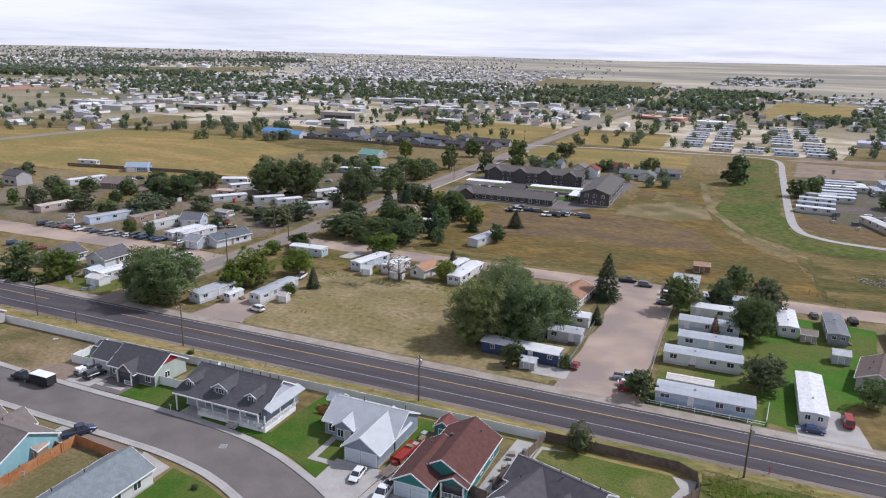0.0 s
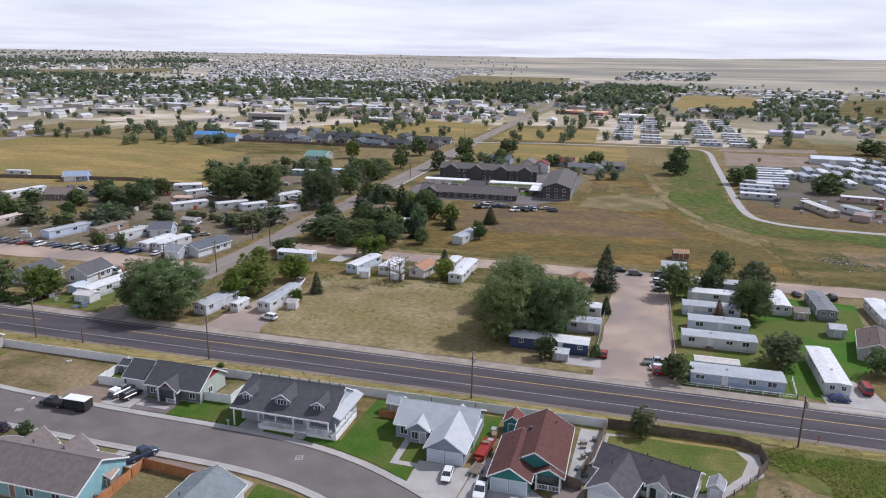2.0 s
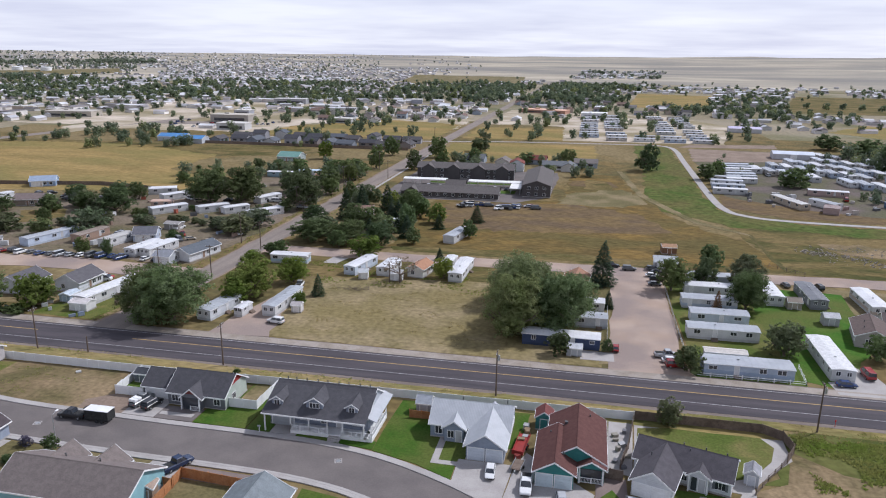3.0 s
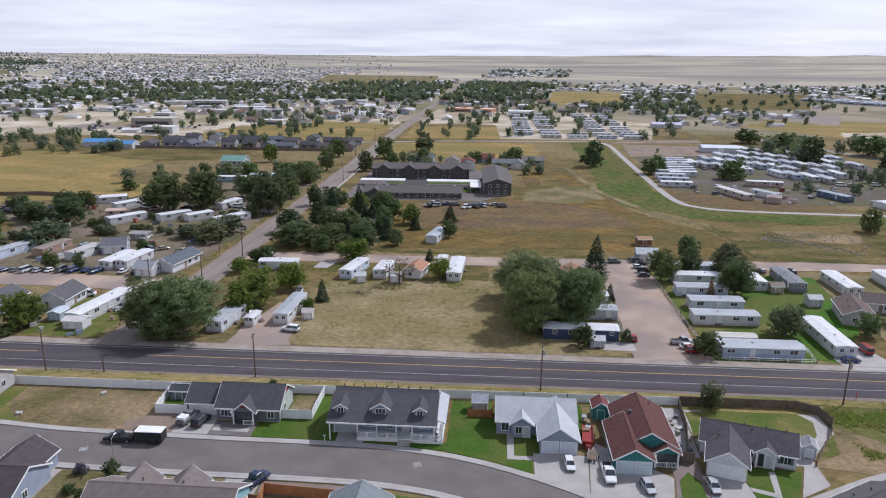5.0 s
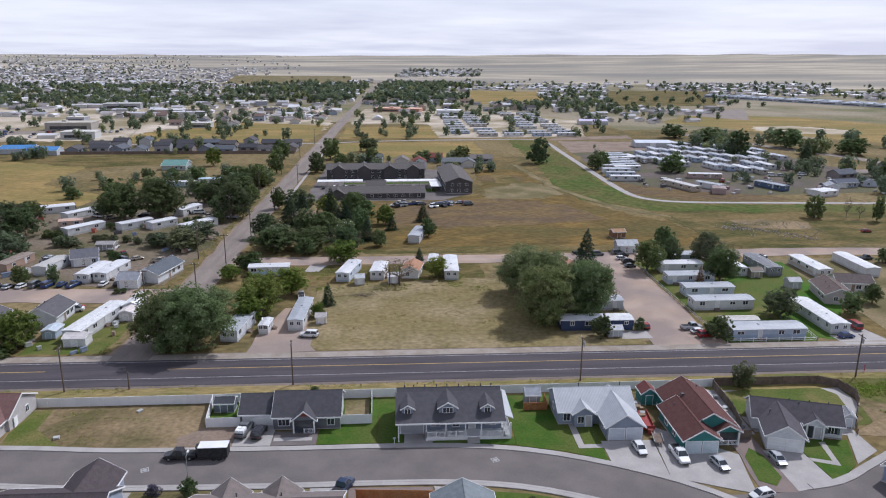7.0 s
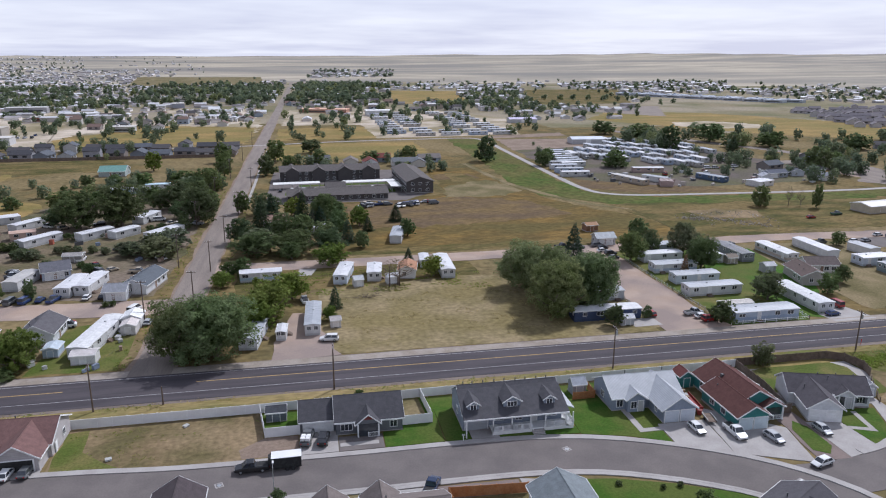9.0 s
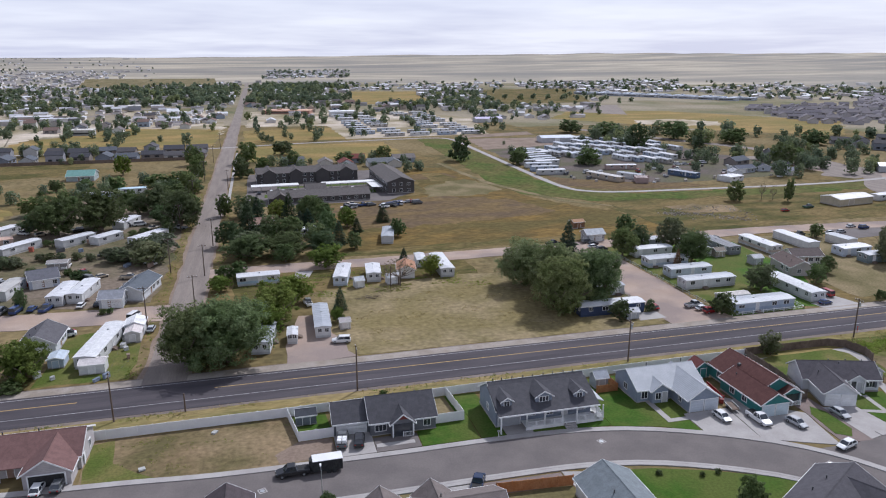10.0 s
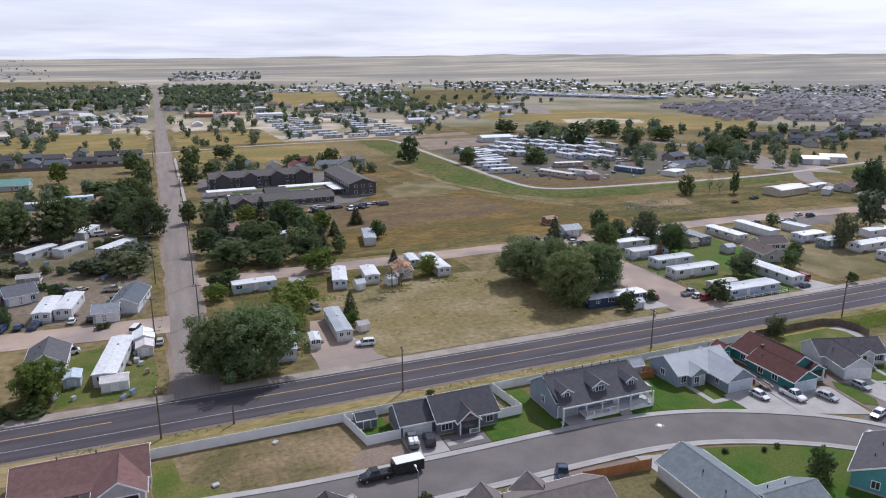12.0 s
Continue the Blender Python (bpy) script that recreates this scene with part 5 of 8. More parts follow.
# the east court, beside the gravel drive
trailer(-1.3, 130.3, 1, 17.2, 4.9, PALEBLUE, R_GREY, "long pale blue mobile home with a grey metal roof", band=(0.33, 0.4, 0.52))
trailer(-2.9, 150.1, 1, 15.6, 4.3, WHITE, R_GREY, "off-white mobile home with a ribbed grey roof")
trailer(-2.1, 160.6, 1, 13.4, 4.3, (0.55, 0.6, 0.66), R_GREY, "pale grey-blue mobile home with a grey roof")
trailer(-2.9, 171.4, 1, 13.5, 4.3, WHITE, R_GREY, "white mobile home partly behind trees", band=PALEBLUE)
trailer(-1.3, 182.6, 1, 13.0, 4.3, WHITE, R_WHITE, "white mobile home behind spruces")
trailer(1, 192.6, 1, 13.5, 4.3, (0.5, 0.53, 0.58), R_GREY, "grey mobile home by the gravel street")
trailer(14.2, 182.6, 92, 13.5, 4.2, WHITE, R_WHITE, "white mobile home on a green lawn")
trailer(24.7, 183.3, 91, 15.6, 4.2, (0.22, 0.23, 0.25), R_DARK, "dark grey mobile home on a green lawn")
trailer(17, 139.9, 90, 18.6, 4.5, WHITE, R_WHITE, "long bright white mobile home on a green lawn", ribs=False)
trailer(38.4, 181.1, 91, 16.0, 4.3, WHITE, R_WHITE, "white mobile home with a cream band", band=(0.5, 0.42, 0.36))
trailer(53.7, 182.7, 89, 17.5, 4.3, WHITE, R_WHITE, "long white mobile home on dry grass")
trailer(68.4, 178.6, 96, 9.0, 4.3, (0.6, 0.58, 0.55), R_GREY, "pale mobile home by parked cars")
trailer(61.9, 167.3, 2, 11.0, 5.0, (0.55, 0.6, 0.68), R_WHITE, "pale blue mobile home with a white roof")
trailer(62.3, 158.7, 2, 9.0, 4.3, (0.22, 0.27, 0.28), R_GREY, "grey-green mobile home with a grey roof")
trailer(71.3, 150.9, 3, 16.0, 4.3, WHITE, R_WHITE, "white mobile home beside a dirt track")
trailer(68.5, 140.1, 3, 13.0, 4.3, WHITE, R_GREY, "white mobile home near the highway")
trailer(89, 163, 2, 12.0, 4.3, WHITE, R_WHITE, "white mobile home half hidden among trees")
trailer(146.5, 238.5, 12, 12.0, 4.0, WHITE, R_WHITE, "white camper trailer beside the metal barn", extras=0)
trailer(141.5, 228, 30, 9.0, 3.6, WHITE, R_GREY, "white camper trailer parked among trees", extras=0)
shed(18.7, 175.7, 0, 3.4, 3.0, 2.0, 0.8, (0.33, 0.29, 0.24), (0.28, 0.24, 0.2), "small tan shed behind a trailer")
shed(24.4, 165.2, 0, 3.4, 3.2, 2.2, 0.7, (0.45, 0.45, 0.46), (0.55, 0.55, 0.57), "small pale grey shed")
shed(-4.4, 136.6, 1, 8.5, 2.6, 2.1, 0.3, (0.45, 0.42, 0.4), (0.62, 0.58, 0.54), "long low pale lean-to behind a mobile home")
plain_house(158.5, 231, 15, 12.0, 8.0, (0.5, 0.46, 0.44), (0.20, 0.13, 0.115), "house with a red-brown roof among trees", False, 1.6, group="court houses")
plain_house(40.0, 163.6, -10, 9.5, 6.4, (0.62, 0.6, 0.57), (0.14, 0.115, 0.11), "white bungalow with a dark brown roof", False, 1.5, group="court houses")
plain_house(30.4, 156.5, 78, 12.0, 7.0, (0.46, 0.42, 0.4), (0.15, 0.115, 0.105), "tan bungalow with a brown shingle roof", False, 1.6, group="court houses")

# west of the gravel drive
trailer(-38.9, 137.5, -1, 17.0, 4.2, NAVY, R_WHITE, "navy blue mobile home with a white metal roof")
trailer(-41.7, 150.4, 2, 9.5, 4.0, (0.30, 0.35, 0.42), R_GREY, "grey-blue mobile home under a cottonwood")
trailer(-32.5, 150.8, 1, 7.6, 4.0, (0.5, 0.52, 0.55), R_GREY, "pale grey mobile home by the drive")
trailer(-33, 161.8, 0, 7.5, 4.0, WHITE, R_WHITE, "white mobile home by the drive")
shed(-104.0, 143.2, 4, 2.4, 2.2, 1.9, 0.6, (0.6, 0.57, 0.56), (0.5, 0.46, 0.45), "small pale shed beside a mobile home")
shed(-35.8, 132.2, 0, 3.2, 2.4, 1.9, 0.6, (0.4, 0.42, 0.45), (0.6, 0.61, 0.63), "small pale shed beside a trailer")
plain_house(-37, 177.9, 84, 13.0, 6.4, (0.62, 0.60, 0.57), (0.33, 0.19, 0.13), "white cottage with a tan-brown roof", False, 1.6, group="court houses")
plain_house(-10.8, 204.6, 0, 6.5, 5.0, (0.4, 0.4, 0.42), (0.5, 0.52, 0.54), "small grey garage with a metal roof", True, 1.2, group="court houses")

# the row on the vacant lot's north side
trailer(-100, 181.6, 78, 13.5, 3.8, (0.60, 0.66, 0.74), R_WHITE, "pale blue and white mobile home")
trailer(-91.2, 181.2, 84, 10.0, 4.0, WHITE, R_WHITE, "white mobile home behind a bare tree")
plain_house(-81.6, 181, 80, 8.0, 4.8, (0.7, 0.69, 0.66), (0.40, 0.22, 0.14), "white garage cottage with a tan roof", False, 1.1, group="court houses")
trailer(-70.1, 184.1, 88, 17.0, 4.0, WHITE, R_WHITE, "bright white mobile home with a carport")
trailer(-75, 191.2, 85, 8.0, 2.8, WHITE, R_WHITE, "white camper trailer parked on the grass", hw=2.0, extras=0, group="campers")
shed(-86.9, 174.1, 6, 3.4, 2.6, 2.1, 0.8, (0.72, 0.72, 0.73), (0.75, 0.75, 0.76), "small white shed under a bare tree")
shed(-96.5, 173.1, 10, 2.6, 2.4, 2.1, 0.8, (0.66, 0.66, 0.66), (0.6, 0.62, 0.64), "small rounded white shed")
trailer(-123.3, 183.7, 3, 11.5, 4.0, WHITE, R_WHITE, "white mobile home by the gravel street", band=(0.4, 0.52, 0.6))
trailer(-122.4, 138.3, 82, 12.5, 4.0, (0.62, 0.64, 0.67), R_GREY, "grey-white mobile home beside trees")
trailer(-116.2, 138.6, 86, 5.0, 2.2, WHITE, R_WHITE, "white camper trailer on gravel", hw=1.9, extras=0, group="campers")
trailer(-109.1, 146.2, 88, 16.0, 3.5, WHITE, R_GREY, "long white mobile home with a striped grey roof")
trailer(-79.1, 224.3, 78, 14.5, 4.0, (0.55, 0.55, 0.55), R_GREY, "weathered empty mobile home standing in the field")

# west of the street
trailer(-156.5, 143.4, 82, 20.0, 4.3, WHITE, R_WHITE, "long bright white mobile home by the corner", ribs=False)
shed(-156, 132, 0, 4.8, 3.6, 2.1, 0.5, (0.66, 0.66, 0.66), (0.62, 0.58, 0.57), "white shed with a striped metal roof")
shed(-150.7, 148.1, 0, 3.2, 4.6, 2.2, 0.6, (0.62, 0.6, 0.6), (0.66, 0.6, 0.58), "pale lean-to beside the trailer")
shed(-151, 153, 0, 4.2, 5.2, 2.4, 0.9, (0.7, 0.7, 0.7), (0.8, 0.8, 0.8), "white shed by the gravel street")
shed(-163.8, 137.4, 0, 3.0, 4.2, 1.9, 0.4, (0.42, 0.5, 0.6), (0.5, 0.56, 0.62), "low blue-grey shed beside a tree")
plain_house(-169.1, 147.8, 90, 10.0, 7.2, (0.66, 0.67, 0.70), (0.12, 0.115, 0.125), "white house with a charcoal roof", False, 2.0, group="park houses")
plain_house(-182.3, 142.6, 90, 10.0, 8.5, (0.6, 0.61, 0.65), (0.12, 0.115, 0.125), "white house with a dark roof among trees", False, 2.0, group="park houses")
trailer(-173.1, 182.8, 84, 13.0, 4.0, WHITE, R_WHITE, "white mobile home on a dirt yard")
trailer(-168.4, 184.1, 82, 13.5, 4.0, WHITE, R_WHITE, "white mobile home beside parked cars")
plain_house(-154.3, 182.6, 78, 14.0, 6.6, (0.66, 0.67, 0.69), (0.125, 0.14, 0.16), "long white house with a blue-grey roof", False, 1.5, group="park houses")
plain_house(-159.4, 173.9, -4, 5.6, 5.2, (0.45, 0.47, 0.5), (0.30, 0.31, 0.34), "grey garage with a pale roof", True, 1.3, group="park houses")
plain_house(-181.4, 197.0, 20, 7.4, 7.2, (0.45, 0.5, 0.6), (0.15, 0.15, 0.17), "blue-grey house with a dark roof", True, 1.8, group="park houses")
shed(-181.2, 213.2, 0, 5.6, 4.0, 2.2, 0.5, (0.3, 0.28, 0.27), (0.33, 0.31, 0.3), "low weathered grey shed")
trailer(-212.3, 188.6, 76, 19.0, 4.4, (0.55, 0.62, 0.74), R_GREY, "long blue-white mobile home behind parked cars")
trailer(-200.6, 193.6, 82, 13.0, 4.2, (0.36, 0.25, 0.19), (0.3, 0.24, 0.2), "brown mobile home with a tan roof")
trailer(-188.2, 190.2, 82, 12.0, 4.2, (0.6, 0.6, 0.6), (0.5, 0.48, 0.45), "weathered tan-roofed mobile home")
trailer(-244.9, 191.6, 84, 15.0, 4.4, (0.5, 0.4, 0.36), (0.6, 0.5, 0.44), "tan mobile home with a pinkish roof")
trailer(-281.7, 237.8, 80, 18.0, 4.2, WHITE, R_WHITE, "long white mobile home at the field's edge")
plain_house(-261.2, 237.7, 20, 12.5, 9.0, (0.3, 0.24, 0.2), (0.2, 0.16, 0.15), "brown house with a brown roof", False, 1.7, group="park houses")
plain_house(-288.3, 276, 30, 11.0, 9.0, (0.26, 0.36, 0.52), (0.3, 0.36, 0.46), "blue metal shed house at the field's edge", True, 1.7, group="park houses")
trailer(-223.6, 272.5, 30, 12.0, 6.0, WHITE, R_WHITE, "white double mobile home")
trailer(-211.1, 262.3, 60, 12.5, 4.4, WHITE, R_WHITE, "white mobile home half hidden among trees")
trailer(-199, 237.8, 55, 14.5, 4.4, WHITE, R_WHITE, "white mobile home half hidden among trees")
trailer(-207, 246.2, 20, 8.0, 5.0, (0.55, 0.4, 0.33), (0.55, 0.37, 0.28), "small house with a tan-orange roof")
trailer(-183.1, 243.9, 50, 12.5, 4.4, WHITE, R_WHITE, "white mobile home half hidden among trees")
trailer(-173.5, 244.5, 52, 10.5, 4.4, WHITE, R_WHITE, "white mobile home half hidden among trees")
trailer(-159.6, 241.9, 55, 15.0, 4.4, WHITE, R_WHITE, "long white mobile home near the street")
trailer(-170.6, 268.2, 70, 12.5, 4.6, WHITE, R_WHITE, "white mobile home by a big cottonwood")
trailer(-323.7, 276, 12, 11.0, 2.6, WHITE, R_WHITE, "white cargo trailer parked in the field", hw=2.6, extras=0, group="cargo trailers")

# middle distance
plain_house(-209.3, 383.2, 0, 13.0, 12.0, (0.36, 0.42, 0.42), (0.17, 0.31, 0.28), "house with a sea-green metal roof", False, 2.2, group="far houses")
trailer(-178.5, 337.1, 4, 12.0, 4.4, WHITE, (0.55, 0.7, 0.78), "mobile home with a pale blue roof")
trailer(-190.9, 328.2, 4, 14.0, 4.4, (0.3, 0.4, 0.45), R_WHITE, "mobile home with a white roof")
trailer(-162, 357.7, 10, 9.0, 5.0, (0.25, 0.3, 0.33), R_WHITE, "small house with a white roof")
plain_house(-165.4, 324.3, 5, 9.0, 7.0, (0.4, 0.33, 0.27), (0.42, 0.26, 0.18), "small house with an orange-tan roof", False, 1.4, group="far houses")
plain_house(-121.8, 250.5, 10, 8.0, 7.0, (0.35, 0.3, 0.27), (0.3, 0.2, 0.16), "small brown house hidden in trees", False, 1.6, group="far houses")
trailer(-106, 237.2, 20, 6.0, 3.6, WHITE, R_WHITE, "small white trailer hidden in trees", extras=0)
shed(-8, 223.5, 6, 4.6, 3.6, 2.3, 0.7, (0.22, 0.12, 0.07), (0.42, 0.26, 0.16), "small brown field hut with a tan roof")


def block_windows(parent, x0, x1, y, z, n, face, w=1.3, h=1.2):
    for i in range(n):
        q = x0 + (x1 - x0) * (i + 0.5) / n
        if face in "sn":
            window(parent, q, y, z, w, h, face, 1, 0.08, far=True)
        else:
            window(parent, y, q, z, w, h, face, 1, 0.08, far=True)


APT, APR = (0.082, 0.075, 0.075), (0.135, 0.122, 0.118)


def apartment(x, y, rot, L, W, floors, gables, label):
    h = thing("apartment_building", x, y, rot, label, "apartment building", "apartments")
    hw = 2.7 * floors
    gable(h, -L / 2, L / 2, -W / 2, W / 2, hw, 2.1, "x", APT, APR, over=0.6, fascia=False)
    for g in gables:
        gable(h, g - 3.2, g + 3.2, -W / 2 - 1.4, 0, hw, 2.0, "y", APT, APR, over=0.4, base=False, fascia=False)
        gable(h, g - 3.2, g + 3.2, 0, W / 2 + 1.4, hw, 2.0, "y", APT, APR, over=0.4, base=False, fascia=False)
    for f in range(floors):
        block_windows(h, -L / 2 + 1, L / 2 - 1, -W / 2 - 0.03, 1.5 + 2.8 * f, int(L / 3.4), "s")
        block_windows(h, -L / 2 + 1, L / 2 - 1, W / 2 + 0.03, 1.5 + 2.8 * f, int(L / 3.4), "n")
        block_windows(h, -W / 2 + 1, W / 2 - 1, L / 2 + 0.03, 1.5 + 2.8 * f, 3, "e")
        block_windows(h, -W / 2 + 1, W / 2 - 1, -L / 2 - 0.03, 1.5 + 2.8 * f, 3, "w")
    return h


patch("apartment_yard", [(-127.9, 290.3), (-66, 292.3), (-52.5, 308), (-50.5, 362), (-52, 377.3), (-127.3, 377.3)], M_street, "grey paved apartment yard", 0.03, 0.5)
patch("apartment_lawn", [(-119.7, 310.4), (-68.7, 312.4), (-68.6, 320.3), (-119.6, 318.3)], M_lawn, "green strip between the apartments", 0.05, 0.4)
patch("apartment_lawn_back", [(-113.4, 332.1), (-68.6, 334.1), (-68.6, 338.1), (-113.4, 336.1)], M_lawn, "green strip between carports", 0.05, 0.4)
apartment(-96.3, 301.5, 2, 44.0, 12.0, 1, (-17,), "long low dark brown apartment building")
apartment(-98, 351.8, 3, 50.0, 12.0, 2, (-19, -6, 7, 19), "two-storey dark brown apartment building with gables")
apartment(-58.8, 329.5, 92, 46.0, 12.5, 2, (), "tall dark brown apartment building beside the field")
apartment(-96.7, 315.8, 2, 9.0, 8.0, 1, (), "small dark clubhouse with a gabled roof")


def carport(x, y, rot, L, label):
    c = thing("carport", x, y, rot, label, "carport", "carports")
    part("roof", Build().prism([(-2.6, 2.5), (2.6, 2.65), (2.6, 2.8), (-2.6, 2.65)], -L / 2, L / 2), M_rib, c, color=(0.8, 0.79, 0.76))
    for i in range(int(L / 4) + 1):
        for yy in (-2.2, 2.2):
            part("post", post(Build(), -L / 2 + 0.3 + i * (L - 0.6) / int(L / 4), yy, 0, 2.55, 0.07), M_metal, c)


carport(-114.5, 328.2, 3, 22.0, "long carport with a pale flat roof")
carport(-79.8, 328.7, 3, 26.0, "long carport with a pale flat roof")
carport(-68.5, 318.5, 92, 14.0, "carport with a pale flat roof")

# sheds and houses to the east
barn = thing("metal_barn", 124.5, 236.0, 8, "tan metal barn with a low pale roof", "barn")
gable(barn, -10, 10, -4.8, 4.8, 3.0, 0.9, "x", (0.52, 0.46, 0.35), (0.60, 0.58, 0.54), over=0.3, roof_mat=M_rib)
garage_door(barn, -3, -4.82, 3.0, 2.5, color=(0.5, 0.45, 0.38))
for bx, by, L, W, c in ((216.5, 302, 14.5, 11, R_WHITE), (233, 304, 14, 11, R_WHITE), (90, 474, 24, 12, (0.62, 0.66, 0.74)), (92, 640, 26, 14, (0.55, 0.5, 0.66))):
    s = thing("metal_building", bx, by, -33 if bx > 180 else -4, "pale metal building with a low roof", "metal building", "metal buildings")
    gable(s, -L / 2, L / 2, -W / 2, W / 2, 3.4, 1.3, "x", (0.5, 0.5, 0.52), c, over=0.2, roof_mat=M_rib)
    garage_door(s, 0, -W / 2 - 0.02, 3.6, 3.2)
EAST = [(52, 319, -71, 23, 4.4, TAN, (0.6, 0.58, 0.55)), (75, 346, -9, 17, 4.4, (0.4, 0.3, 0.27), R_WHITE), (65.3, 306, 70, 8, 6, (0.4, 0.3, 0.28), (0.3, 0.22, 0.2)),
        (96.5, 316.8, -68, 17, 4.4, (0.085, 0.125, 0.20), (0.3, 0.33, 0.38)), (66, 318, -60, 14, 4.4, WHITE, R_GREY), (112, 299, 20, 11, 8, WHITE, R_WHITE)]
for x, y, a, L, W, wc, rc in EAST:
    trailer(x, y, a, L, W, wc, rc, "weathered mobile home in the eastern park", group="eastern mobile homes")
rs = random.Random(5)
proto = [trailer(30.5 + 1.2 * i, 340 + 12 * i, -4, 15, 4.4, ((0.5, 0.5, 0.5), (0.36, 0.42, 0.52), WHITE, (0.4, 0.37, 0.33))[i], (R_WHITE, R_GREY, (0.5, 0.53, 0.58), R_GREY)[i], "pale mobile home in a dense row", group="eastern mobile homes", seed=i) for i in range(4)]
for j in range(7):      # a stack of long homes by the path
    x, y = 41 + j * 1.1 + rs.uniform(-1, 1), 372 + j * 8.6
    copy_thing(proto[j % 4], pose(x, y, ground_z(x, y), 0, 0, 6 + rs.uniform(-2, 2)))
for j in range(5):      # slanting rows, ends towards the path
    for i in range(10):
        x, y = 56 + 13 * j + i * 6.2 + rs.uniform(-0.6, 0.6), 412 + 17 * j - i * 5.4 + rs.uniform(-0.6, 0.6)
        if (i * 3 + j * 5) % 11 == 4 or x > 152 or math.hypot(x - 65, y - 366) < 9:
            continue
        copy_thing(proto[(i * 3 + j) % 4], pose(x, y, ground_z(x, y), 0, 0, -86 + rs.uniform(-3, 3)))
for j in range(12):
    for i in range(5):
        x, y = -38 + i * 21 + rs.uniform(-1, 1), 540 + j * 19 + rs.uniform(-1, 1)
        if i == 2 and j > 1 or (i * 5 + j * 3) % 7 == 0:
            continue
        copy_thing(proto[(i * 3 + j) % 4], pose(x, y, ground_z(x, y), 0, 0, 2 + rs.uniform(-2, 2)))


# ---------------------------------------------------------------- trees
def leaf_mesh(name, centres, radii, count, size, flat=1.0, seed=0, up=0.3):
    """Many small leaf faces gathered in sprays round the lobes of a crown."""
    r = np.random.RandomState(seed)
    c, rad = np.array(centres), np.array(radii)
    sprays = max(len(c) * 8, count // 20)
    k = r.choice(len(c), sprays, p=rad ** 2 / (rad ** 2).sum())
    d = r.normal(size=(sprays, 3)) + np.array([0, 0, 0.25])
    d /= np.linalg.norm(d, axis=1)[:, None]
    sp = c[k] + d * (rad[k] * (1.0 - 0.5 * r.rand(sprays) ** 2))[:, None] * np.array([1, 1, flat])
    srad = rad[k] * r.uniform(0.2, 0.36, sprays)
    j = r.choice(sprays, count, p=srad ** 2 / (srad ** 2).sum())
    e = r.normal(size=(count, 3))
    e /= np.linalg.norm(e, axis=1)[:, None]
    p = sp[j] + e * (srad[j] * r.rand(count) ** 0.5)[:, None] * np.array([1.1, 1.1, 0.9])
    p[:, 2] = np.maximum(p[:, 2], 0.012)
    nrm = d[j] * 0.7 + e * 0.3 + r.normal(size=(count, 3)) * 0.4 + np.array([0, 0, up])
    nrm /= np.linalg.norm(nrm, axis=1)[:, None]
    t = np.cross(nrm, r.normal(size=(count, 3)))
    t /= np.linalg.norm(t, axis=1)[:, None]
    b = np.cross(nrm, t)
    s = (size * (0.6 + 0.8 * r.rand(count)))[:, None]
    w = 0.55 + 0.35 * r.rand(count)[:, None]
    verts = np.stack([p - t * s, p - b * s * w, p + t * s, p + b * s * w], 1).reshape(-1, 3)
    return quad_mesh(name, verts)


def quad_mesh(name, verts):
    n = len(verts) // 4
    me = bpy.data.meshes.new(name)
    me.vertices.add(4 * n)
    me.vertices.foreach_set("co", np.ascontiguousarray(verts, dtype=np.float32).ravel())
    me.loops.add(4 * n)
    me.loops.foreach_set("vertex_index", np.arange(4 * n, dtype=np.int32))
    me.polygons.add(n)
    me.polygons.foreach_set("loop_start", np.arange(0, 4 * n, 4, dtype=np.int32))
    me.update()
    me.validate()
    return me


def limb_shape(rnd, h0, spread, n, r0):
    b = Build()
    b.cyl((0, 0, -0.02), (rnd.uniform(-0.02, 0.02), 0, h0), r0, r0 * 0.72, 7)
    for i in range(n):
        a = 2 * math.pi * (i + rnd.uniform(-0.3, 0.3)) / n
        p = Vector((0, 0, h0 * rnd.uniform(0.7, 1.0)))
        q = p + Vector((math.cos(a) * spread * 0.5, math.sin(a) * spread * 0.5, rnd.uniform(0.14, 0.26)))
        s = q + Vector((math.cos(a + 0.4) * spread * 0.4, math.sin(a + 0.4) * spread * 0.4, rnd.uniform(0.14, 0.24)))
        b.cyl(p, q, r0 * 0.5, r0 * 0.32, 5).cyl(q, s, r0 * 0.32, r0 * 0.1, 5)
        u = q + Vector((math.cos(a - 0.6) * spread * 0.35, math.sin(a - 0.6) * spread * 0.35, rnd.uniform(0.08, 0.2)))
        b.cyl(q, u, r0 * 0.26, r0 * 0.08, 5)
    return b


def crown_lobes(rnd, n, low, wide):
    """Large lobes within an uneven crown of height 1 and width 1, some pushed out past the rest."""
    cs, rs_ = [], []
    for i in range(n):
        a, u = i * 2.4 + rnd.uniform(-0.5, 0.5), rnd.random()
        z = low + 0.1 + (0.84 - low - 0.1) * (i + rnd.random()) / n
        f = math.sin(math.pi * min(1, max(0.1, (z - low + 0.16) / (1.1 - low)))) ** 0.6
        rad = rnd.uniform(0.1, 0.19) * (0.75 + 0.35 * f)
        rr = wide * f * (0.05 + 0.32 * u ** 0.6) * rnd.uniform(0.85, 1.12)
        cs.append((math.cos(a) * rr, math.sin(a) * rr, min(z, 0.985 - rad * 0.8)))
        rs_.append(rad)
    return cs, rs_


TREES = {}


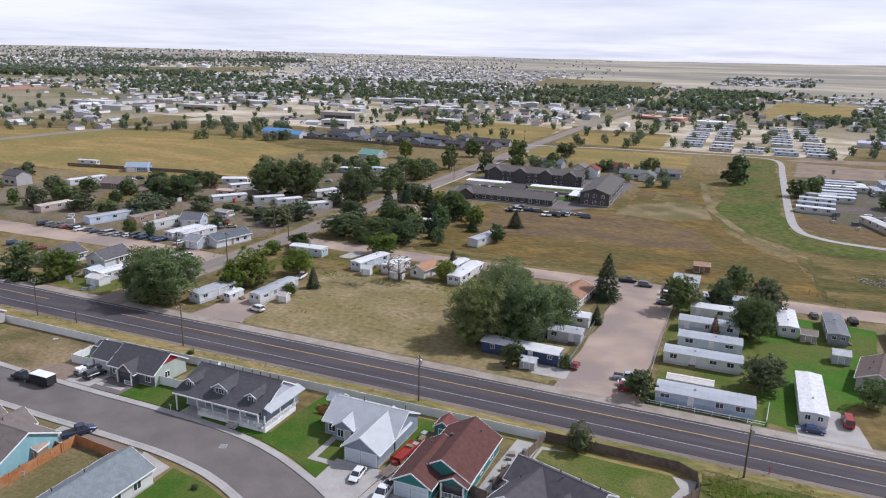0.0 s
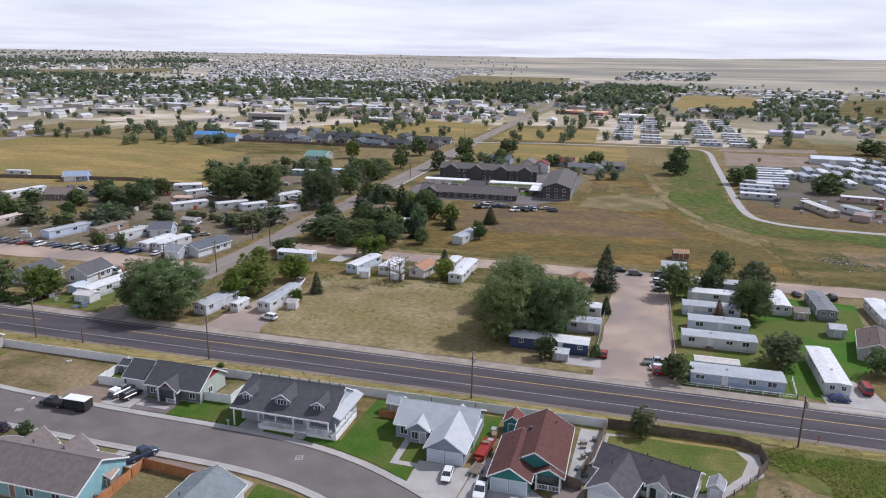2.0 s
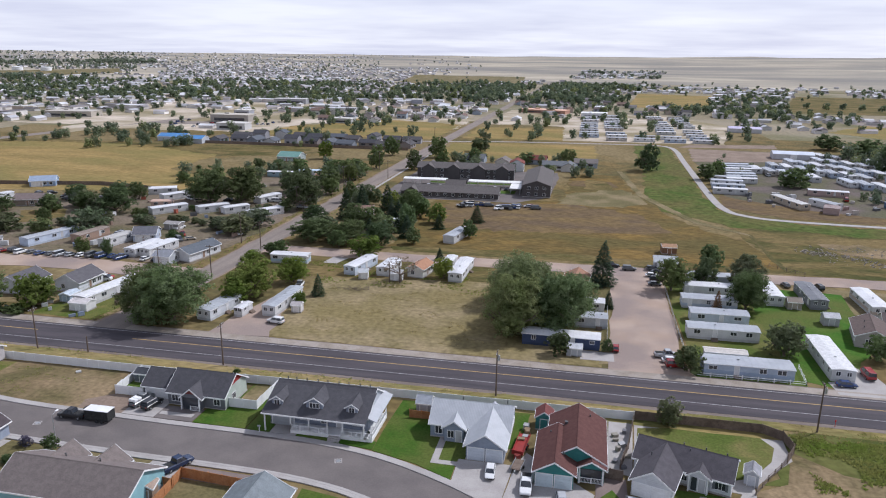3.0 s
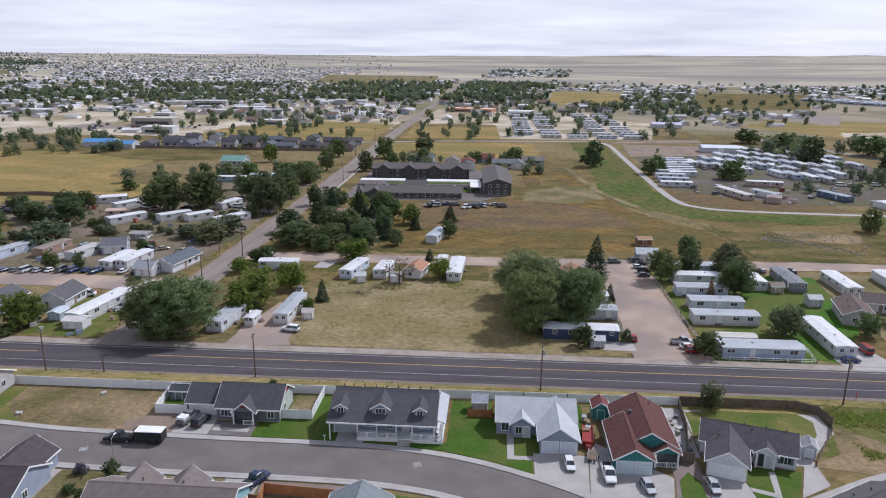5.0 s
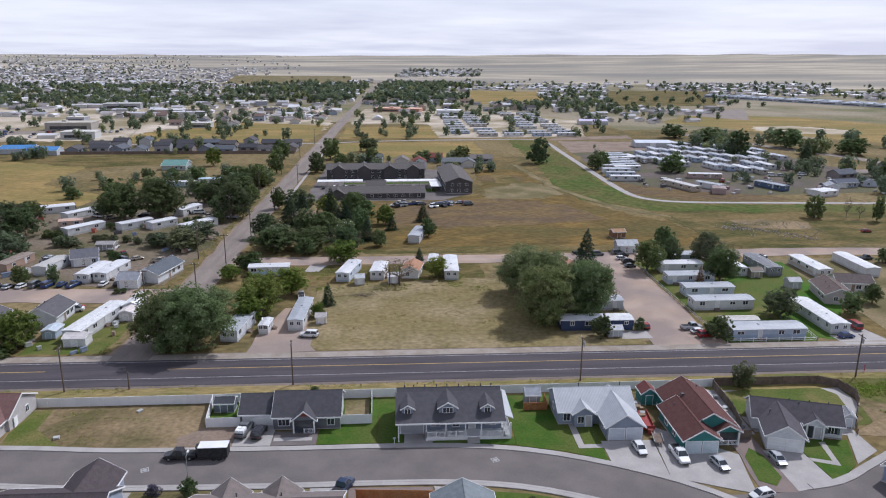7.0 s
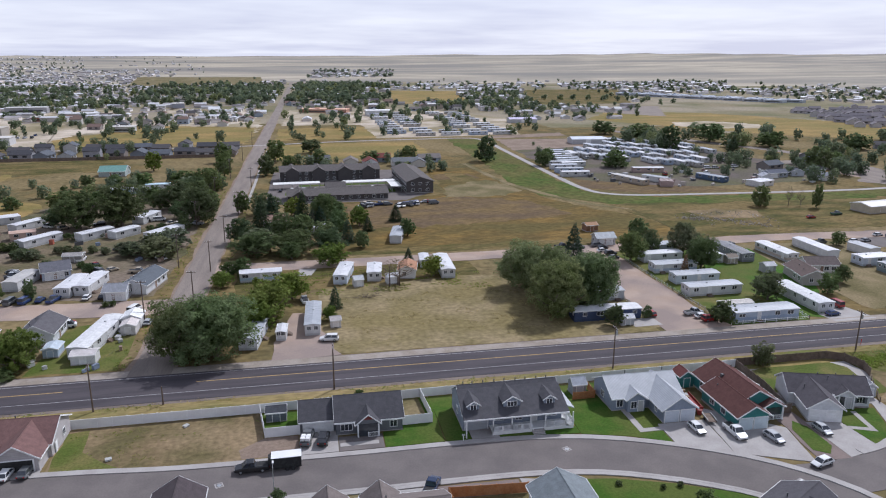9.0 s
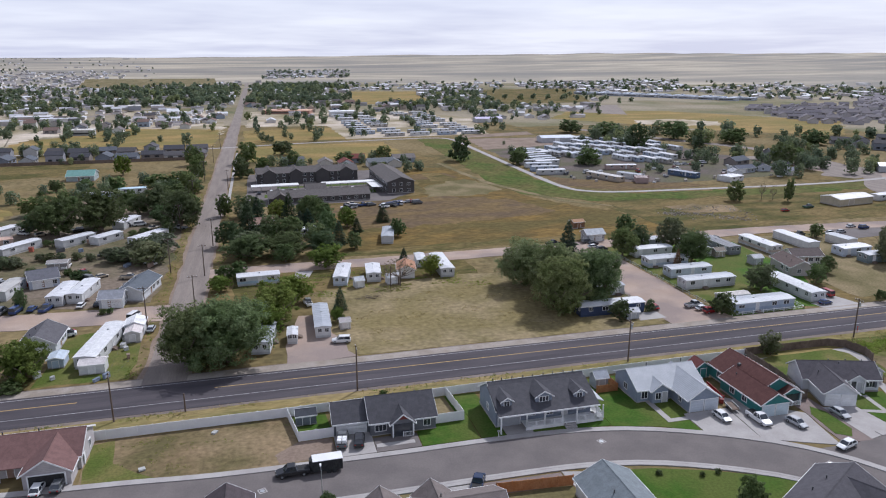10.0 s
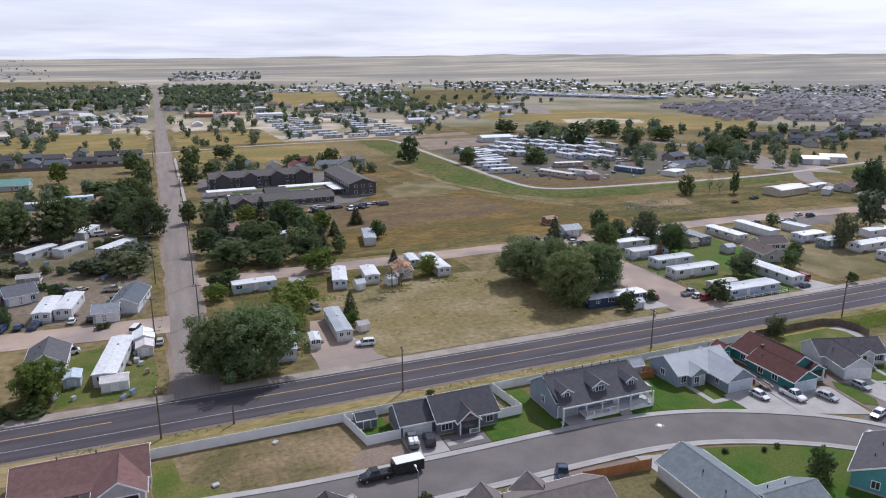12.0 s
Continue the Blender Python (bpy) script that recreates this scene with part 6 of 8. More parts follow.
def make_tree(key, name, leaves, size, n, low, wide, seed, trunk=0.035):
    rnd = random.Random(seed)
    t = thing(name, 0, -400 - 20 * len(TREES), 0, "tree", "tree")
    part("trunk", limb_shape(rnd, max(0.12, low + 0.05), 0.5, 6, trunk), M_bark, t)
    cs, rr = crown_lobes(rnd, n, low, wide)
    part("crown", leaf_mesh("crown", cs, rr, leaves, size, 0.92, seed), M_leaf, t)
    TREES[key] = t


def make_spruce(key, name, leaves, size, seed, thin=1.0, colour_bark=M_bark):
    rnd, r = random.Random(seed), np.random.RandomState(seed)
    t = thing(name, 0, -400 - 20 * len(TREES), 0, "tree", "tree")
    part("trunk", Build().cyl((0, 0, -0.02), (0, 0, 0.97), 0.028, 0.004, 6), M_bark, t)
    z = 0.05 + 0.93 * (1 - np.sqrt(r.rand(leaves)))
    a = r.rand(leaves) * 2 * np.pi
    tier = 0.8 + 0.2 * np.cos(z * 60) + 0.14 * np.cos(a * 5 + z * 31)
    rad = 0.5 * (1.02 - z) ** 0.85 * tier * (1 - 0.5 * r.rand(leaves) ** 2.5)
    p = np.stack([np.cos(a) * rad, np.sin(a) * rad, z - rad * 0.12], 1)
    out = np.stack([np.cos(a), np.sin(a), np.full(leaves, -0.25)], 1)
    side = np.stack([-np.sin(a), np.cos(a), r.normal(size=leaves) * 0.3], 1)
    s = (size * (0.6 + 0.8 * r.rand(leaves)))[:, None]
    v = np.stack([p - out * s * 1.2, p - side * s * 0.5 + np.array([0, 0, 0.004]), p + out * s * 1.2, p + side * s * 0.5], 1).reshape(-1, 3)
    part("crown", quad_mesh("crown", v), M_leaf, t)
    TREES[key] = t


for i in range(3):
    make_tree(("big", i), "cottonwood_tree", 27000, 0.0125, 64, 0.06, 1.0, 11 + i)
    make_tree(("mid", i), "tree", 9000, 0.0195, 46, 0.06, 1.0, 31 + i)
    make_tree(("bush", i), "shrub", 4500, 0.028, 34, 0.02, 1.0, 51 + i, 0.02)
    make_tree(("far", i), "tree", 2400, 0.04, 34, 0.04, 1.0, 71 + i)
    make_spruce(("spruce", i), "spruce_tree", 3600, 0.03, 91 + i)
rb = random.Random(7)
tb = thing("bare_tree", 0, -800, 0, "tree", "tree")
bb = limb_shape(rb, 0.3, 0.6, 8, 0.03)
part("trunk", bb, M_bark, tb)
cs, rr = crown_lobes(rb, 16, 0.3, 1.0)
part("crown", leaf_mesh("crown", cs, rr, 500, 0.02, 0.9, 3), M_leaf, tb)
TREES[("bare", 0)] = TREES[("bare", 1)] = TREES[("bare", 2)] = tb

LOOK = {"big": ("big", (0.220, 0.266, 0.128), "tall green cottonwood with a broad crown"),
        "dark": ("big", (0.150, 0.190, 0.100), "dense dark green tree with a rounded crown"),
        "mid": ("mid", (0.194, 0.244, 0.115), "medium green leafy tree"),
        "bright": ("mid", (0.230, 0.286, 0.078), "bright yellow-green leafy tree"),
        "olive": ("mid", (0.206, 0.230, 0.146), "grey-green leafy tree with an open crown"),
        "bush": ("bush", (0.144, 0.188, 0.088), "dense rounded dark green shrub"),
        "spruce": ("spruce", (0.096, 0.132, 0.086), "pointed dark green spruce"),
        "dead": ("spruce", (0.288, 0.186, 0.110), "dead brown spruce beside a trailer"),
        "bare": ("bare", (0.203, 0.169, 0.119), "nearly leafless tree with thin branches"),
        "lilac": ("bush", (0.17, 0.14, 0.24), "rounded purple-flowering shrub beside a driveway"),
        "far": ("far", (0.192, 0.242, 0.127), "leafy green tree in the distance")}
tree_no = [0]


def tree(kind, x, y, h, w):
    key, col, label = LOOK[kind]
    tree_no[0] += 1
    k = tree_no[0]
    rnd = random.Random(k * 17)
    away = math.hypot(x + 70, y)
    if away > 330 and key == "big" or away > 215 and key in ("mid", "bush"):
        key = "far"
    elif away > 190 and key == "big":
        key = "mid"
    src = TREES[(key, k % 3)]
    wide = w * (1.08 if key in ("spruce",) else 1.2)
    t = copy_thing(src, pose(x, y, ground_z(x, y), 0, 0, rnd.uniform(0, 360)) @ Matrix.Diagonal((wide, wide, h, 1)))
    t.name = src.name.split(".")[0]
    tagged(t, label, "shrub" if kind == "bush" else "tree", kind + " trees")
    v = rnd.uniform(0.86, 1.16)
    for c in t.children:
        if c.name.startswith("crown"):
            c.color = (col[0] * v * rnd.uniform(0.93, 1.1), col[1] * v, col[2] * v * rnd.uniform(0.9, 1.1), 1)


def grove(kind, rows):
    for x, y, h, w in rows:
        tree(kind, x, y, h, w)


grove("big", [(-50.3, 140.1, 15.0, 13), (-47.5, 151.5, 15.6, 13.5), (-39.7, 144.7, 15.7, 12.5), (-50.9, 163.6, 13.5, 14.5), (-36.5, 156, 11.7, 10), (-129.6, 129.6, 15.0, 16.5), (-137.0, 131.0, 13.5, 12.5)])
grove("spruce", [(-29.6, 183.6, 13.4, 8.2), (-28.2, 164.2, 4.9, 3.2), (-103.5, 156.0, 6.2, 4.0), (-79.1, 196.3, 4.2, 3.4), (-126.3, 244.1, 13, 8), (-122.8, 253.2, 12.5, 8), (-111.5, 250, 14, 8.5), (159, 397.3, 13.9, 10)])
grove("dead", [(-1.4, 166.9, 6.3, 3.1)])
grove("mid", [(-11.0, 182.8, 9.8, 9.0), (2.6, 206.5, 8.5, 7.2), (27.8, 143.6, 6.6, 5.4), (38.6, 151.5, 5.4, 4.6), (-98.7, 232, 10.2, 6.5), (-168.9, 133.5, 7.3, 8), (-179.3, 128.4, 9.9, 9), (-190.3, 176, 5.9, 5.1)])
grove("mid", [(-181.3, 176.1, 6.1, 3.3), (-243.5, 226.3, 8, 6.9), (-252.3, 204.9, 6.5, 8.7), (-221.2, 194.6, 6, 8), (81.2, 252.4, 9.7, 7.2), (102.4, 245.1, 10.8, 4.6), (67.1, 188.1, 5.1, 5.1), (-115, 203.6, 6, 6.7), (-135.8, 275.9, 9.6, 6.4)])
grove("mid", [(-170.1, 290, 7.5, 8.5), (-158.4, 217, 5.1, 6.6), (-157.9, 307.1, 8.9, 12), (-152.3, 324.3, 11, 9)])
grove("mid", [(65.0, 366, 10.6, 13.9), (137.6, 489, 12.3, 24), (184.1, 466.9, 14, 22), (182.7, 435.5, 11.3, 13.5), (210.3, 432.4, 11.3, 20), (168.4, 331.4, 15, 13.7), (186.1, 338.7, 10.7, 9.3), (263, 412, 11.1, 18.9), (24.8, 377, 8.8, 10), (32.5, 391, 9, 9), (-157.1, 419.1, 12.1, 10.6)])
grove("mid", [(-128, 416.9, 13.5, 12), (-102.3, 402.9, 9.8, 8.3), (-72.5, 406.6, 7.1, 11.6), (-48, 413.4, 9.1, 9.3), (-157.4, 346.6, 8.9, 14), (-151.8, 367.1, 13.9, 9.6), (-169.5, 351.4, 6.4, 12.9), (-119.1, 390, 8, 8)])
grove("dark", [(-0.9, 189.2, 8.8, 6.6), (6.2, 171, 11.0, 9.4)])
grove("olive", [(9.4, 187.5, 10.8, 9.2), (8.8, 142.2, 8.0, 8.6), (-18.8, 103.7, 5.6, 4.2), (-207.3, 201.7, 9.3, 12.7), (-155.2, 211.7, 7.2, 11.9), (-153.8, 223.6, 7.2, 10.3), (-235.7, 195.5, 7.3, 10.3), (64.5, 155.5, 12.5, 8), (98.8, 172.5, 14.4, 11), (-126.3, 217.1, 8, 10.4), (-165.4, 216.7, 5, 9)])
grove("bush", [(-12.9, 128.4, 5.9, 6.0), (-39.2, 131.4, 5.6, 5.2), (-28.8, 135.4, 3.4, 2.6), (-128.8, 188.4, 5.6, 6.0), (-114.8, 72.0, 3.0, 2.6), (-58.6, 57.6, 5.6, 4.0), (-132.6, 190.4, 4.1, 5.3), (-101.3, 106.4, 0.9, 1.6), (-169.5, 124.9, 2.4, 5), (-175.6, 124.4, 2.6, 6), (-181.7, 124.7, 2.6, 6)])
grove("bright", [(-105.2, 147.2, 4.0, 3.6), (-119.7, 151.3, 11, 11.5), (-114.4, 165, 7.6, 8.5), (-121.2, 145.2, 7.5, 7.6), (-102.6, 195.3, 7.2, 9.5), (-74.3, 178.5, 6.3, 6.0), (-90.6, 245.8, 7.8, 7.2), (-168.3, 129.7, 9.6, 8.2), (-133.3, 178.6, 4.5, 6.0), (-114.7, 267.1, 7.5, 9), (-191.6, 392.5, 11.1, 8.4)])
grove("bare", [(-85.4, 172.2, 8.2, 8.6), (94, 251.8, 9, 3.6), (98.4, 250, 7.2, 3.1)])
grove("dark", [(-125.7, 209.2, 8.0, 14), (-114.4, 209.9, 8.2, 14), (-102.9, 209.5, 8.6, 10.5), (-102.6, 253.5, 11.5, 11), (-150.2, 257.7, 15.5, 14), (-192.1, 257.9, 16.8, 16.5), (-177.9, 260.9, 16.4, 16.5), (-159.7, 313, 10, 12), (-218.1, 231.4, 11.8, 14.4), (-2.8, 400.1, 16.8, 12)])
grove("dark", [(147.8, 212.4, 19, 13), (-126.8, 271.7, 9.6, 11.8), (130.5, 427, 18.1, 14.9), (127.2, 528.2, 11, 20), (-106.1, 451.7, 9.2, 13.2), (-130.3, 368.5, 12.2, 9.3), (-162.1, 287.8, 12.9, 14), (-154.1, 249.7, 6.7, 5.7), (-132, 227, 9, 9), (-117.7, 230, 10, 10)])


def brush(kind, rows):
    """A low thicket: several shrubs side by side."""
    rnd = random.Random(88)
    for x, y, h, w in rows:
        k = max(2, round(w / (h * 1.1)))
        for i in range(k):
            f = rnd.uniform(0.75, 1.1)
            tree(kind, x + w * ((i + 0.5) / k - 0.5), y + rnd.uniform(-1.6, 1.6), h * f, h * f * 1.25)


# hedges and brush of the western park
brush("olive", [(-160, 218, 3.6, 9), (-168, 222, 3.2, 8), (-176, 221, 3.4, 9), (-186, 224, 3.0, 9), (-196, 218, 3.6, 8), (-160, 228, 4.4, 8), (-212, 214, 4, 9), (-222, 208, 4, 8), (-226, 232, 6, 10), (-238, 240, 7, 10)])
brush("bush", [(-164, 250, 3, 7), (-172, 247, 2.6, 7), (-183, 245, 2.6, 7), (-190, 243, 2.8, 7), (-200, 222, 3, 6), (-206, 230, 3, 6), (-186, 205, 2.4, 4), (-176, 204, 2, 4), (-158, 182, 2.6, 4), (-160, 168, 1.8, 3), (-172, 200, 3, 4)])
grove("dark", [(-232, 232, 8, 9), (-245, 228, 7, 8), (-262, 222, 7, 9), (-250, 250, 7, 9), (-226, 258, 8, 9), (-238, 262, 7, 8), (-200, 262, 8, 9), (-181, 268, 9, 10), (-158, 270, 8, 9), (-152, 330, 9, 9)])
grove("mid", [(-150, 290, 8, 8), (-152, 268, 7, 7), (-162, 296, 7, 8), (-196, 300, 7, 8), (-210, 296, 8, 9), (-230, 300, 6, 7), (-176, 308, 7, 8), (-186, 340, 8, 9), (-200, 345, 7, 8), (-214, 350, 6, 7), (-105, 222, 8, 8), (-112, 232, 9, 8), (-92, 214, 6, 5), (-104, 260, 9, 8)])


# a tree scatter for the town behind
FAR_SPOTS = []      # small far trees, joined later


def scatter(seed, n, x0, x1, y0, y1, kinds=("far",), hmin=6, hmax=12):
    rnd = random.Random(seed)
    for i in range(n):
        h = rnd.uniform(hmin, hmax)
        if kinds == ("far",):
            FAR_SPOTS.append((rnd.uniform(x0, x1), rnd.uniform(y0, y1), h, h * rnd.uniform(0.8, 1.15)))
            continue
        tree(rnd.choice(kinds), rnd.uniform(x0, x1), rnd.uniform(y0, y1), h, h * rnd.uniform(0.7, 1.05))


scatter(1, 22, -240, -150, 285, 360, ("far",), 5, 9)
scatter(2, 14, -320, -215, 470, 500, ("far",), 4, 9)
scatter(3, 14, -360, -300, 395, 440, ("far",), 4, 9)
scatter(4, 20, 110, 250, 420, 510, ("far",), 7, 13)
scatter(9, 22, 215, 330, 350, 445, ("far",), 5, 11)
scatter(10, 12, 165, 235, 300, 380, ("far",), 5, 10)
scatter(11, 12, 235, 330, 290, 345, ("far",), 4, 8)
scatter(12, 16, -330, -160, 505, 600, ("far",), 5, 10)
scatter(13, 14, -130, -62, 500, 660, ("far",), 5, 10)
scatter(14, 16, -600, -440, 300, 520, ("far",), 4, 8)
scatter(5, 14, 160, 230, 205, 235, ("mid", "olive"), 7, 12)
scatter(6, 8, 30, 160, 340, 470, ("far",), 4, 8)
scatter(7, 24, -60, 110, 530, 800, ("far",), 5, 11)
scatter(8, 10, -330, -220, 180, 250, ("mid", "olive"), 5, 9)
grove("bush", [(32.2, 126.2, 3.4, 3.2), (-66.2, 68.5, 0.9, 1.0), (-60.2, 66.5, 0.8, 0.9), (-57.5, 66.5, 0.9, 1.0), (-119.0, 67.6, 1.6, 2.0), (-116.6, 66.4, 1.5, 1.8)])
scatter(16, 20, -298, -156, 438, 492, ("far",), 3, 6)
scatter(17, 16, -128, -35, 366, 420, ("far",), 4, 8)
scatter(18, 14, -128, -70, 218, 262, ("mid", "olive", "spruce"), 5, 9)
scatter(19, 26, -410, -325, 446, 502, ("far",), 5, 10)
scatter(20, 14, -470, -380, 410, 440, ("far",), 4, 8)
scatter(21, 30, 130, 225, 298, 372, ("far",), 5, 11)
scatter(22, 60, -330, -152, 590, 760, ("far",), 4, 9)
scatter(23, 50, -128, 60, 620, 960, ("far",), 5, 10)
scatter(24, 40, -620, -300, 600, 860, ("far",), 4, 10)
scatter(25, 12, 25, 160, 320, 500, ("far",), 3, 7)
scatter(26, 30, 250, 420, 380, 470, ("far",), 5, 10)
grove("lilac", [(-120.1, 72.5, 1.7, 2.0)])
gone = [o for t in set(TREES.values()) for o in (*t.children_recursive, t)]
for o in gone:
    bpy.data.objects.remove(o)


# ---------------------------------------------------------------- vehicles
def ring(x, hw, z0, z1, c=0.12):
    c = min(c, (z1 - z0) * 0.45, hw * 0.4)
    return [(x, -hw, z0 + c), (x, -hw + c, z0), (x, hw - c, z0), (x, hw, z0 + c), (x, hw, z1 - c), (x, hw - c, z1), (x, -hw + c, z1), (x, -hw, z1 - c)]


def slab(x0, x1, hw, z0, x2, x3, hw1, z1):
    """A tapered box: a lower rectangle joined to an upper one."""
    return [[(x0, -hw, z0), (x1, -hw, z0), (x1, hw, z0), (x0, hw, z0)], [(x2, -hw1, z1), (x3, -hw1, z1), (x3, hw1, z1), (x2, hw1, z1)]]


VEH = {"car": (4.4, 0.84, 0.88, (-1.9, 1.2), (-1.3, 0.42), 1.4, "hatch"), "suv": (4.8, 0.95, 1.08, (-2.3, 1.2), (-2.05, 0.5), 1.78, "suv"),
       "pickup": (5.8, 0.98, 1.12, (-0.6, 1.6), (-0.35, 0.85), 1.88, "bed"), "van": (5.2, 0.98, 1.15, (-2.5, 2.05), (-2.4, 1.15), 2.05, "van")}
VEHICLES = {}


def make_vehicle(kind, full):
    L, hw, deck, (g0, g1), (r0, r1), top, style = VEH[kind]
    a = L / 2
    v = thing({"car": "car", "suv": "suv", "pickup": "pickup_truck", "van": "van"}[kind], 0, -900 - 8 * len(VEHICLES), 0, "vehicle", "car")
    nose = deck - 0.16 if kind != "van" else deck
    body = Build().loft([ring(-a, hw * 0.86, 0.42, deck - 0.14), ring(-a + 0.15, hw * 0.97, 0.3, deck - 0.02), ring(-a + 0.9, hw, 0.26, deck), ring(g1 - 0.1, hw, 0.26, deck),
                         ring(g1 + 0.15, hw, 0.26, deck - 0.03), ring(a - 0.5, hw * 0.97, 0.28, nose), ring(a - 0.1, hw * 0.88, 0.34, nose - 0.1), ring(a, hw * 0.76, 0.42, nose - 0.22)])
    bo = part("body", body, M_paint, v)
    part("window_glass", Build().loft(slab(g0, g1, hw * 0.93, deck - 0.02, r0, r1, hw * 0.76, top - 0.05)), M_glass, v)
    part("roof", Build().loft(slab(r0 - 0.06, r1 + 0.06, hw * 0.79, top - 0.07, r0 + 0.08, r1 - 0.08, hw * 0.7, top)), M_paint, v)
    if style == "bed":
        part("bed_floor", Build().box(-a + 0.2, g0 - 0.15, -hw * 0.8, hw * 0.8, deck - 0.02, deck + 0.012), M_rubber, v)
    for sx in (-1, 1):
        for sy in (-1, 1):
            x, y, r = sx * L * 0.31 + 0.06, sy * (hw - 0.09), 0.34
            w = part("wheel", Build().cyl((x, y - 0.11, r), (x, y + 0.11, r), r, r, 12), M_rubber, v)
            if full:
                part("rim", Build().cyl((x, y + sy * 0.1, r), (x, y + sy * 0.125, r), r * 0.6, r * 0.52, 10), M_metal, w)
    if full:
        for sy in (-1, 1):
            part("headlight", Build().box(a - 0.16, a - 0.02, sy * hw * 0.55 - 0.16, sy * hw * 0.55 + 0.16, nose - 0.3, nose - 0.16), M_lamp_clear, v)
            part("tail_light", Build().box(-a - 0.01, -a + 0.12, sy * hw * 0.66 - 0.12, sy * hw * 0.66 + 0.12, deck - 0.34, deck - 0.14), M_lamp_red, v)
            for lo, up in ((g1 - 0.06, r1), (g0 + 0.06, r0), ((g0 + g1) / 2, (r0 + r1) / 2)):
                part("pillar", Build().cyl((lo, sy * hw * 0.93, deck), (up, sy * hw * 0.78, top - 0.05), 0.05, 0.05, 5), M_paint, bo)
        for p, q in ((a - 0.06, a + 0.05), (-a - 0.05, -a + 0.06)):
            part("bumper", Build().box(p, q, -hw * 0.74, hw * 0.74, 0.37, 0.53), M_rubber, v)
    VEHICLES[(kind, full)] = v


for k in VEH:
    make_vehicle(k, True)
    make_vehicle(k, False)
PAINT = {"white": (0.72, 0.72, 0.72), "silver": (0.42, 0.43, 0.45), "black": (0.018, 0.018, 0.02), "grey": (0.12, 0.125, 0.13), "red": (0.28, 0.02, 0.02), "blue": (0.02, 0.045, 0.14), "tan": (0.4, 0.34, 0.26), "green": (0.05, 0.1, 0.07), "navy": (0.02, 0.035, 0.08)}
KIND = {"car": "parked sedan", "suv": "parked sport utility car", "pickup": "parked pickup truck", "van": "parked van"}


def vehicle(kind, x, y, rot, colour, full=False, where="beside mobile homes"):
    src = VEHICLES[(kind, full)]
    v = copy_thing(src, pose(x, y, ground_z(x, y) + (0.1 if full else 0.07), 0, 0, rot) @ Matrix.Diagonal((0.88, 0.88, 0.9, 1)))
    v.name = src.name.split(".")[0]
    tagged(v, f"{colour} {KIND[kind]} {where}", "pickup truck" if kind == "pickup" else kind, "parked vehicles")
    for o in v.children_recursive:
        if o.name.split(".")[0] in ("body", "roof", "pillar"):
            o.color = (*PAINT[colour], 1)
    return v


vehicle("pickup", -119.0, 82.0, 181, "black", True, "at the kerb with a trailer")
vehicle("suv", -108.2, 88.6, 80, "black", True, "on a concrete driveway")
vehicle("pickup", -110.8, 89.4, 80, "grey", True, "on a driveway by the lot")
vehicle("car", -46.8, 80.9, -86, "white", True, "on a concrete driveway")
vehicle("pickup", -41.2, 78.6, -88, "white", True, "before a double garage")
vehicle("car", -35.9, 75.9, -80, "silver", True, "before a double garage")
vehicle("car", -26.3, 76.8, -88, "silver", True, "before a pale garage")
vehicle("car", -33.3, 67.8, 195, "white", True, "at the kerb on the bend")
vehicle("pickup", -93.3, 72.2, 64, "navy", True, "on a reddish driveway")
vehicle("car", -152.0, 87.2, 85, "grey", True, "before an open garage")
vehicle("car", -154.6, 86.9, 85, "white", True, "before an open garage")
vehicle("car", 16.9, 128.1, 5, "blue", True, "before a white mobile home")
vehicle("van", 22.8, 134.4, 92, "red", True, "on a concrete driveway")
vehicle("car", -27, 136.7, 88, "red", True, "on a concrete slab")
vehicle("pickup", -16.4, 135.4, 8, "silver", True, "on the gravel drive")
vehicle("car", -15.7, 132.7, 8, "white", True, "on the gravel drive")
vehicle("suv", -15.0, 130.2, 8, "red", True, "on the gravel drive")
vehicle("suv", -105.8, 134.4, 172, "white", True, "on the gravel drive")
vehicle("suv", -21.5, 199.8, 5, "grey", False, "on the gravel street")
vehicle("pickup", -26.8, 201.8, 10, "black", False, "on the gravel street")
vehicle("car", -15.2, 194.7, 10, "white", False, "on the gravel drive")
vehicle("suv", -14.2, 190.6, 8, "black", False, "on the gravel drive")
vehicle("car", -13.6, 198.2, 8, "black", False, "on the gravel drive")
vehicle("suv", -14.4, 201.2, 12, "grey", False, "on the gravel drive")
vehicle("car", -15, 186.3, 8, "grey", False, "on the gravel drive")
vehicle("pickup", -111.2, 161.8, 100, "white", False, "beside a mobile home")
vehicle("van", -152.8, 162.1, 70, "white", False)
vehicle("car", -167.1, 174.4, 85, "white", False)
vehicle("car", -163.2, 174.2, 85, "black", False)
vehicle("car", -147.7, 152.7, 85, "silver", False)
vehicle("car", -166.3, 155.4, 20, "red", False)
vehicle("van", -166, 153.4, 12, "white", False)
vehicle("car", 21.2, 194.3, 100, "grey", False)
vehicle("suv", 29.8, 193.9, 100, "black", False)
vehicle("pickup", 62.9, 191.8, 10, "grey", False)
vehicle("car", 75.6, 191.2, 5, "white", False)
vehicle("car", 80.3, 191.2, 5, "silver", False)
vehicle("pickup", 100.8, 231.1, 5, "green", False, "in the meadow")
vehicle("car", 90.5, 197.5, 5, "white", False, "on a grey gravel yard")
vehicle("suv", 93.5, 194.6, 5, "blue", False, "on a grey gravel yard")
vehicle("car", 86.5, 227.5, 0, "red", False, "in the meadow")
rv = random.Random(12)
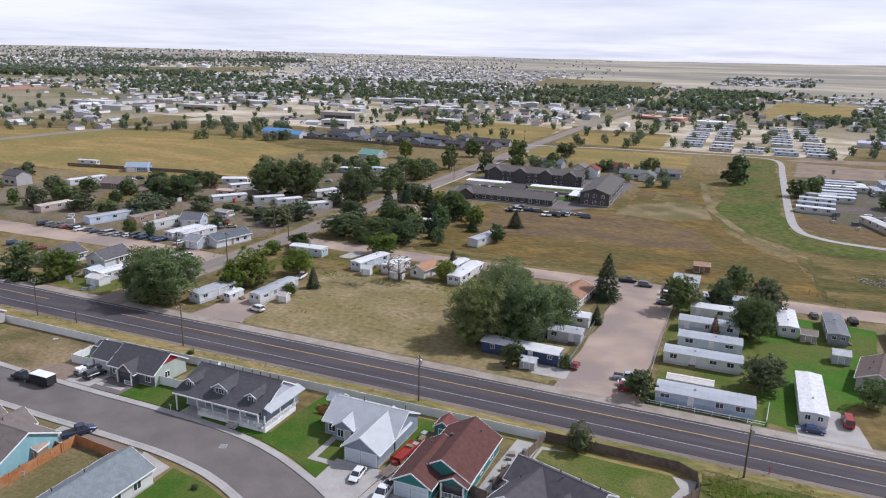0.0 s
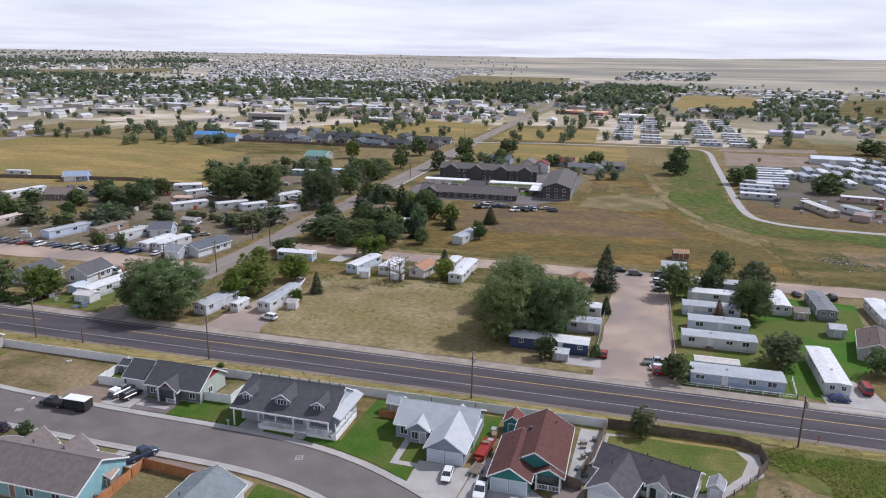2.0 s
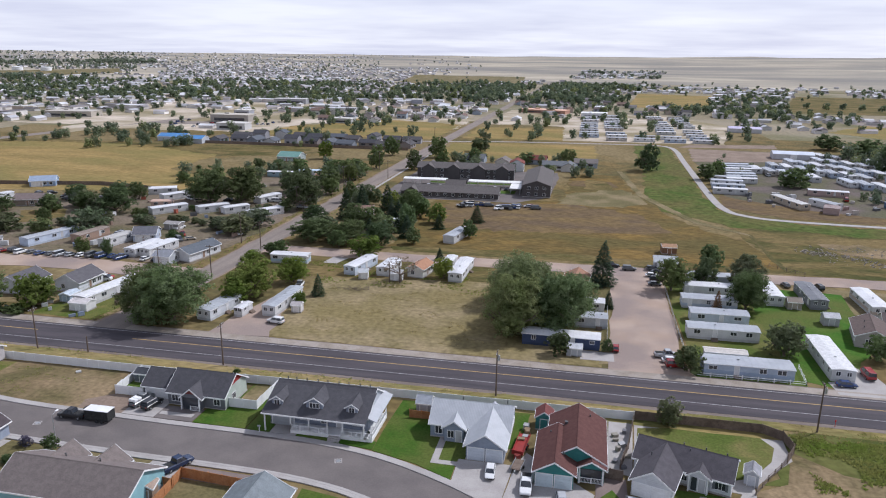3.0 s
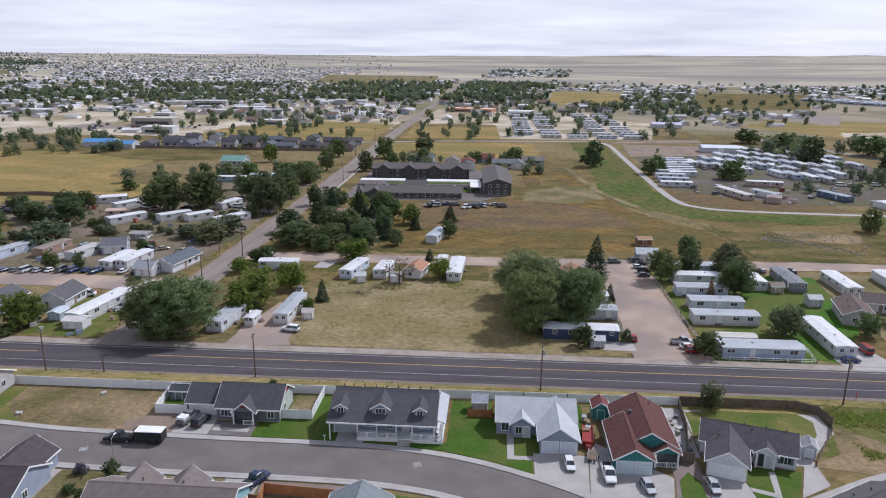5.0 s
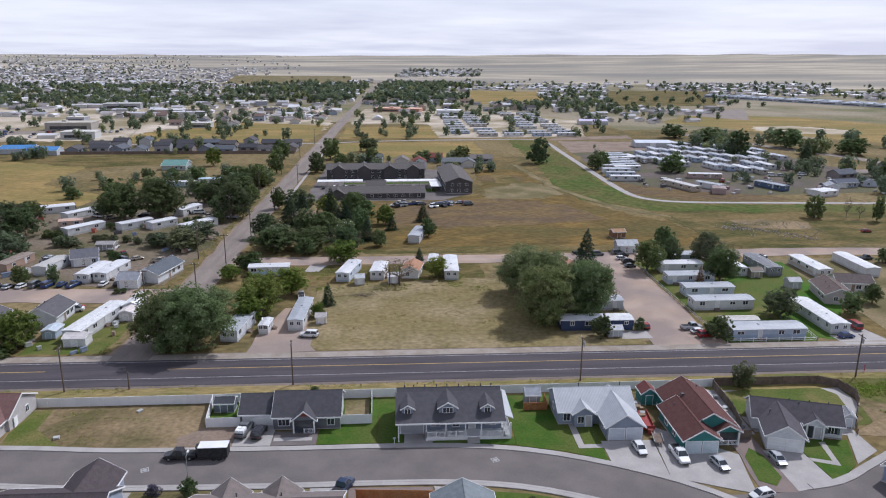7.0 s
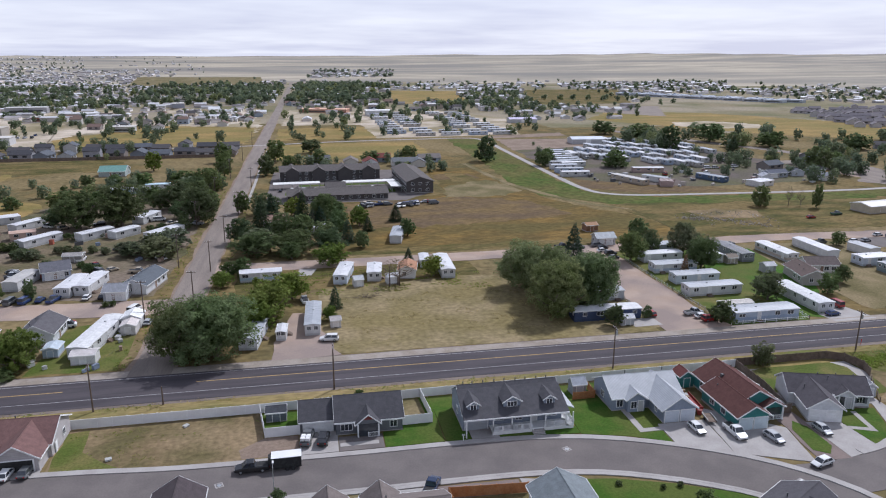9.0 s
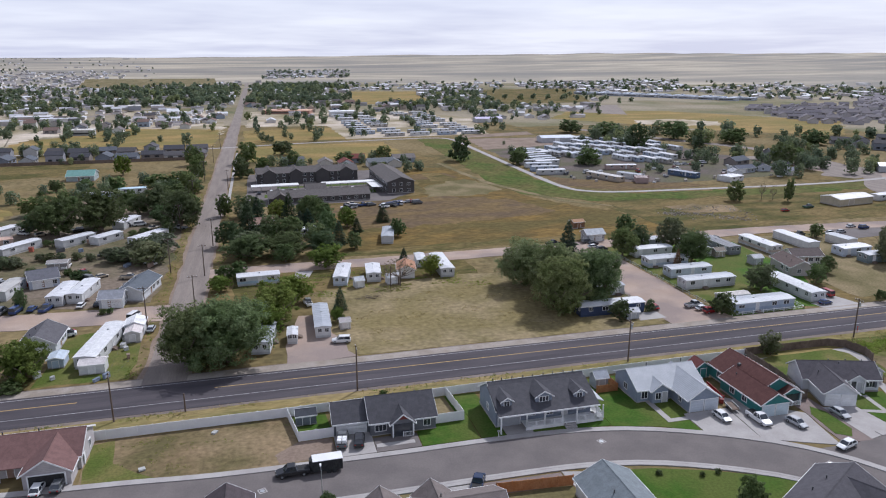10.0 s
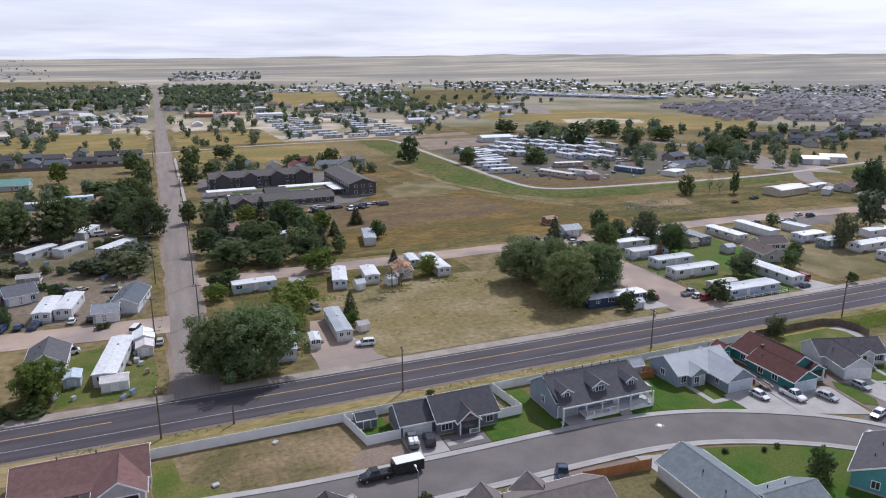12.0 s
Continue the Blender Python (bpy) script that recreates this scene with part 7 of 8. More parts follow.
for i in range(16):
    vehicle(rv.choice(("car", "suv", "pickup", "van", "car")), -226 + i * 3.4, 171.5 + rv.uniform(-0.8, 0.8) + i * 0.16, 78 + rv.uniform(-6, 6), rv.choice(("white", "silver", "black", "grey", "red", "blue", "grey")), False, "in a row by the gravel street")
for i in range(4):
    vehicle(rv.choice(("car", "suv")), -212 + i * 4.2, 149.0 + rv.uniform(-0.6, 0.6), 85 + rv.uniform(-6, 6), rv.choice(("blue", "red", "grey")), False, "beside the gravel street")
for i in range(24):
    vehicle(rv.choice(("car", "suv", "van", "pickup")), rv.uniform(-92, -56), rv.uniform(277, 285), rv.uniform(0, 360), rv.choice(("white", "red", "grey", "blue", "tan", "black", "silver")), False, "in a yard of old vehicles")
for i in range(10):
    vehicle(rv.choice(("car", "suv")), -122 + i * 5.4, 321 + rv.uniform(-0.5, 0.5), 92, rv.choice(("white", "grey", "silver", "black")), False, "under a carport")
for i in range(26):
    vehicle(rv.choice(("car", "suv", "van", "pickup")), rv.uniform(36, 140), rv.choice((336, 352, 372, 398, 424)) + rv.uniform(-2, 2), rv.choice((0, 90)) + rv.uniform(-15, 15), rv.choice(("white", "grey", "silver", "black", "red", "white")), False, "in the eastern trailer park")
for i in range(14):
    vehicle(rv.choice(("car", "suv", "pickup")), rv.uniform(-290, -240), rv.uniform(236, 262), rv.uniform(0, 360), rv.choice(("white", "grey", "silver", "black", "red")), False, "in a gravel yard")
for i in range(10):
    vehicle("car", rv.uniform(-205, -165), rv.uniform(298, 318), rv.uniform(0, 360), rv.choice(("white", "grey", "silver", "red")), False, "in a yard among trees")
for i in range(34):
    vehicle(rv.choice(("car", "suv", "pickup", "van")), rv.uniform(-420, -310), rv.choice((532, 548, 566, 584)) + rv.uniform(-1, 1), 90 + rv.uniform(-8, 8), rv.choice(("white", "grey", "silver", "black", "red", "blue")), False, "in a large parking lot")
for i in range(22):
    vehicle(rv.choice(("car", "suv", "pickup", "van")), rv.uniform(-215, -150), rv.uniform(196, 214) if i % 2 else rv.uniform(258, 268), rv.uniform(0, 360), rv.choice(("white", "grey", "silver", "black", "red", "tan")), False, "in a cluttered park yard")
gone = [o for t in set(VEHICLES.values()) for o in (*t.children_recursive, t)]
for o in gone:
    bpy.data.objects.remove(o)

cargo = thing("cargo_trailer", -113.6, 82.2, 1, "black enclosed cargo trailer with a white roof at the kerb", "trailer")
part("body", Build().loft([[(x, y, z) for y, z in ((-1.0, 0.5), (1.0, 0.5), (1.0, 2.2), (-1.0, 2.2))] for x in (-2.5, 1.9)]), M_rubber, cargo)
part("nose", Build().loft([[(-2.5, -1.0, 0.5), (-2.5, 1.0, 0.5), (-2.5, 1.0, 2.2), (-2.5, -1.0, 2.2)], [(-3.0, -0.4, 0.55), (-3.0, 0.4, 0.55), (-3.0, 0.4, 2.2), (-3.0, -0.4, 2.2)]]), M_rubber, cargo)
part("roof", Build().box(-2.55, 1.95, -1.03, 1.03, 2.2, 2.28), M_white, cargo)
for x in (-0.2, 0.65):
    for y in (-1.0, 1.0):
        part("wheel", Build().cyl((x, y - 0.1, 0.34), (x, y + 0.1, 0.34), 0.34, 0.34, 12), M_rubber, cargo)
part("tow_bar", Build().cyl((-4.1, 0, 0.5), (-2.9, -0.5, 0.5), 0.05).cyl((-4.1, 0, 0.5), (-2.9, 0.5, 0.5), 0.05), M_metal, cargo)


# ---------------------------------------------------------------- poles and wires
def pole(x, y, h, rot=0, arm=True, drum=False, label="weathered wooden utility pole with a crossarm"):
    p = thing("utility_pole", x, y, rot, label, "utility pole", "utility poles")
    part("shaft", Build().cyl((0, 0, -0.2), (0, 0, h), 0.17, 0.11, 8), M_pole, p)
    if arm:
        part("crossarm", Build().box(-0.06, 0.06, -1.2, 1.2, h - 0.5, h - 0.36), M_pole, p)
        for yy in (-1.1, -0.45, 0.45, 1.1):
            part("insulator", Build().cyl((0, yy, h - 0.36), (0, yy, h - 0.16), 0.05, 0.035, 6), M_white, p)
        part("brace", Build().cyl((0.08, -0.6, h - 0.45), (0.1, 0, h - 1.05), 0.025, 0.025, 5).cyl((0.08, 0.6, h - 0.45), (0.1, 0, h - 1.05), 0.025, 0.025, 5), M_metal, p)
    if drum:
        part("transformer", Build().cyl((0.32, 0, h - 1.9), (0.32, 0, h - 0.95), 0.26, 0.26, 10).cyl((0.32, 0, h - 0.95), (0.32, 0, h - 0.85), 0.2, 0.1, 10), M_metal, p)


def wire(a, b, sag=0.7, r=0.014):
    c = bpy.data.curves.new("overhead_wire", "CURVE")
    c.dimensions, c.bevel_depth, c.bevel_resolution = "3D", r, 0
    s = c.splines.new("POLY")
    s.points.add(12)
    a, b = Vector(a) + Vector((0, 0, ground_z(a[0], a[1]))), Vector(b) + Vector((0, 0, ground_z(b[0], b[1])))
    for i in range(13):
        t = i / 12
        p = a.lerp(b, t) - Vector((0, 0, sag * 4 * t * (1 - t)))
        s.points[i].co = (*p, 1)
    c.materials.append(M_wire)
    tagged(new("overhead_wire", c), "thin dark overhead wire between utility poles", "wire", "overhead wires")


HP = [(-206, 106.8), (-148.2, 107.8), (-105.7, 109.1), (-49.6, 108.3), (6.0, 107.5), (64, 108.4)]
for i, (x, y) in enumerate(HP):
    pole(x, y, 9.2, 0, True, i in (3, 4))
pole(-136.5, 108.5, 3.6, 0, False, label="short weathered wooden stub pole")
WP = [(-148.7, 153.9), (-148.3, 200.3), (-150, 251.5), (-149.5, 306.4), (-148.3, 361.6), (-147, 424), (-145.9, 491.4)]
for x, y in WP:
    pole(x, y, 10.5, 90, True)
EP = [(-138.8, 163.6), (-138.4, 194.3), (-137.8, 229), (-137.1, 274), (-136.2, 336.1)]
for x, y in EP:
    pole(x, y, 9.5, 90, True)
for run, h in ((WP, 10.3), (EP, 9.3)):
    for (x0, y0), (x1, y1) in zip(run, run[1:]):
        for o in (-1.1, 0.45, 1.1):
            wire((x0 + o, y0, h - 0.1), (x1 + o, y1, h - 0.1))
wire((-148.2, 106.7, 8.9), (-148.6, 150.5, 10.0), 0.6)
wire((-148.2, 106.7, 8.2), (-136.6, 160.0, 9.0), 0.8)
for x, y, h in ((-88.0, 170.5, 8.5), (-85.2, 171.0, 8.5)):
    pole(x, y, 6.0, 0, False, label="bare grey wooden post in the lot")


def street_lamp(x, y, rot):
    p = thing("street_lamp", x, y, rot, "slim grey street lamp by the pavement", "street lamp", "street lamps")
    part("pole", Build().cyl((0, 0, 0), (0, 0, 5.4), 0.07, 0.05, 8), M_metal, p)
    part("arm", Build().cyl((0, 0, 5.35), (0.9, 0, 5.6), 0.035, 0.03, 6), M_metal, p)
    part("lamp_head", Build().box(0.75, 1.35, -0.12, 0.12, 5.55, 5.68), M_white, p)


street_lamp(-115.4, 73.6, 90)


def manhole(x, y):
    c = thing("manhole_cover", x, y, 0, "pale concrete ring and iron manhole cover in the street", "manhole", "manholes")
    f, _ = lattice((-0.6, -0.42, 0.42, 0.6), (-0.6, -0.42, 0.42, 0.6), lambda i, j: i != 1 or j != 1, -0.064, -0.03, pose(0, 0, 0, 0, 0, 20) @ pose(0, 0, 0, -90))
    part("collar", f, M_concrete, c)
    part("cover", Build().cyl((0, 0, 0.06), (0, 0, 0.072), 0.36, 0.36, 14), M_metal, c)


manhole(-70.2, 79.3), manhole(-39.2, 64.5), manhole(-123.5, 79.0)


# ---------------------------------------------------------------- garden clutter
def crate(x, y, rot, L, W, h, col, name, label):
    c = thing(name, x, y, rot, label, name.replace("_", " "), "yard clutter", z=0.06)
    part("body", Build().loft([ring(-L / 2, W / 2, 0.0, h * 0.9, 0.05), ring(-L / 2 + 0.06, W / 2 + 0.02, 0, h, 0.06), ring(L / 2 - 0.06, W / 2 + 0.02, 0, h, 0.06), ring(L / 2, W / 2, 0, h * 0.9, 0.05)]), M_door, c, color=col)
    part("lid", Build().box(-L / 2 - 0.03, L / 2 + 0.03, -W / 2 - 0.05, W / 2 + 0.05, h, h + 0.06), M_door, c, color=tuple(v * 0.7 for v in col))


ry = random.Random(3)
for i in range(9):
    crate(-42.9 + ry.uniform(-0.7, 0.7), 86 + i * 1.25, ry.uniform(0, 90), ry.uniform(0.5, 1.3), ry.uniform(0.4, 0.9), ry.uniform(0.4, 1.0), ry.choice(((0.3, 0.05, 0.04), (0.5, 0.5, 0.5), (0.12, 0.12, 0.13), (0.35, 0.25, 0.15))), "storage_box", "weathered storage box in a side yard")
for i in range(8):
    crate(-27.6 + ry.uniform(-1.2, 1.2), 87 + i * 1.7, ry.uniform(0, 90), ry.uniform(0.5, 1.2), ry.uniform(0.4, 0.8), ry.uniform(0.3, 0.8), ry.choice(((0.6, 0.6, 0.6), (0.4, 0.36, 0.3), (0.2, 0.2, 0.22))), "storage_box", "pale box on the paved side yard")
for i in range(12):
    crate(-92.0 + ry.uniform(-1.0, 1.2), 57 + i * 0.85, ry.uniform(0, 90), ry.uniform(0.5, 1.2), ry.uniform(0.4, 0.9), ry.uniform(0.3, 0.9), ry.choice(((0.35, 0.2, 0.15), (0.3, 0.3, 0.32), (0.5, 0.42, 0.36))), "storage_box", "weathered box behind the teal house")
shed(-93.2, 64.6, 15, 2.2, 2.4, 2.0, 0.7, (0.3, 0.22, 0.16), (0.33, 0.25, 0.2), "small tan shed behind the teal house")
for i in range(16):
    crate(ry.uniform(-175, -150), ry.uniform(126, 152), ry.uniform(0, 90), ry.uniform(0.6, 1.6), ry.uniform(0.5, 1.0), ry.uniform(0.4, 1.0), ry.choice(((0.6, 0.6, 0.6), (0.25, 0.3, 0.4), (0.35, 0.25, 0.2))), "storage_box", "weathered box in a trailer yard")
for i in range(34):
    crate(ry.uniform(-232, -150), ry.uniform(176, 262), ry.uniform(0, 90), ry.uniform(0.8, 2.6), ry.uniform(0.6, 1.6), ry.uniform(0.5, 1.6), ry.choice(((0.6, 0.6, 0.6), (0.25, 0.3, 0.4), (0.35, 0.25, 0.2), (0.12, 0.12, 0.13), (0.4, 0.12, 0.08))), "storage_box", "weathered box in a cluttered park yard")
for i in range(34):
    crate(ry.uniform(34, 150), ry.uniform(300, 345), ry.uniform(0, 90), ry.uniform(0.9, 3.0), ry.uniform(0.8, 1.8), ry.uniform(0.6, 1.8), ry.choice(((0.6, 0.6, 0.6), (0.3, 0.2, 0.18), (0.12, 0.12, 0.13), (0.45, 0.4, 0.36))), "storage_box", "weathered box in the eastern park")
for x, y in ((-141, 89), (-131, 98.6)):
    crate(x, y, ry.uniform(0, 90), 0.9, 0.7, 0.25, (0.6, 0.6, 0.58), "paving_slab", "pale slab lying on the vacant lot")
part_dish = thing("mail_post", -85.9, 84.6, 0, "small white mailbox post by the kerb", "mailbox")
part("post", Build().box(-0.05, 0.05, -0.05, 0.05, 0.1, 1.1), M_trim, part_dish)
part("box", Build().prism([(-0.12, 1.1), (0.12, 1.1), (0.12, 1.25), (0, 1.34), (-0.12, 1.25)], -0.25, 0.25), M_metal, part_dish)


load = thing("crate_load", -110.95, 88.4, 80, "pale boxes loaded on a pickup's bed", "crate", z=1.2)
for i, (lx, ly, lz) in enumerate(((-0.9, -0.4, 0.0), (-0.9, 0.4, 0.0), (-0.1, -0.4, 0.0), (-0.1, 0.4, 0.0))):
    part("crate", Build().loft([ring(lx - 0.36, 0.34, lz, lz + 0.5, 0.04), ring(lx + 0.36, 0.34, lz, lz + 0.5, 0.04)]), M_white, load).location.y = ly
red_tr = thing("utility_trailer", -43.0, 89.6, 84, "long red flat trailer in a side yard", "trailer", z=0.06)
part("deck", Build().box(-3.2, 3.2, -0.9, 0.9, 0.5, 0.62), M_door, red_tr, color=(0.3, 0.035, 0.03))
part("front_rail", Build().box(-3.2, -3.1, -0.9, 0.9, 0.62, 1.2), M_door, red_tr, color=(0.3, 0.035, 0.03))
for sy in (-0.88, 0.82):
    part("side_rail", Build().box(-3.2, 3.2, sy, sy + 0.06, 0.62, 1.0), M_door, red_tr, color=(0.3, 0.035, 0.03))
for sx in (-0.5, 0.4):
    for sy in (-0.95, 0.95):
        part("wheel", Build().cyl((sx, sy - 0.1, 0.32), (sx, sy + 0.1, 0.32), 0.32, 0.32, 12), M_rubber, red_tr)
cart = thing("utility_trailer", -42.9, 83.6, 80, "small grey flat trailer on a concrete driveway", "trailer", z=0.08)
part("deck", Build().box(-1.5, 1.5, -0.75, 0.75, 0.45, 0.56), M_wood, cart)
for sy in (-0.78, 0.72):
    part("side_rail", Build().box(-1.5, 1.5, sy, sy + 0.06, 0.56, 0.8), M_metal, cart)
    part("wheel", Build().cyl((0, sy * 1.15 - 0.08, 0.28), (0, sy * 1.15 + 0.08, 0.28), 0.28, 0.28, 12), M_rubber, cart)
part("tow_bar", Build().cyl((-2.5, 0, 0.42), (-1.4, 0, 0.48), 0.05), M_metal, cart)
marker = thing("marker_post", 9.6, 110.2, 0, "small red marker post beside the highway", "marker post")
part("post", Build().cyl((0, 0, 0), (0, 0, 1.1), 0.06, 0.05, 6), M_lamp_red, marker)
part("cap", Build().cyl((0, 0, 1.1), (0, 0, 1.3), 0.16, 0.1, 8), M_lamp_red, marker)


# ---------------------------------------------------------------- rubble, weeds, brush
def tufts(name, n, region, hmin, hmax, blades, material, label, seed, width=0.05):
    """Many small clumps of thin blades; region(rnd) gives a spot or None."""
    r = random.Random(seed)
    rn = np.random.RandomState(seed)
    spots = [p for p in (region(r) for i in range(n)) if p]
    P = np.repeat(np.array(spots), blades, 0)
    k = len(P)
    h = rn.uniform(hmin, hmax, k)[:, None]
    a = rn.rand(k) * 2 * np.pi
    d = np.stack([np.cos(a), np.sin(a), np.zeros(k)], 1)
    lean = d * h * rn.uniform(0.15, 0.7, k)[:, None]
    side = np.stack([-np.sin(a), np.cos(a), np.zeros(k)], 1) * (width * rn.uniform(0.6, 1.5, k))[:, None]
    base = np.concatenate([P + rn.normal(size=(k, 2)) * 0.18, np.zeros((k, 1))], 1)
    base[:, 2] = np.interp(base[:, 1], DIP_Y, DIP_Z)
    upz = np.array([0, 0, 1.0])
    v = np.stack([base - side, base + side, base + lean * 0.6 + upz * h * 0.7 + side * 1.2, base + lean + upz * h - side * 0.4], 1).reshape(-1, 3)
    me = quad_mesh(name, v)
    me.materials.append(material)
    tagged(new(name, me), label, "weeds", kind="stuff")


def strip_region(x0, x1, y0, y1, cut=0.0):
    def f(r):
        x, y = r.uniform(x0, x1), r.uniform(y0, y1)
        return (x, y) if noise.noise(Vector((x * 0.12, y * 0.3, 4.0))) > cut else None
    return f


tufts("verge_weeds", 3000, strip_region(-260, 60, 104.4, 109, 0.2), 0.08, 0.22, 6, M_weed, "green and yellow weeds along the highway fence", 1, 0.07)
tufts("verge_dry_grass", 3000, strip_region(-260, 60, 104.2, 109.4, -0.1), 0.06, 0.18, 6, M_brush, "dry straw grass along the highway fence", 2, 0.07)
tufts("rank_weeds", 5200, lambda r: (lambda x, y: (x, y) if y < 105 and y > 86 + 0.28 * x + 5 * noise.noise(Vector((x * 0.16, y * 0.16, 0))) and x > 1 + 3 * noise.noise(Vector((1.0, y * 0.2, 0))) and noise.noise(Vector((x * 0.11, y * 0.11, 6.0))) > -0.25 else None)(r.uniform(-2, 44), r.uniform(84, 105)), 0.12, 0.4, 8, M_weed, "rank green weeds on the bank", 3, 0.09)
tufts("lot_weeds", 450, strip_region(-149, -119, 87, 99.5, 0.15), 0.05, 0.14, 6, M_weed, "low weeds on the vacant lot", 4, 0.07)
tufts("lot_dry_grass", 2600, strip_region(-104, -32, 129, 175, 0.2), 0.05, 0.16, 6, M_brush, "dry grass tufts on the vacant lot", 5, 0.08)
tufts("yard_weeds", 3000, strip_region(-128, -60, 166, 188, 0.1), 0.1, 0.3, 5, M_weed, "grass tufts round the trailers", 8, 0.08)
tufts("street_brush", 420, lambda r: (r.choice((-148.2, -134.4)) + r.uniform(-1.2, 1.2), r.uniform(126, 330)), 0.1, 0.3, 6, M_weed, "green weeds along the street", 9, 0.08)

rk = random.Random(9)
rocks = Build()
for i in range(420):
    t = rk.random()
    x, y = (36 + 26 * t + rk.gauss(0, 1.6), 236 - 20 * t + 6 * math.sin(t * 3) + rk.gauss(0, 1.8)) if i % 3 else (rk.uniform(40, 72), rk.uniform(222, 246))
    s = rk.uniform(0.15, 0.5)
    m = pose(x, y, s * 0.2 + ground_z(x, y), rk.uniform(-30, 30), rk.uniform(-30, 30), rk.uniform(0, 360))
    rocks.loft([[tuple(m @ Vector((px * s * rk.uniform(0.6, 1.0), py * s * rk.uniform(0.6, 1.0), pz * s * 0.6))) for px, py in ((-0.6, -0.6), (0.6, -0.6), (0.6, 0.6), (-0.6, 0.6))] for pz in (-0.6, 0.3, 0.7)])
rm = rocks.mesh("rubble")
rm.materials.append(M_rock)
tagged(new("rubble", rm), "scattered heap of pale broken rubble in the meadow", "rubble", kind="stuff")
dead = Build()
for i in range(60):
    a = rk.uniform(0, 6.28)
    x, y, z = -95.5 + rk.gauss(0, 1.6), 162.4 + rk.gauss(0, 0.9), rk.uniform(0.05, 0.7) + ground_z(-95, 162)
    dead.cyl((x, y, z), (x + math.cos(a) * rk.uniform(0.8, 2.2), y + math.sin(a) * rk.uniform(0.4, 1.2), z + rk.uniform(-0.1, 0.5)), 0.05, 0.02, 4)
dm = dead.mesh("brush_pile")
dm.materials.append(M_bark)
tagged(new("brush_pile", dm), "heap of cut brown branches on the dry lot", "brush pile", kind="stuff")


# ---------------------------------------------------------------- houses in the middle distance
M_farwall = mk("far_house_walls", (1, 1, 1), (0.9, 0.9, 0.9), 0.5, 2.0, 0.7, vary=0.08, tint=True)
M_townwall = mk("town_walls", (0.68, 0.66, 0.64), (0.50, 0.46, 0.44), 0.015, 0.1, 0.8, vary=0.2, island=0.35)
M_townroof = mk("town_roofs", (0.30, 0.28, 0.29), (0.17, 0.155, 0.16), 0.02, 0.1, 0.8, vary=0.2, island=0.6)
M_estateroof = mk("estate_roofs", (0.22, 0.20, 0.215), (0.165, 0.15, 0.165), 0.02, 0.1, 0.85, vary=0.15, island=0.3)
M_townwhite = mk("town_white_roofs", (0.6, 0.6, 0.61), (0.42, 0.42, 0.45), 0.02, 0.1, 0.6, vary=0.15, island=0.25)


def far_house_mesh(L, W, h, rise):
    w = Build().prism([(-W / 2, 0), (W / 2, 0), (W / 2, h), (0, h + rise), (-W / 2, h)], -L / 2, L / 2)
    e, s = W / 2 + 0.4, rise / (W / 2)
    r = Build().prism([(-e, h - 0.4 * s), (0, h + rise), (e, h - 0.4 * s), (e, h - 0.4 * s + 0.2), (0, h + rise + 0.2), (-e, h - 0.4 * s + 0.2)], -L / 2 - 0.4, L / 2 + 0.4)
    g = [Build().box(L * a, L * b, -W / 2 - 0.04, -W / 2, 1.0, 2.2).mesh("window") for a, b in ((-0.35, -0.12), (0.1, 0.3))]
    return w.mesh("wall"), r.mesh("roof"), g


FARM = [far_house_mesh(*q) for q in ((10.5, 8, 2.7, 2.0), (12, 8.5, 2.8, 2.1), (9.5, 7.5, 4.6, 1.9), (13, 8, 2.7, 1.9))]
for w_, r_, g_ in FARM:
    w_.materials.append(M_farwall), r_.materials.append(M_shingle)
WALLS = ((0.55, 0.53, 0.5), (0.4, 0.38, 0.38), (0.66, 0.66, 0.66), (0.3, 0.34, 0.4), (0.42, 0.36, 0.3), (0.26, 0.23, 0.22))
ROOFS = ((0.11, 0.10, 0.105), (0.15, 0.125, 0.12), (0.19, 0.17, 0.165), (0.09, 0.085, 0.09), (0.2, 0.14, 0.12))


def far_house(x, y, rot, rnd, label, roofs=ROOFS, walls=WALLS):
    h = thing("house", x, y, rot, label, "house", "far houses")
    w_, r_, g_ = rnd.choice(FARM)
    part("wall", w_, M_farwall, h, color=rnd.choice(walls))
    part("roof", r_, M_shingle, h, color=rnd.choice(roofs))
    for pane in g_:
        part("window", pane, M_glass, h)


rf = random.Random(21)
NEWROOF = ((0.075, 0.075, 0.085), (0.1, 0.095, 0.1), (0.12, 0.13, 0.15))
NEWWALL = ((0.3, 0.3, 0.33), (0.2, 0.22, 0.26), (0.45, 0.45, 0.46), (0.24, 0.21, 0.2))
for i in range(11):
    far_house(-292 + i * 13.5, 452 + rf.uniform(-5, 5), rf.choice((0, 90)) + rf.uniform(-6, 6), rf, "dark-roofed house in a new row behind a fence", NEWROOF, NEWWALL)
for i in range(10):
    far_house(-286 + i * 14, 478 + rf.uniform(-5, 5), rf.choice((0, 90)) + rf.uniform(-6, 6), rf, "dark-roofed house in a new row", NEWROOF, NEWWALL)
fence("dark_fence", [(-300, 440), (-153, 442)], 1.9, 6.0, M_wood, M_wood, "long dark board fence behind the houses")
fence("dark_fence", [(-330, 268), (-262, 283), (-218, 276)], 1.8, 6.0, M_wood, M_wood, "dark board fence at the field's edge")
BROWN = ((0.185, 0.168, 0.182), (0.215, 0.196, 0.205), (0.16, 0.148, 0.165))
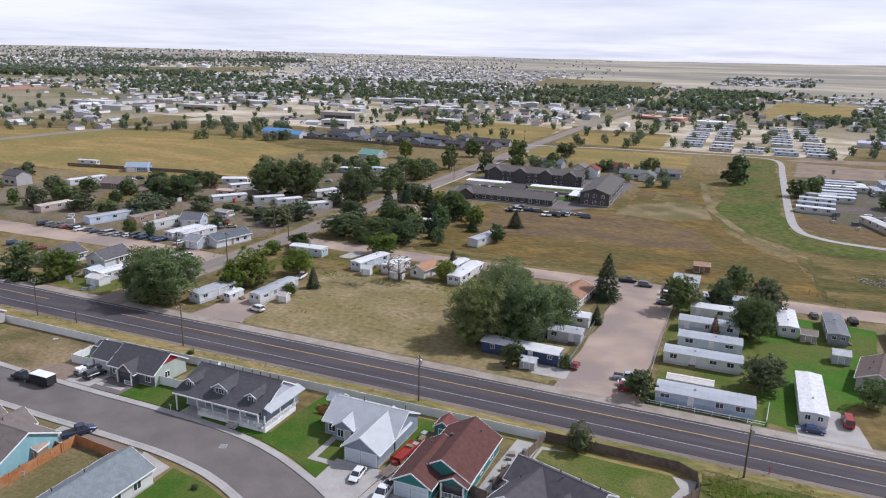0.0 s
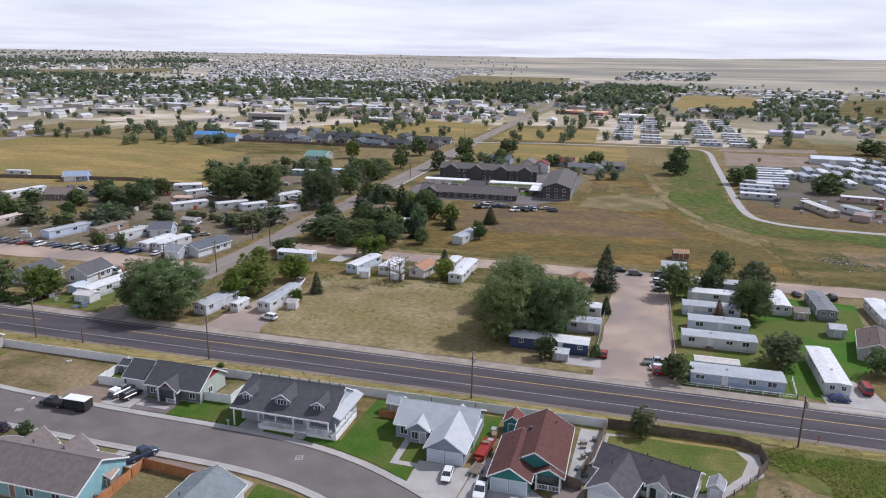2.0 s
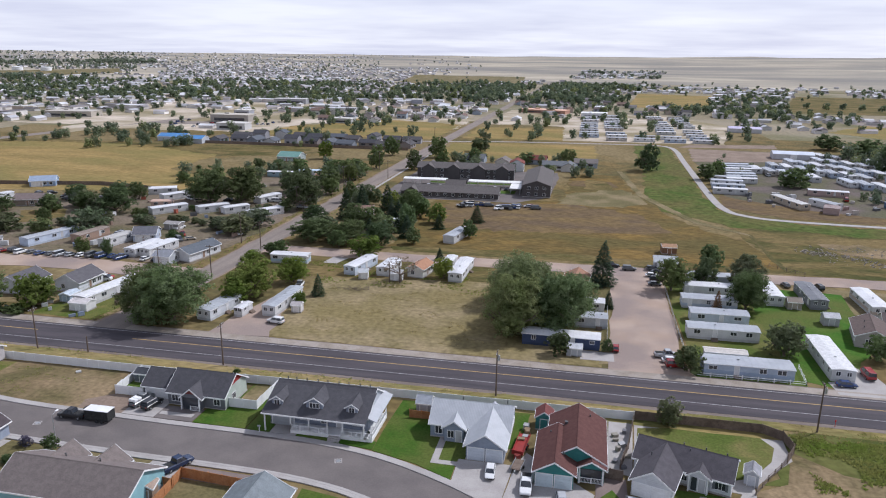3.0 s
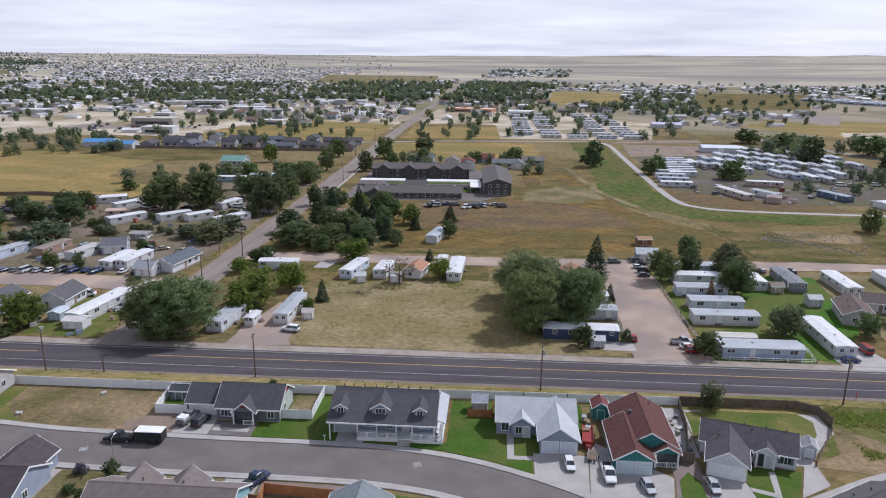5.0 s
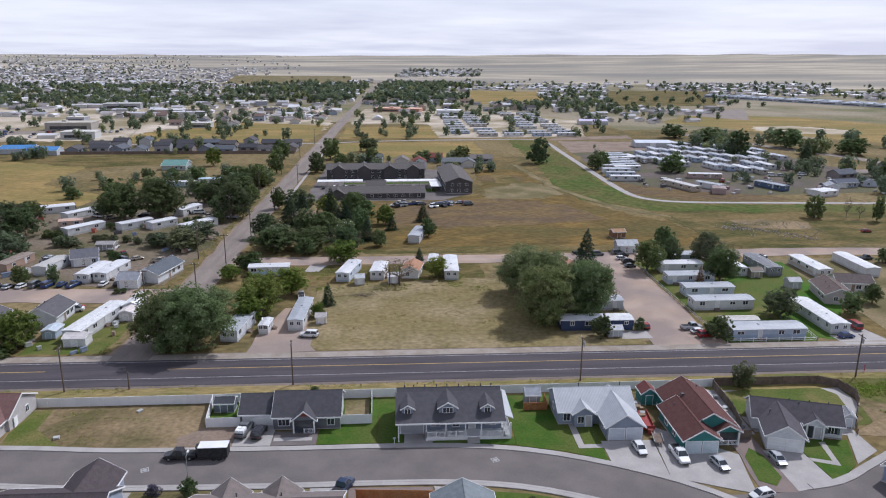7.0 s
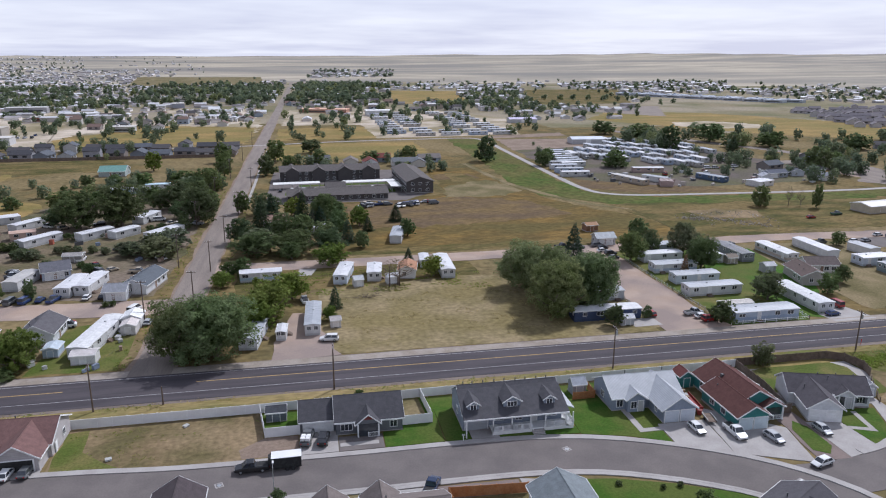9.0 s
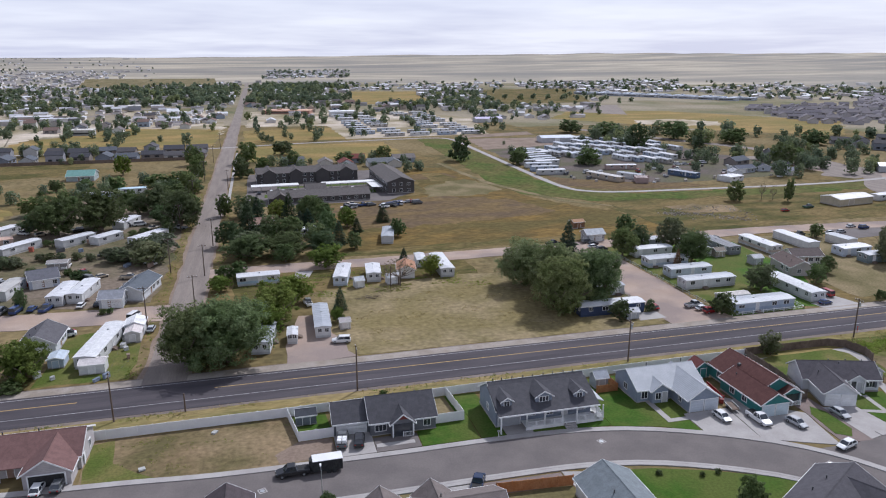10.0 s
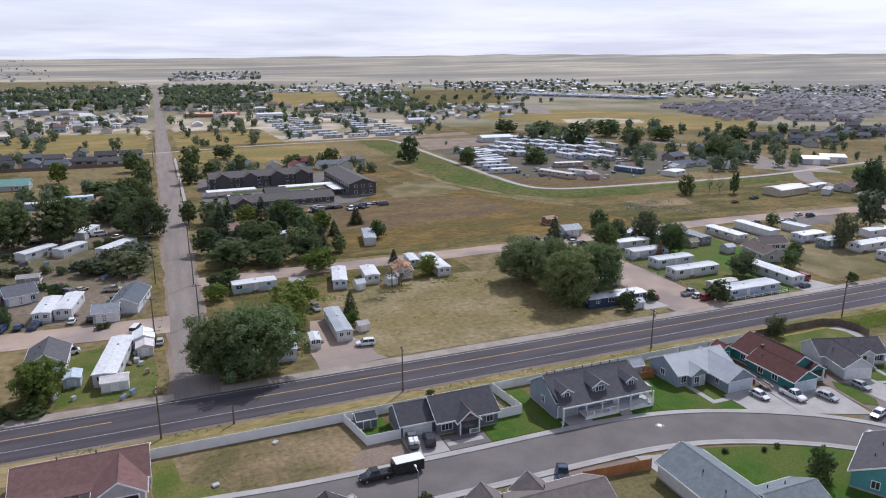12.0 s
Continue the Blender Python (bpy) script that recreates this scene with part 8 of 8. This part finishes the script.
for j in range(14):
    for i in range(14):
        u, v = (i + 0.5) / 14, (j + 0.5) / 14     # a slanting block of streets
        x = 378 + 96 * u + (52 + 180 * u) * v + rf.uniform(-3, 3)
        y = 545 - 70 * u + (190 + 100 * u) * v + rf.uniform(-3, 3)
        if (i * 3 + j * 2) % 13 == 5 or (i + 5 * j) % 3 == 2:
            continue
        far_house(x, y, -32 + rf.choice((0, 90)) + rf.uniform(-5, 5), rf, "brown-roofed house of a large estate", BROWN, ((0.42, 0.39, 0.4), (0.5, 0.47, 0.47), (0.36, 0.34, 0.37)))
for j in range(4):
    for i in range(6):
        u, v = (i + 0.5) / 6, (j + 0.5) / 4
        if (i + 3 * j) % 5 != 2:
            far_house(272 + 150 * u - 4 * v + rf.uniform(-3, 3), 352 + 48 * u + 66 * v - 30 * u * v + rf.uniform(-3, 3), -32 + rf.choice((0, 90)), rf, "grey-roofed house at the near end of the estate", NEWROOF, NEWWALL)
for i in range(40):
    x, y = rf.uniform(-128, 70) if i % 2 else rf.uniform(-330, -155), rf.uniform(800, 960) if i % 2 else rf.uniform(600, 760)
    far_house(x, y, rf.choice((0, 90)) + rf.uniform(-4, 4), rf, "house among trees in the town")
for i in range(7):
    far_house(rf.uniform(-125, -30), rf.uniform(378, 412), rf.choice((0, 90)) + rf.uniform(-4, 4), rf, "small house behind the apartments", ((0.2, 0.07, 0.06), (0.2, 0.18, 0.17), (0.17, 0.18, 0.19)))
for i in range(16):
    far_house(rf.uniform(-440, -300), rf.uniform(130, 240), rf.choice((0, 90)) + rf.uniform(-6, 6), rf, "pale house at the edge of the trailer park")
for i in range(12):
    far_house(rf.uniform(110, 330), rf.uniform(150, 205), rf.choice((0, 90)) + rf.uniform(-6, 6), rf, "pale house near the eastern street")
for x, y, a in ((150, 346, 20), (186, 360, 10)):
    far_house(x, y, a, rf, "small house among trees by the eastern park", NEWROOF, NEWWALL)
for x, y, a, L, W, wc, rc, label in ((123, 310.5, 75, 6.5, 5.5, (0.66, 0.68, 0.72), (0.42, 0.43, 0.47), "small white house at the eastern park's edge"),
                                     (135, 320, 8, 12.0, 6.0, (0.34, 0.37, 0.43), (0.13, 0.14, 0.175), "long blue-grey house with a slate roof"),
                                     (149, 323, 80, 8.0, 6.5, (0.55, 0.58, 0.64), (0.12, 0.125, 0.15), "pale blue house with a dark roof"),
                                     (155, 307, 10, 7.0, 5.0, (0.66, 0.67, 0.69), (0.22, 0.23, 0.26), "low white house with a grey roof"),
                                     (165, 327, 15, 8.0, 6.0, (0.42, 0.41, 0.43), (0.17, 0.16, 0.175), "small grey house by the eastern street")):
    plain_house(x, y, a, L, W, wc, rc, label, True, 1.3, group="far houses")
for x, y in ((-326, 448), (-308, 440)):
    b = thing("blue_building", x, y, 5, "long low building with a bright blue metal roof", "building", "blue buildings")
    gable(b, -10, 10, -6, 6, 3.2, 1.8, "x", (0.5, 0.52, 0.55), (0.08, 0.24, 0.5), over=0.3, roof_mat=M_rib)


def big_box(x, y, rot, L, W, h, wall, roofc, label):
    b = thing("commercial_building", x, y, rot, label, "building", "commercial buildings")
    part("wall", Build().box(-L / 2, L / 2, -W / 2, W / 2, 0, h), M_farwall, b, color=wall)
    part("roof", Build().box(-L / 2 - 0.3, L / 2 + 0.3, -W / 2 - 0.3, W / 2 + 0.3, h, h + 0.5).box(-L * 0.2, -L * 0.1, -1.5, 1.5, h + 0.5, h + 1.8), M_farwall, b, color=roofc)
    part("window", Build().box(-L * 0.4, L * 0.4, -W / 2 - 0.06, -W / 2, 1.0, h * 0.6), M_glass, b)


big_box(-88, 795, -14, 52, 20, 3.4, (0.42, 0.24, 0.18), (0.66, 0.4, 0.29), "wide low building with an orange-tan roof")
big_box(-356, 592, 3, 36, 18, 6, (0.36, 0.33, 0.3), (0.5, 0.46, 0.4), "tan flat-roofed store by a parking lot")
big_box(-322, 528, 4, 24, 14, 5, (0.5, 0.5, 0.5), (0.6, 0.58, 0.55), "grey flat-roofed store by a parking lot")
big_box(-401, 828, 6, 40, 18, 6, (0.34, 0.34, 0.36), (0.55, 0.54, 0.53), "long grey flat-roofed building")
big_box(-34, 745, 0, 26, 16, 5, (0.6, 0.6, 0.6), (0.78, 0.78, 0.78), "wide building with a bright white roof")
big_box(-520, 590, 10, 44, 22, 5, (0.42, 0.38, 0.33), (0.5, 0.46, 0.41), "large store with a tan flat roof")
big_box(-640, 560, 14, 38, 20, 5, (0.5, 0.5, 0.5), (0.62, 0.61, 0.6), "large white warehouse beside the far road")
rc = random.Random(31)
for i in range(9):
    x, y = rc.uniform(-620, -250), rc.uniform(600, 900)
    big_box(x, y, rc.choice((0, 90)) + rc.uniform(-6, 12), rc.uniform(12, 26), rc.uniform(9, 14), rc.uniform(3.2, 5), rc.choice(((0.5, 0.5, 0.5), (0.4, 0.34, 0.28), (0.35, 0.36, 0.4), (0.4, 0.16, 0.12))), rc.choice(((0.6, 0.58, 0.55), (0.45, 0.43, 0.42), (0.3, 0.3, 0.32))), "flat-roofed commercial building in the town")
for i in range(9):
    big_box(400 + i * 15.6, 1085 - i * 26, -59, 26, 14, 3.6, (0.45, 0.47, 0.52), (0.44, 0.48, 0.56), "long blue-grey storage shed in a row")
for i in range(6):
    big_box(442 + i * 22, 1070 - i * 38, -59, 34, 13, 3.6, (0.45, 0.47, 0.52), (0.47, 0.5, 0.57), "long blue-grey storage shed in a row")
for i in range(2):
    tk = thing("storage_tank", -1500 + i * 60, 1620 + i * 30, 0, "white round storage tank far away", "tank", "storage tanks")
    part("shell", Build().cyl((0, 0, 0), (0, 0, 9), 13, 13, 24), M_white, tk)
    part("roof", Build().cyl((0, 0, 9), (0, 0, 10.5), 13, 2, 24), M_white, tk)


# ---------------------------------------------------------------- the town beyond, too many to count
def inside(x, y, poly):
    odd = False
    for (x0, y0), (x1, y1) in zip(poly, poly[1:] + poly[:1]):
        if (y0 > y) != (y1 > y) and x < x0 + (x1 - x0) * (y - y0) / (y1 - y0):
            odd = not odd
    return odd


# quarters of the town: outline, chance of a house, chance of a tree, trees at a spot, tree heights, share of white roofs
QUARTERS = [
    ([(-250, 505), (-140, 505), (-156, 630), (-258, 664)], 0.0, 0.03, 1, 4, 6, 0.3),                                # golden strip
    ([(6, 922), (104, 934), (162, 1255), (38, 1280)], 0.0, 0.02, 1, 5, 8, 0.3),                                     # tan field
    ([(182, 894), (320, 889), (474, 1287), (292, 1298)], 0.0, 0.05, 1, 6, 9, 0.3),                                  # green field
    ([(183, 588), (238, 491), (345, 470), (412, 786), (292, 752)], 0.0, 0.02, 1, 4, 7, 0.3),                        # gold field
    ([(-452, 1500), (-196, 1600), (-220, 1960), (-525, 1960)], 0.0, 0.03, 1, 5, 8, 0.3),                            # straw field
    ([(-1296, 1272), (-1226, 1660), (-1390, 1890), (-1550, 1525)], 0.0, 0.02, 1, 5, 8, 0.3),
    ([(-480, 480), (-330, 500), (-318, 600), (-377, 708), (-453, 701), (-500, 640)], 0.04, 0.1, 1, 4, 7, 0.5),      # parking lots
    ([(-246, 664), (-152, 664), (-152, 860), (-264, 885)], 0.3, 0.22, 1, 4, 7, 0.5),                                # yards west of the street
    ([(-131, 630), (-40, 636), (-38, 800), (-128, 826)], 0.12, 0.3, 1, 5, 9, 0.4),                                  # by the school
    ([(-300, 930), (-150, 920), (-152, 1500), (-280, 1560), (-390, 1500), (-350, 1150)], 0.3, 0.8, 2, 6, 13, 0.4),  # old wooded streets
    ([(-131, 930), (-93, 925), (0, 965), (40, 1300), (50, 1560), (-120, 1560)], 0.32, 0.8, 2, 6, 13, 0.4),
    ([(-700, 880), (-543, 905), (-480, 1330), (-760, 1420), (-880, 1290)], 0.32, 0.85, 2, 6, 12, 0.4),
    ([(-543, 905), (-381, 820), (-309, 935), (-350, 1300), (-480, 1330)], 0.42, 0.75, 2, 6, 10, 0.45),
    ([(-1340, 960), (-1120, 1170), (-1013, 1250), (-1131, 1405), (-1507, 1369), (-1641, 1181)], 0.2, 0.85, 2, 8, 13, 0.5),
    ([(-771, 692), (-732, 798), (-536, 882), (-543, 905), (-700, 880), (-880, 1290), (-1038, 1400), (-1148, 1125)], 0.45, 0.8, 2, 6, 10, 0.5),
    ([(-2200, 1960), (-1925, 1775), (-1553, 2320), (-1750, 2600)], 0.1, 0.95, 3, 8, 13, 0.5),
    ([(-955, 1409), (-480, 1340), (-470, 1500), (-690, 1700), (-1110, 2800), (-1658, 2564)], 0.55, 0.5, 1, 4, 8, 0.42),  # the pale town centre
    ([(-690, 1700), (-470, 1500), (-420, 1894), (-523, 2468), (-916, 2331)], 0.4, 0.12, 1, 4, 6, 0.35),             # red and brown sheds
    ([(-100, 1905), (130, 1960), (192, 2480), (-68, 2460)], 0.65, 0.7, 2, 6, 10, 0.5),                              # campus in trees
    ([(45, 790), (175, 760), (182, 894), (292, 1298), (160, 1255), (104, 934), (55, 925)], 0.42, 0.8, 2, 6, 10, 0.35),
    ([(64, 1283), (365, 1340), (420, 1580), (90, 1528)], 0.35, 0.4, 1, 5, 9, 0.5),
    ([(345, 1150), (500, 1000), (640, 1150), (870, 1560), (449, 1560)], 0.5, 0.5, 1, 5, 10, 0.45),
    ([(-640, 520), (-500, 540), (-330, 720), (-264, 885), (-381, 820), (-543, 800), (-732, 690)], 0.4, 0.4, 1, 4, 8, 0.6),  # works and yards
]
ESTATES = [[(480, 480), (593, 541), (1022, 866), (762, 881), (640, 770)], [(560, 690), (743, 680), (1300, 1080), (918, 1035)]]


def unit_crown(rn, n, lobes):
    """Leaf faces of a small far tree, one high and one wide, as n quads."""
    u = rn.rand(lobes)
    a = np.arange(lobes) * 2.4
    z = 0.13 + 0.65 * (np.arange(lobes) + rn.rand(lobes)) / lobes
    f = np.sin(np.pi * np.clip(z, 0.22, 0.95)) ** 0.6
    c = np.stack([np.cos(a) * 0.3 * f * u ** 0.4, np.sin(a) * 0.3 * f * u ** 0.4, z], 1)
    rad = rn.uniform(0.15, 0.24, lobes)
    k = rn.randint(0, lobes, n)
    d = rn.normal(size=(n, 3)) + np.array([0, 0, 0.2])
    d /= np.linalg.norm(d, axis=1)[:, None]
    p = c[k] + d * (rad[k] * (0.75 + 0.3 * rn.rand(n)))[:, None]
    p[:, 2] = np.clip(p[:, 2], 0.02, 1.0)
    nr = d + rn.normal(size=(n, 3)) * 0.3 + np.array([0, 0, 0.35])
    nr /= np.linalg.norm(nr, axis=1)[:, None]
    t = np.cross(nr, rn.normal(size=(n, 3)))
    t /= np.linalg.norm(t, axis=1)[:, None]
    b = np.cross(nr, t)
    s = 1.22 / math.sqrt(n) * (0.6 + 0.8 * rn.rand(n)[:, None])
    return np.stack([p - t * s, p - b * s * 0.8, p + t * s, p + b * s * 0.8], 1).reshape(-1, 3)


def town():
    r = random.Random(77)
    walls, roofs, whites, browns = Build(), Build(), Build(), Build()
    spots = [(x, y, h, w, math.hypot(x + 70, y)) for x, y, h, w in FAR_SPOTS]

    def house(x, y, L, W, h, rise, rot, into):
        m = pose(x, y, ground_z(x, y) - 0.1, 0, 0, rot)
        walls.add([(sx * L / 2, sy * W / 2, z) for z in (0, h) for sx, sy in ((-1, -1), (1, -1), (1, 1), (-1, 1))], [(0, 1, 5, 4), (1, 2, 6, 5), (2, 3, 7, 6), (3, 0, 4, 7)], m)
        e = 0.4
        into.add([(-L / 2 - e, -W / 2 - e, h), (L / 2 + e, -W / 2 - e, h), (L / 2 + e, W / 2 + e, h), (-L / 2 - e, W / 2 + e, h), (-L / 2 - e, 0, h + rise), (L / 2 + e, 0, h + rise)],
                 [(0, 1, 5, 4), (2, 3, 4, 5), (1, 2, 5), (3, 0, 4), (3, 2, 1, 0)], m)

    d = 560.0
    while d < 4300:
        step = 20 if d < 1700 else 20 + (d - 1700) * 0.013
        az = -66.0
        while az < 66:
            az += math.degrees(step / d) * r.uniform(0.75, 1.25)
            q = d + r.uniform(-0.5, 0.5) * step
            x, y = -70 + q * math.sin(radians(az)), q * math.cos(radians(az))
            if y < 300 and x > -560 or -151 < x < -131:
                continue
            if -56 < x < 92 and 528 < y < 800 or 330 < x < 780 and 470 < y < 850 or 390 < x < 600 and 830 < y < 1110:
                continue
            zone = next((z for z in QUARTERS if inside(x, y, z[0])), None)
            if not zone and -560 < x < 760 and y < 640 and (x > -460 or y > 470):
                continue
            patchy = noise.noise(Vector((x * 0.0042, y * 0.0042, 5.5))) + 0.5 * noise.noise(Vector((x * 0.011, y * 0.011, 2.5)))
            if zone:
                outline, ph, pt, more, low, high, pale = zone
                if patchy < -0.1 and pt > 0.3:
                    ph, pt, more = ph * 1.2, pt * 0.55, max(1, more - 1)
            else:
                more, low, high, pale = 1, 4.5, 8.5, 0.4
                if q < 1750:
                    ph, pt = (0.34, 0.45) if patchy > -0.2 else (0.04, 0.12)
                    if az > -2 and q > 1600:
                        ph, pt = ph * 0.15, pt * 0.15
                elif az < -34:
                    ph, pt, more, high = (0.5, 0.55, 2, 10) if patchy > -0.2 else (0.12, 0.15, 1, 9)
                elif az < -16:
                    ph, pt = (0.34, 0.25) if patchy > -0.1 else (0.04, 0.05)
                elif az < -8:
                    ph, pt = (0.1, 0.08) if patchy > 0.1 else (0.0, 0.01)
                else:
                    ph, pt = 0.0, 0.0
            if r.random() < ph:
                big = r.random() < (0.09 if pale > 0.45 else 0.04)
                L = r.uniform(22, 40) if big else r.uniform(8, 14)
                W = r.uniform(12, 20) if big else r.uniform(6, 8.5)
                house(x, y, L, W, r.uniform(2.2, 2.9) + 1.5 * big, 0.6 if big else r.uniform(1.2, 2.0), r.choice((0, 90)) + r.uniform(-5, 5), whites if r.random() < (0.6 if big else pale) else roofs)
            for k in range(more):
                if r.random() < pt:
                    hh = r.uniform(low, high)
                    spots.append((x + r.uniform(-9, 9), y + r.uniform(-9, 9), hh, hh * r.uniform(0.85, 1.3), q))
        d += step * 0.9
    for j in range(5):          # white vehicles in rows on the dealer's lot
        for i in range(17):
            if r.random() < 0.8:
                house(-238 + i * 4.6 + r.uniform(-0.5, 0.5), 690 + j * 34 + r.uniform(-1, 1), r.uniform(5, 8), 2.3, r.uniform(1.6, 2.8), 0.15, 88 + r.uniform(-5, 5), whites)
    for i in range(8):          # round trees in a row on the green field
        spots.append((232 + i * 19, 990 - i * 8 + r.uniform(-4, 4), r.uniform(8, 10), r.uniform(9, 11), 1000))
    for k, outline in enumerate(ESTATES):
        xs, ys = [p[0] for p in outline], [p[1] for p in outline]
        gap = 19 if k == 0 else 24
        for j in range(int((max(ys) - min(ys)) / gap)):
            for i in range(int((max(xs) - min(xs)) / gap)):
                x, y = min(xs) + i * gap + r.uniform(-3, 3), min(ys) + j * gap + r.uniform(-3, 3)
                if inside(x, y, outline) and (i + 2 * j) % 6:
                    house(x, y, r.uniform(10, 13), r.uniform(8, 10), 2.9, 2.0, -32 + r.choice((0, 90)), browns)
                    if r.random() < 0.12:
                        spots.append((x + 8, y + 6, 5, 5, 900))
    for nm, b, mt, lb in (("town_house_walls", walls, M_townwall, "walls of the many far houses of the town"), ("town_house_roofs", roofs, M_townroof, "dark and brown roofs of the far town"),
                          ("town_white_roofs", whites, M_townwhite, "white and pale roofs of the far town"), ("estate_roofs", browns, M_estateroof, "mauve-brown roofs of a far housing estate")):
        me = b.mesh(nm)
        me.materials.append(mt)
        tagged(new(nm, me), lb, "houses", kind="stuff")
    rn = np.random.RandomState(40)
    bank = {n: [unit_crown(rn, n, lobes) for i in range(7)] for n, lobes in ((400, 12), (150, 9), (56, 6), (24, 4))}
    GROUPS = ((0, 1, 2), (3, 4, 5), (6, 7, 8), (9,))
    # tints paled to paint in distance haze; group 4, past 1750 m, is greyest
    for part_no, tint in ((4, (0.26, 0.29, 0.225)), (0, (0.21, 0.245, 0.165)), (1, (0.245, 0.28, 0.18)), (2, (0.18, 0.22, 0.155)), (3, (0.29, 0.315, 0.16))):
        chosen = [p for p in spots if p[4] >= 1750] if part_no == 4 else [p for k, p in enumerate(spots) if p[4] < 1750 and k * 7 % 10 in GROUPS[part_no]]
        blocks = []
        for x, y, h, w, q in chosen:
            n = 400 if q < 560 else 150 if q < 1000 else 56 if q < 1750 else 24
            a = rn.rand() * 6.28
            v = bank[n][rn.randint(0, 7)]
            blocks.append(np.stack([(v[:, 0] * math.cos(a) - v[:, 1] * math.sin(a)) * w + x, (v[:, 0] * math.sin(a) + v[:, 1] * math.cos(a)) * w + y, v[:, 2] * h + ground_z(x, y)], 1))
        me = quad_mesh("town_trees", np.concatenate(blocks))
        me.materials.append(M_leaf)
        ob = tagged(new("town_trees", me), "masses of green trees through the far town, paled for haze", "trees", kind="stuff")
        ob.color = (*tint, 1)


town()
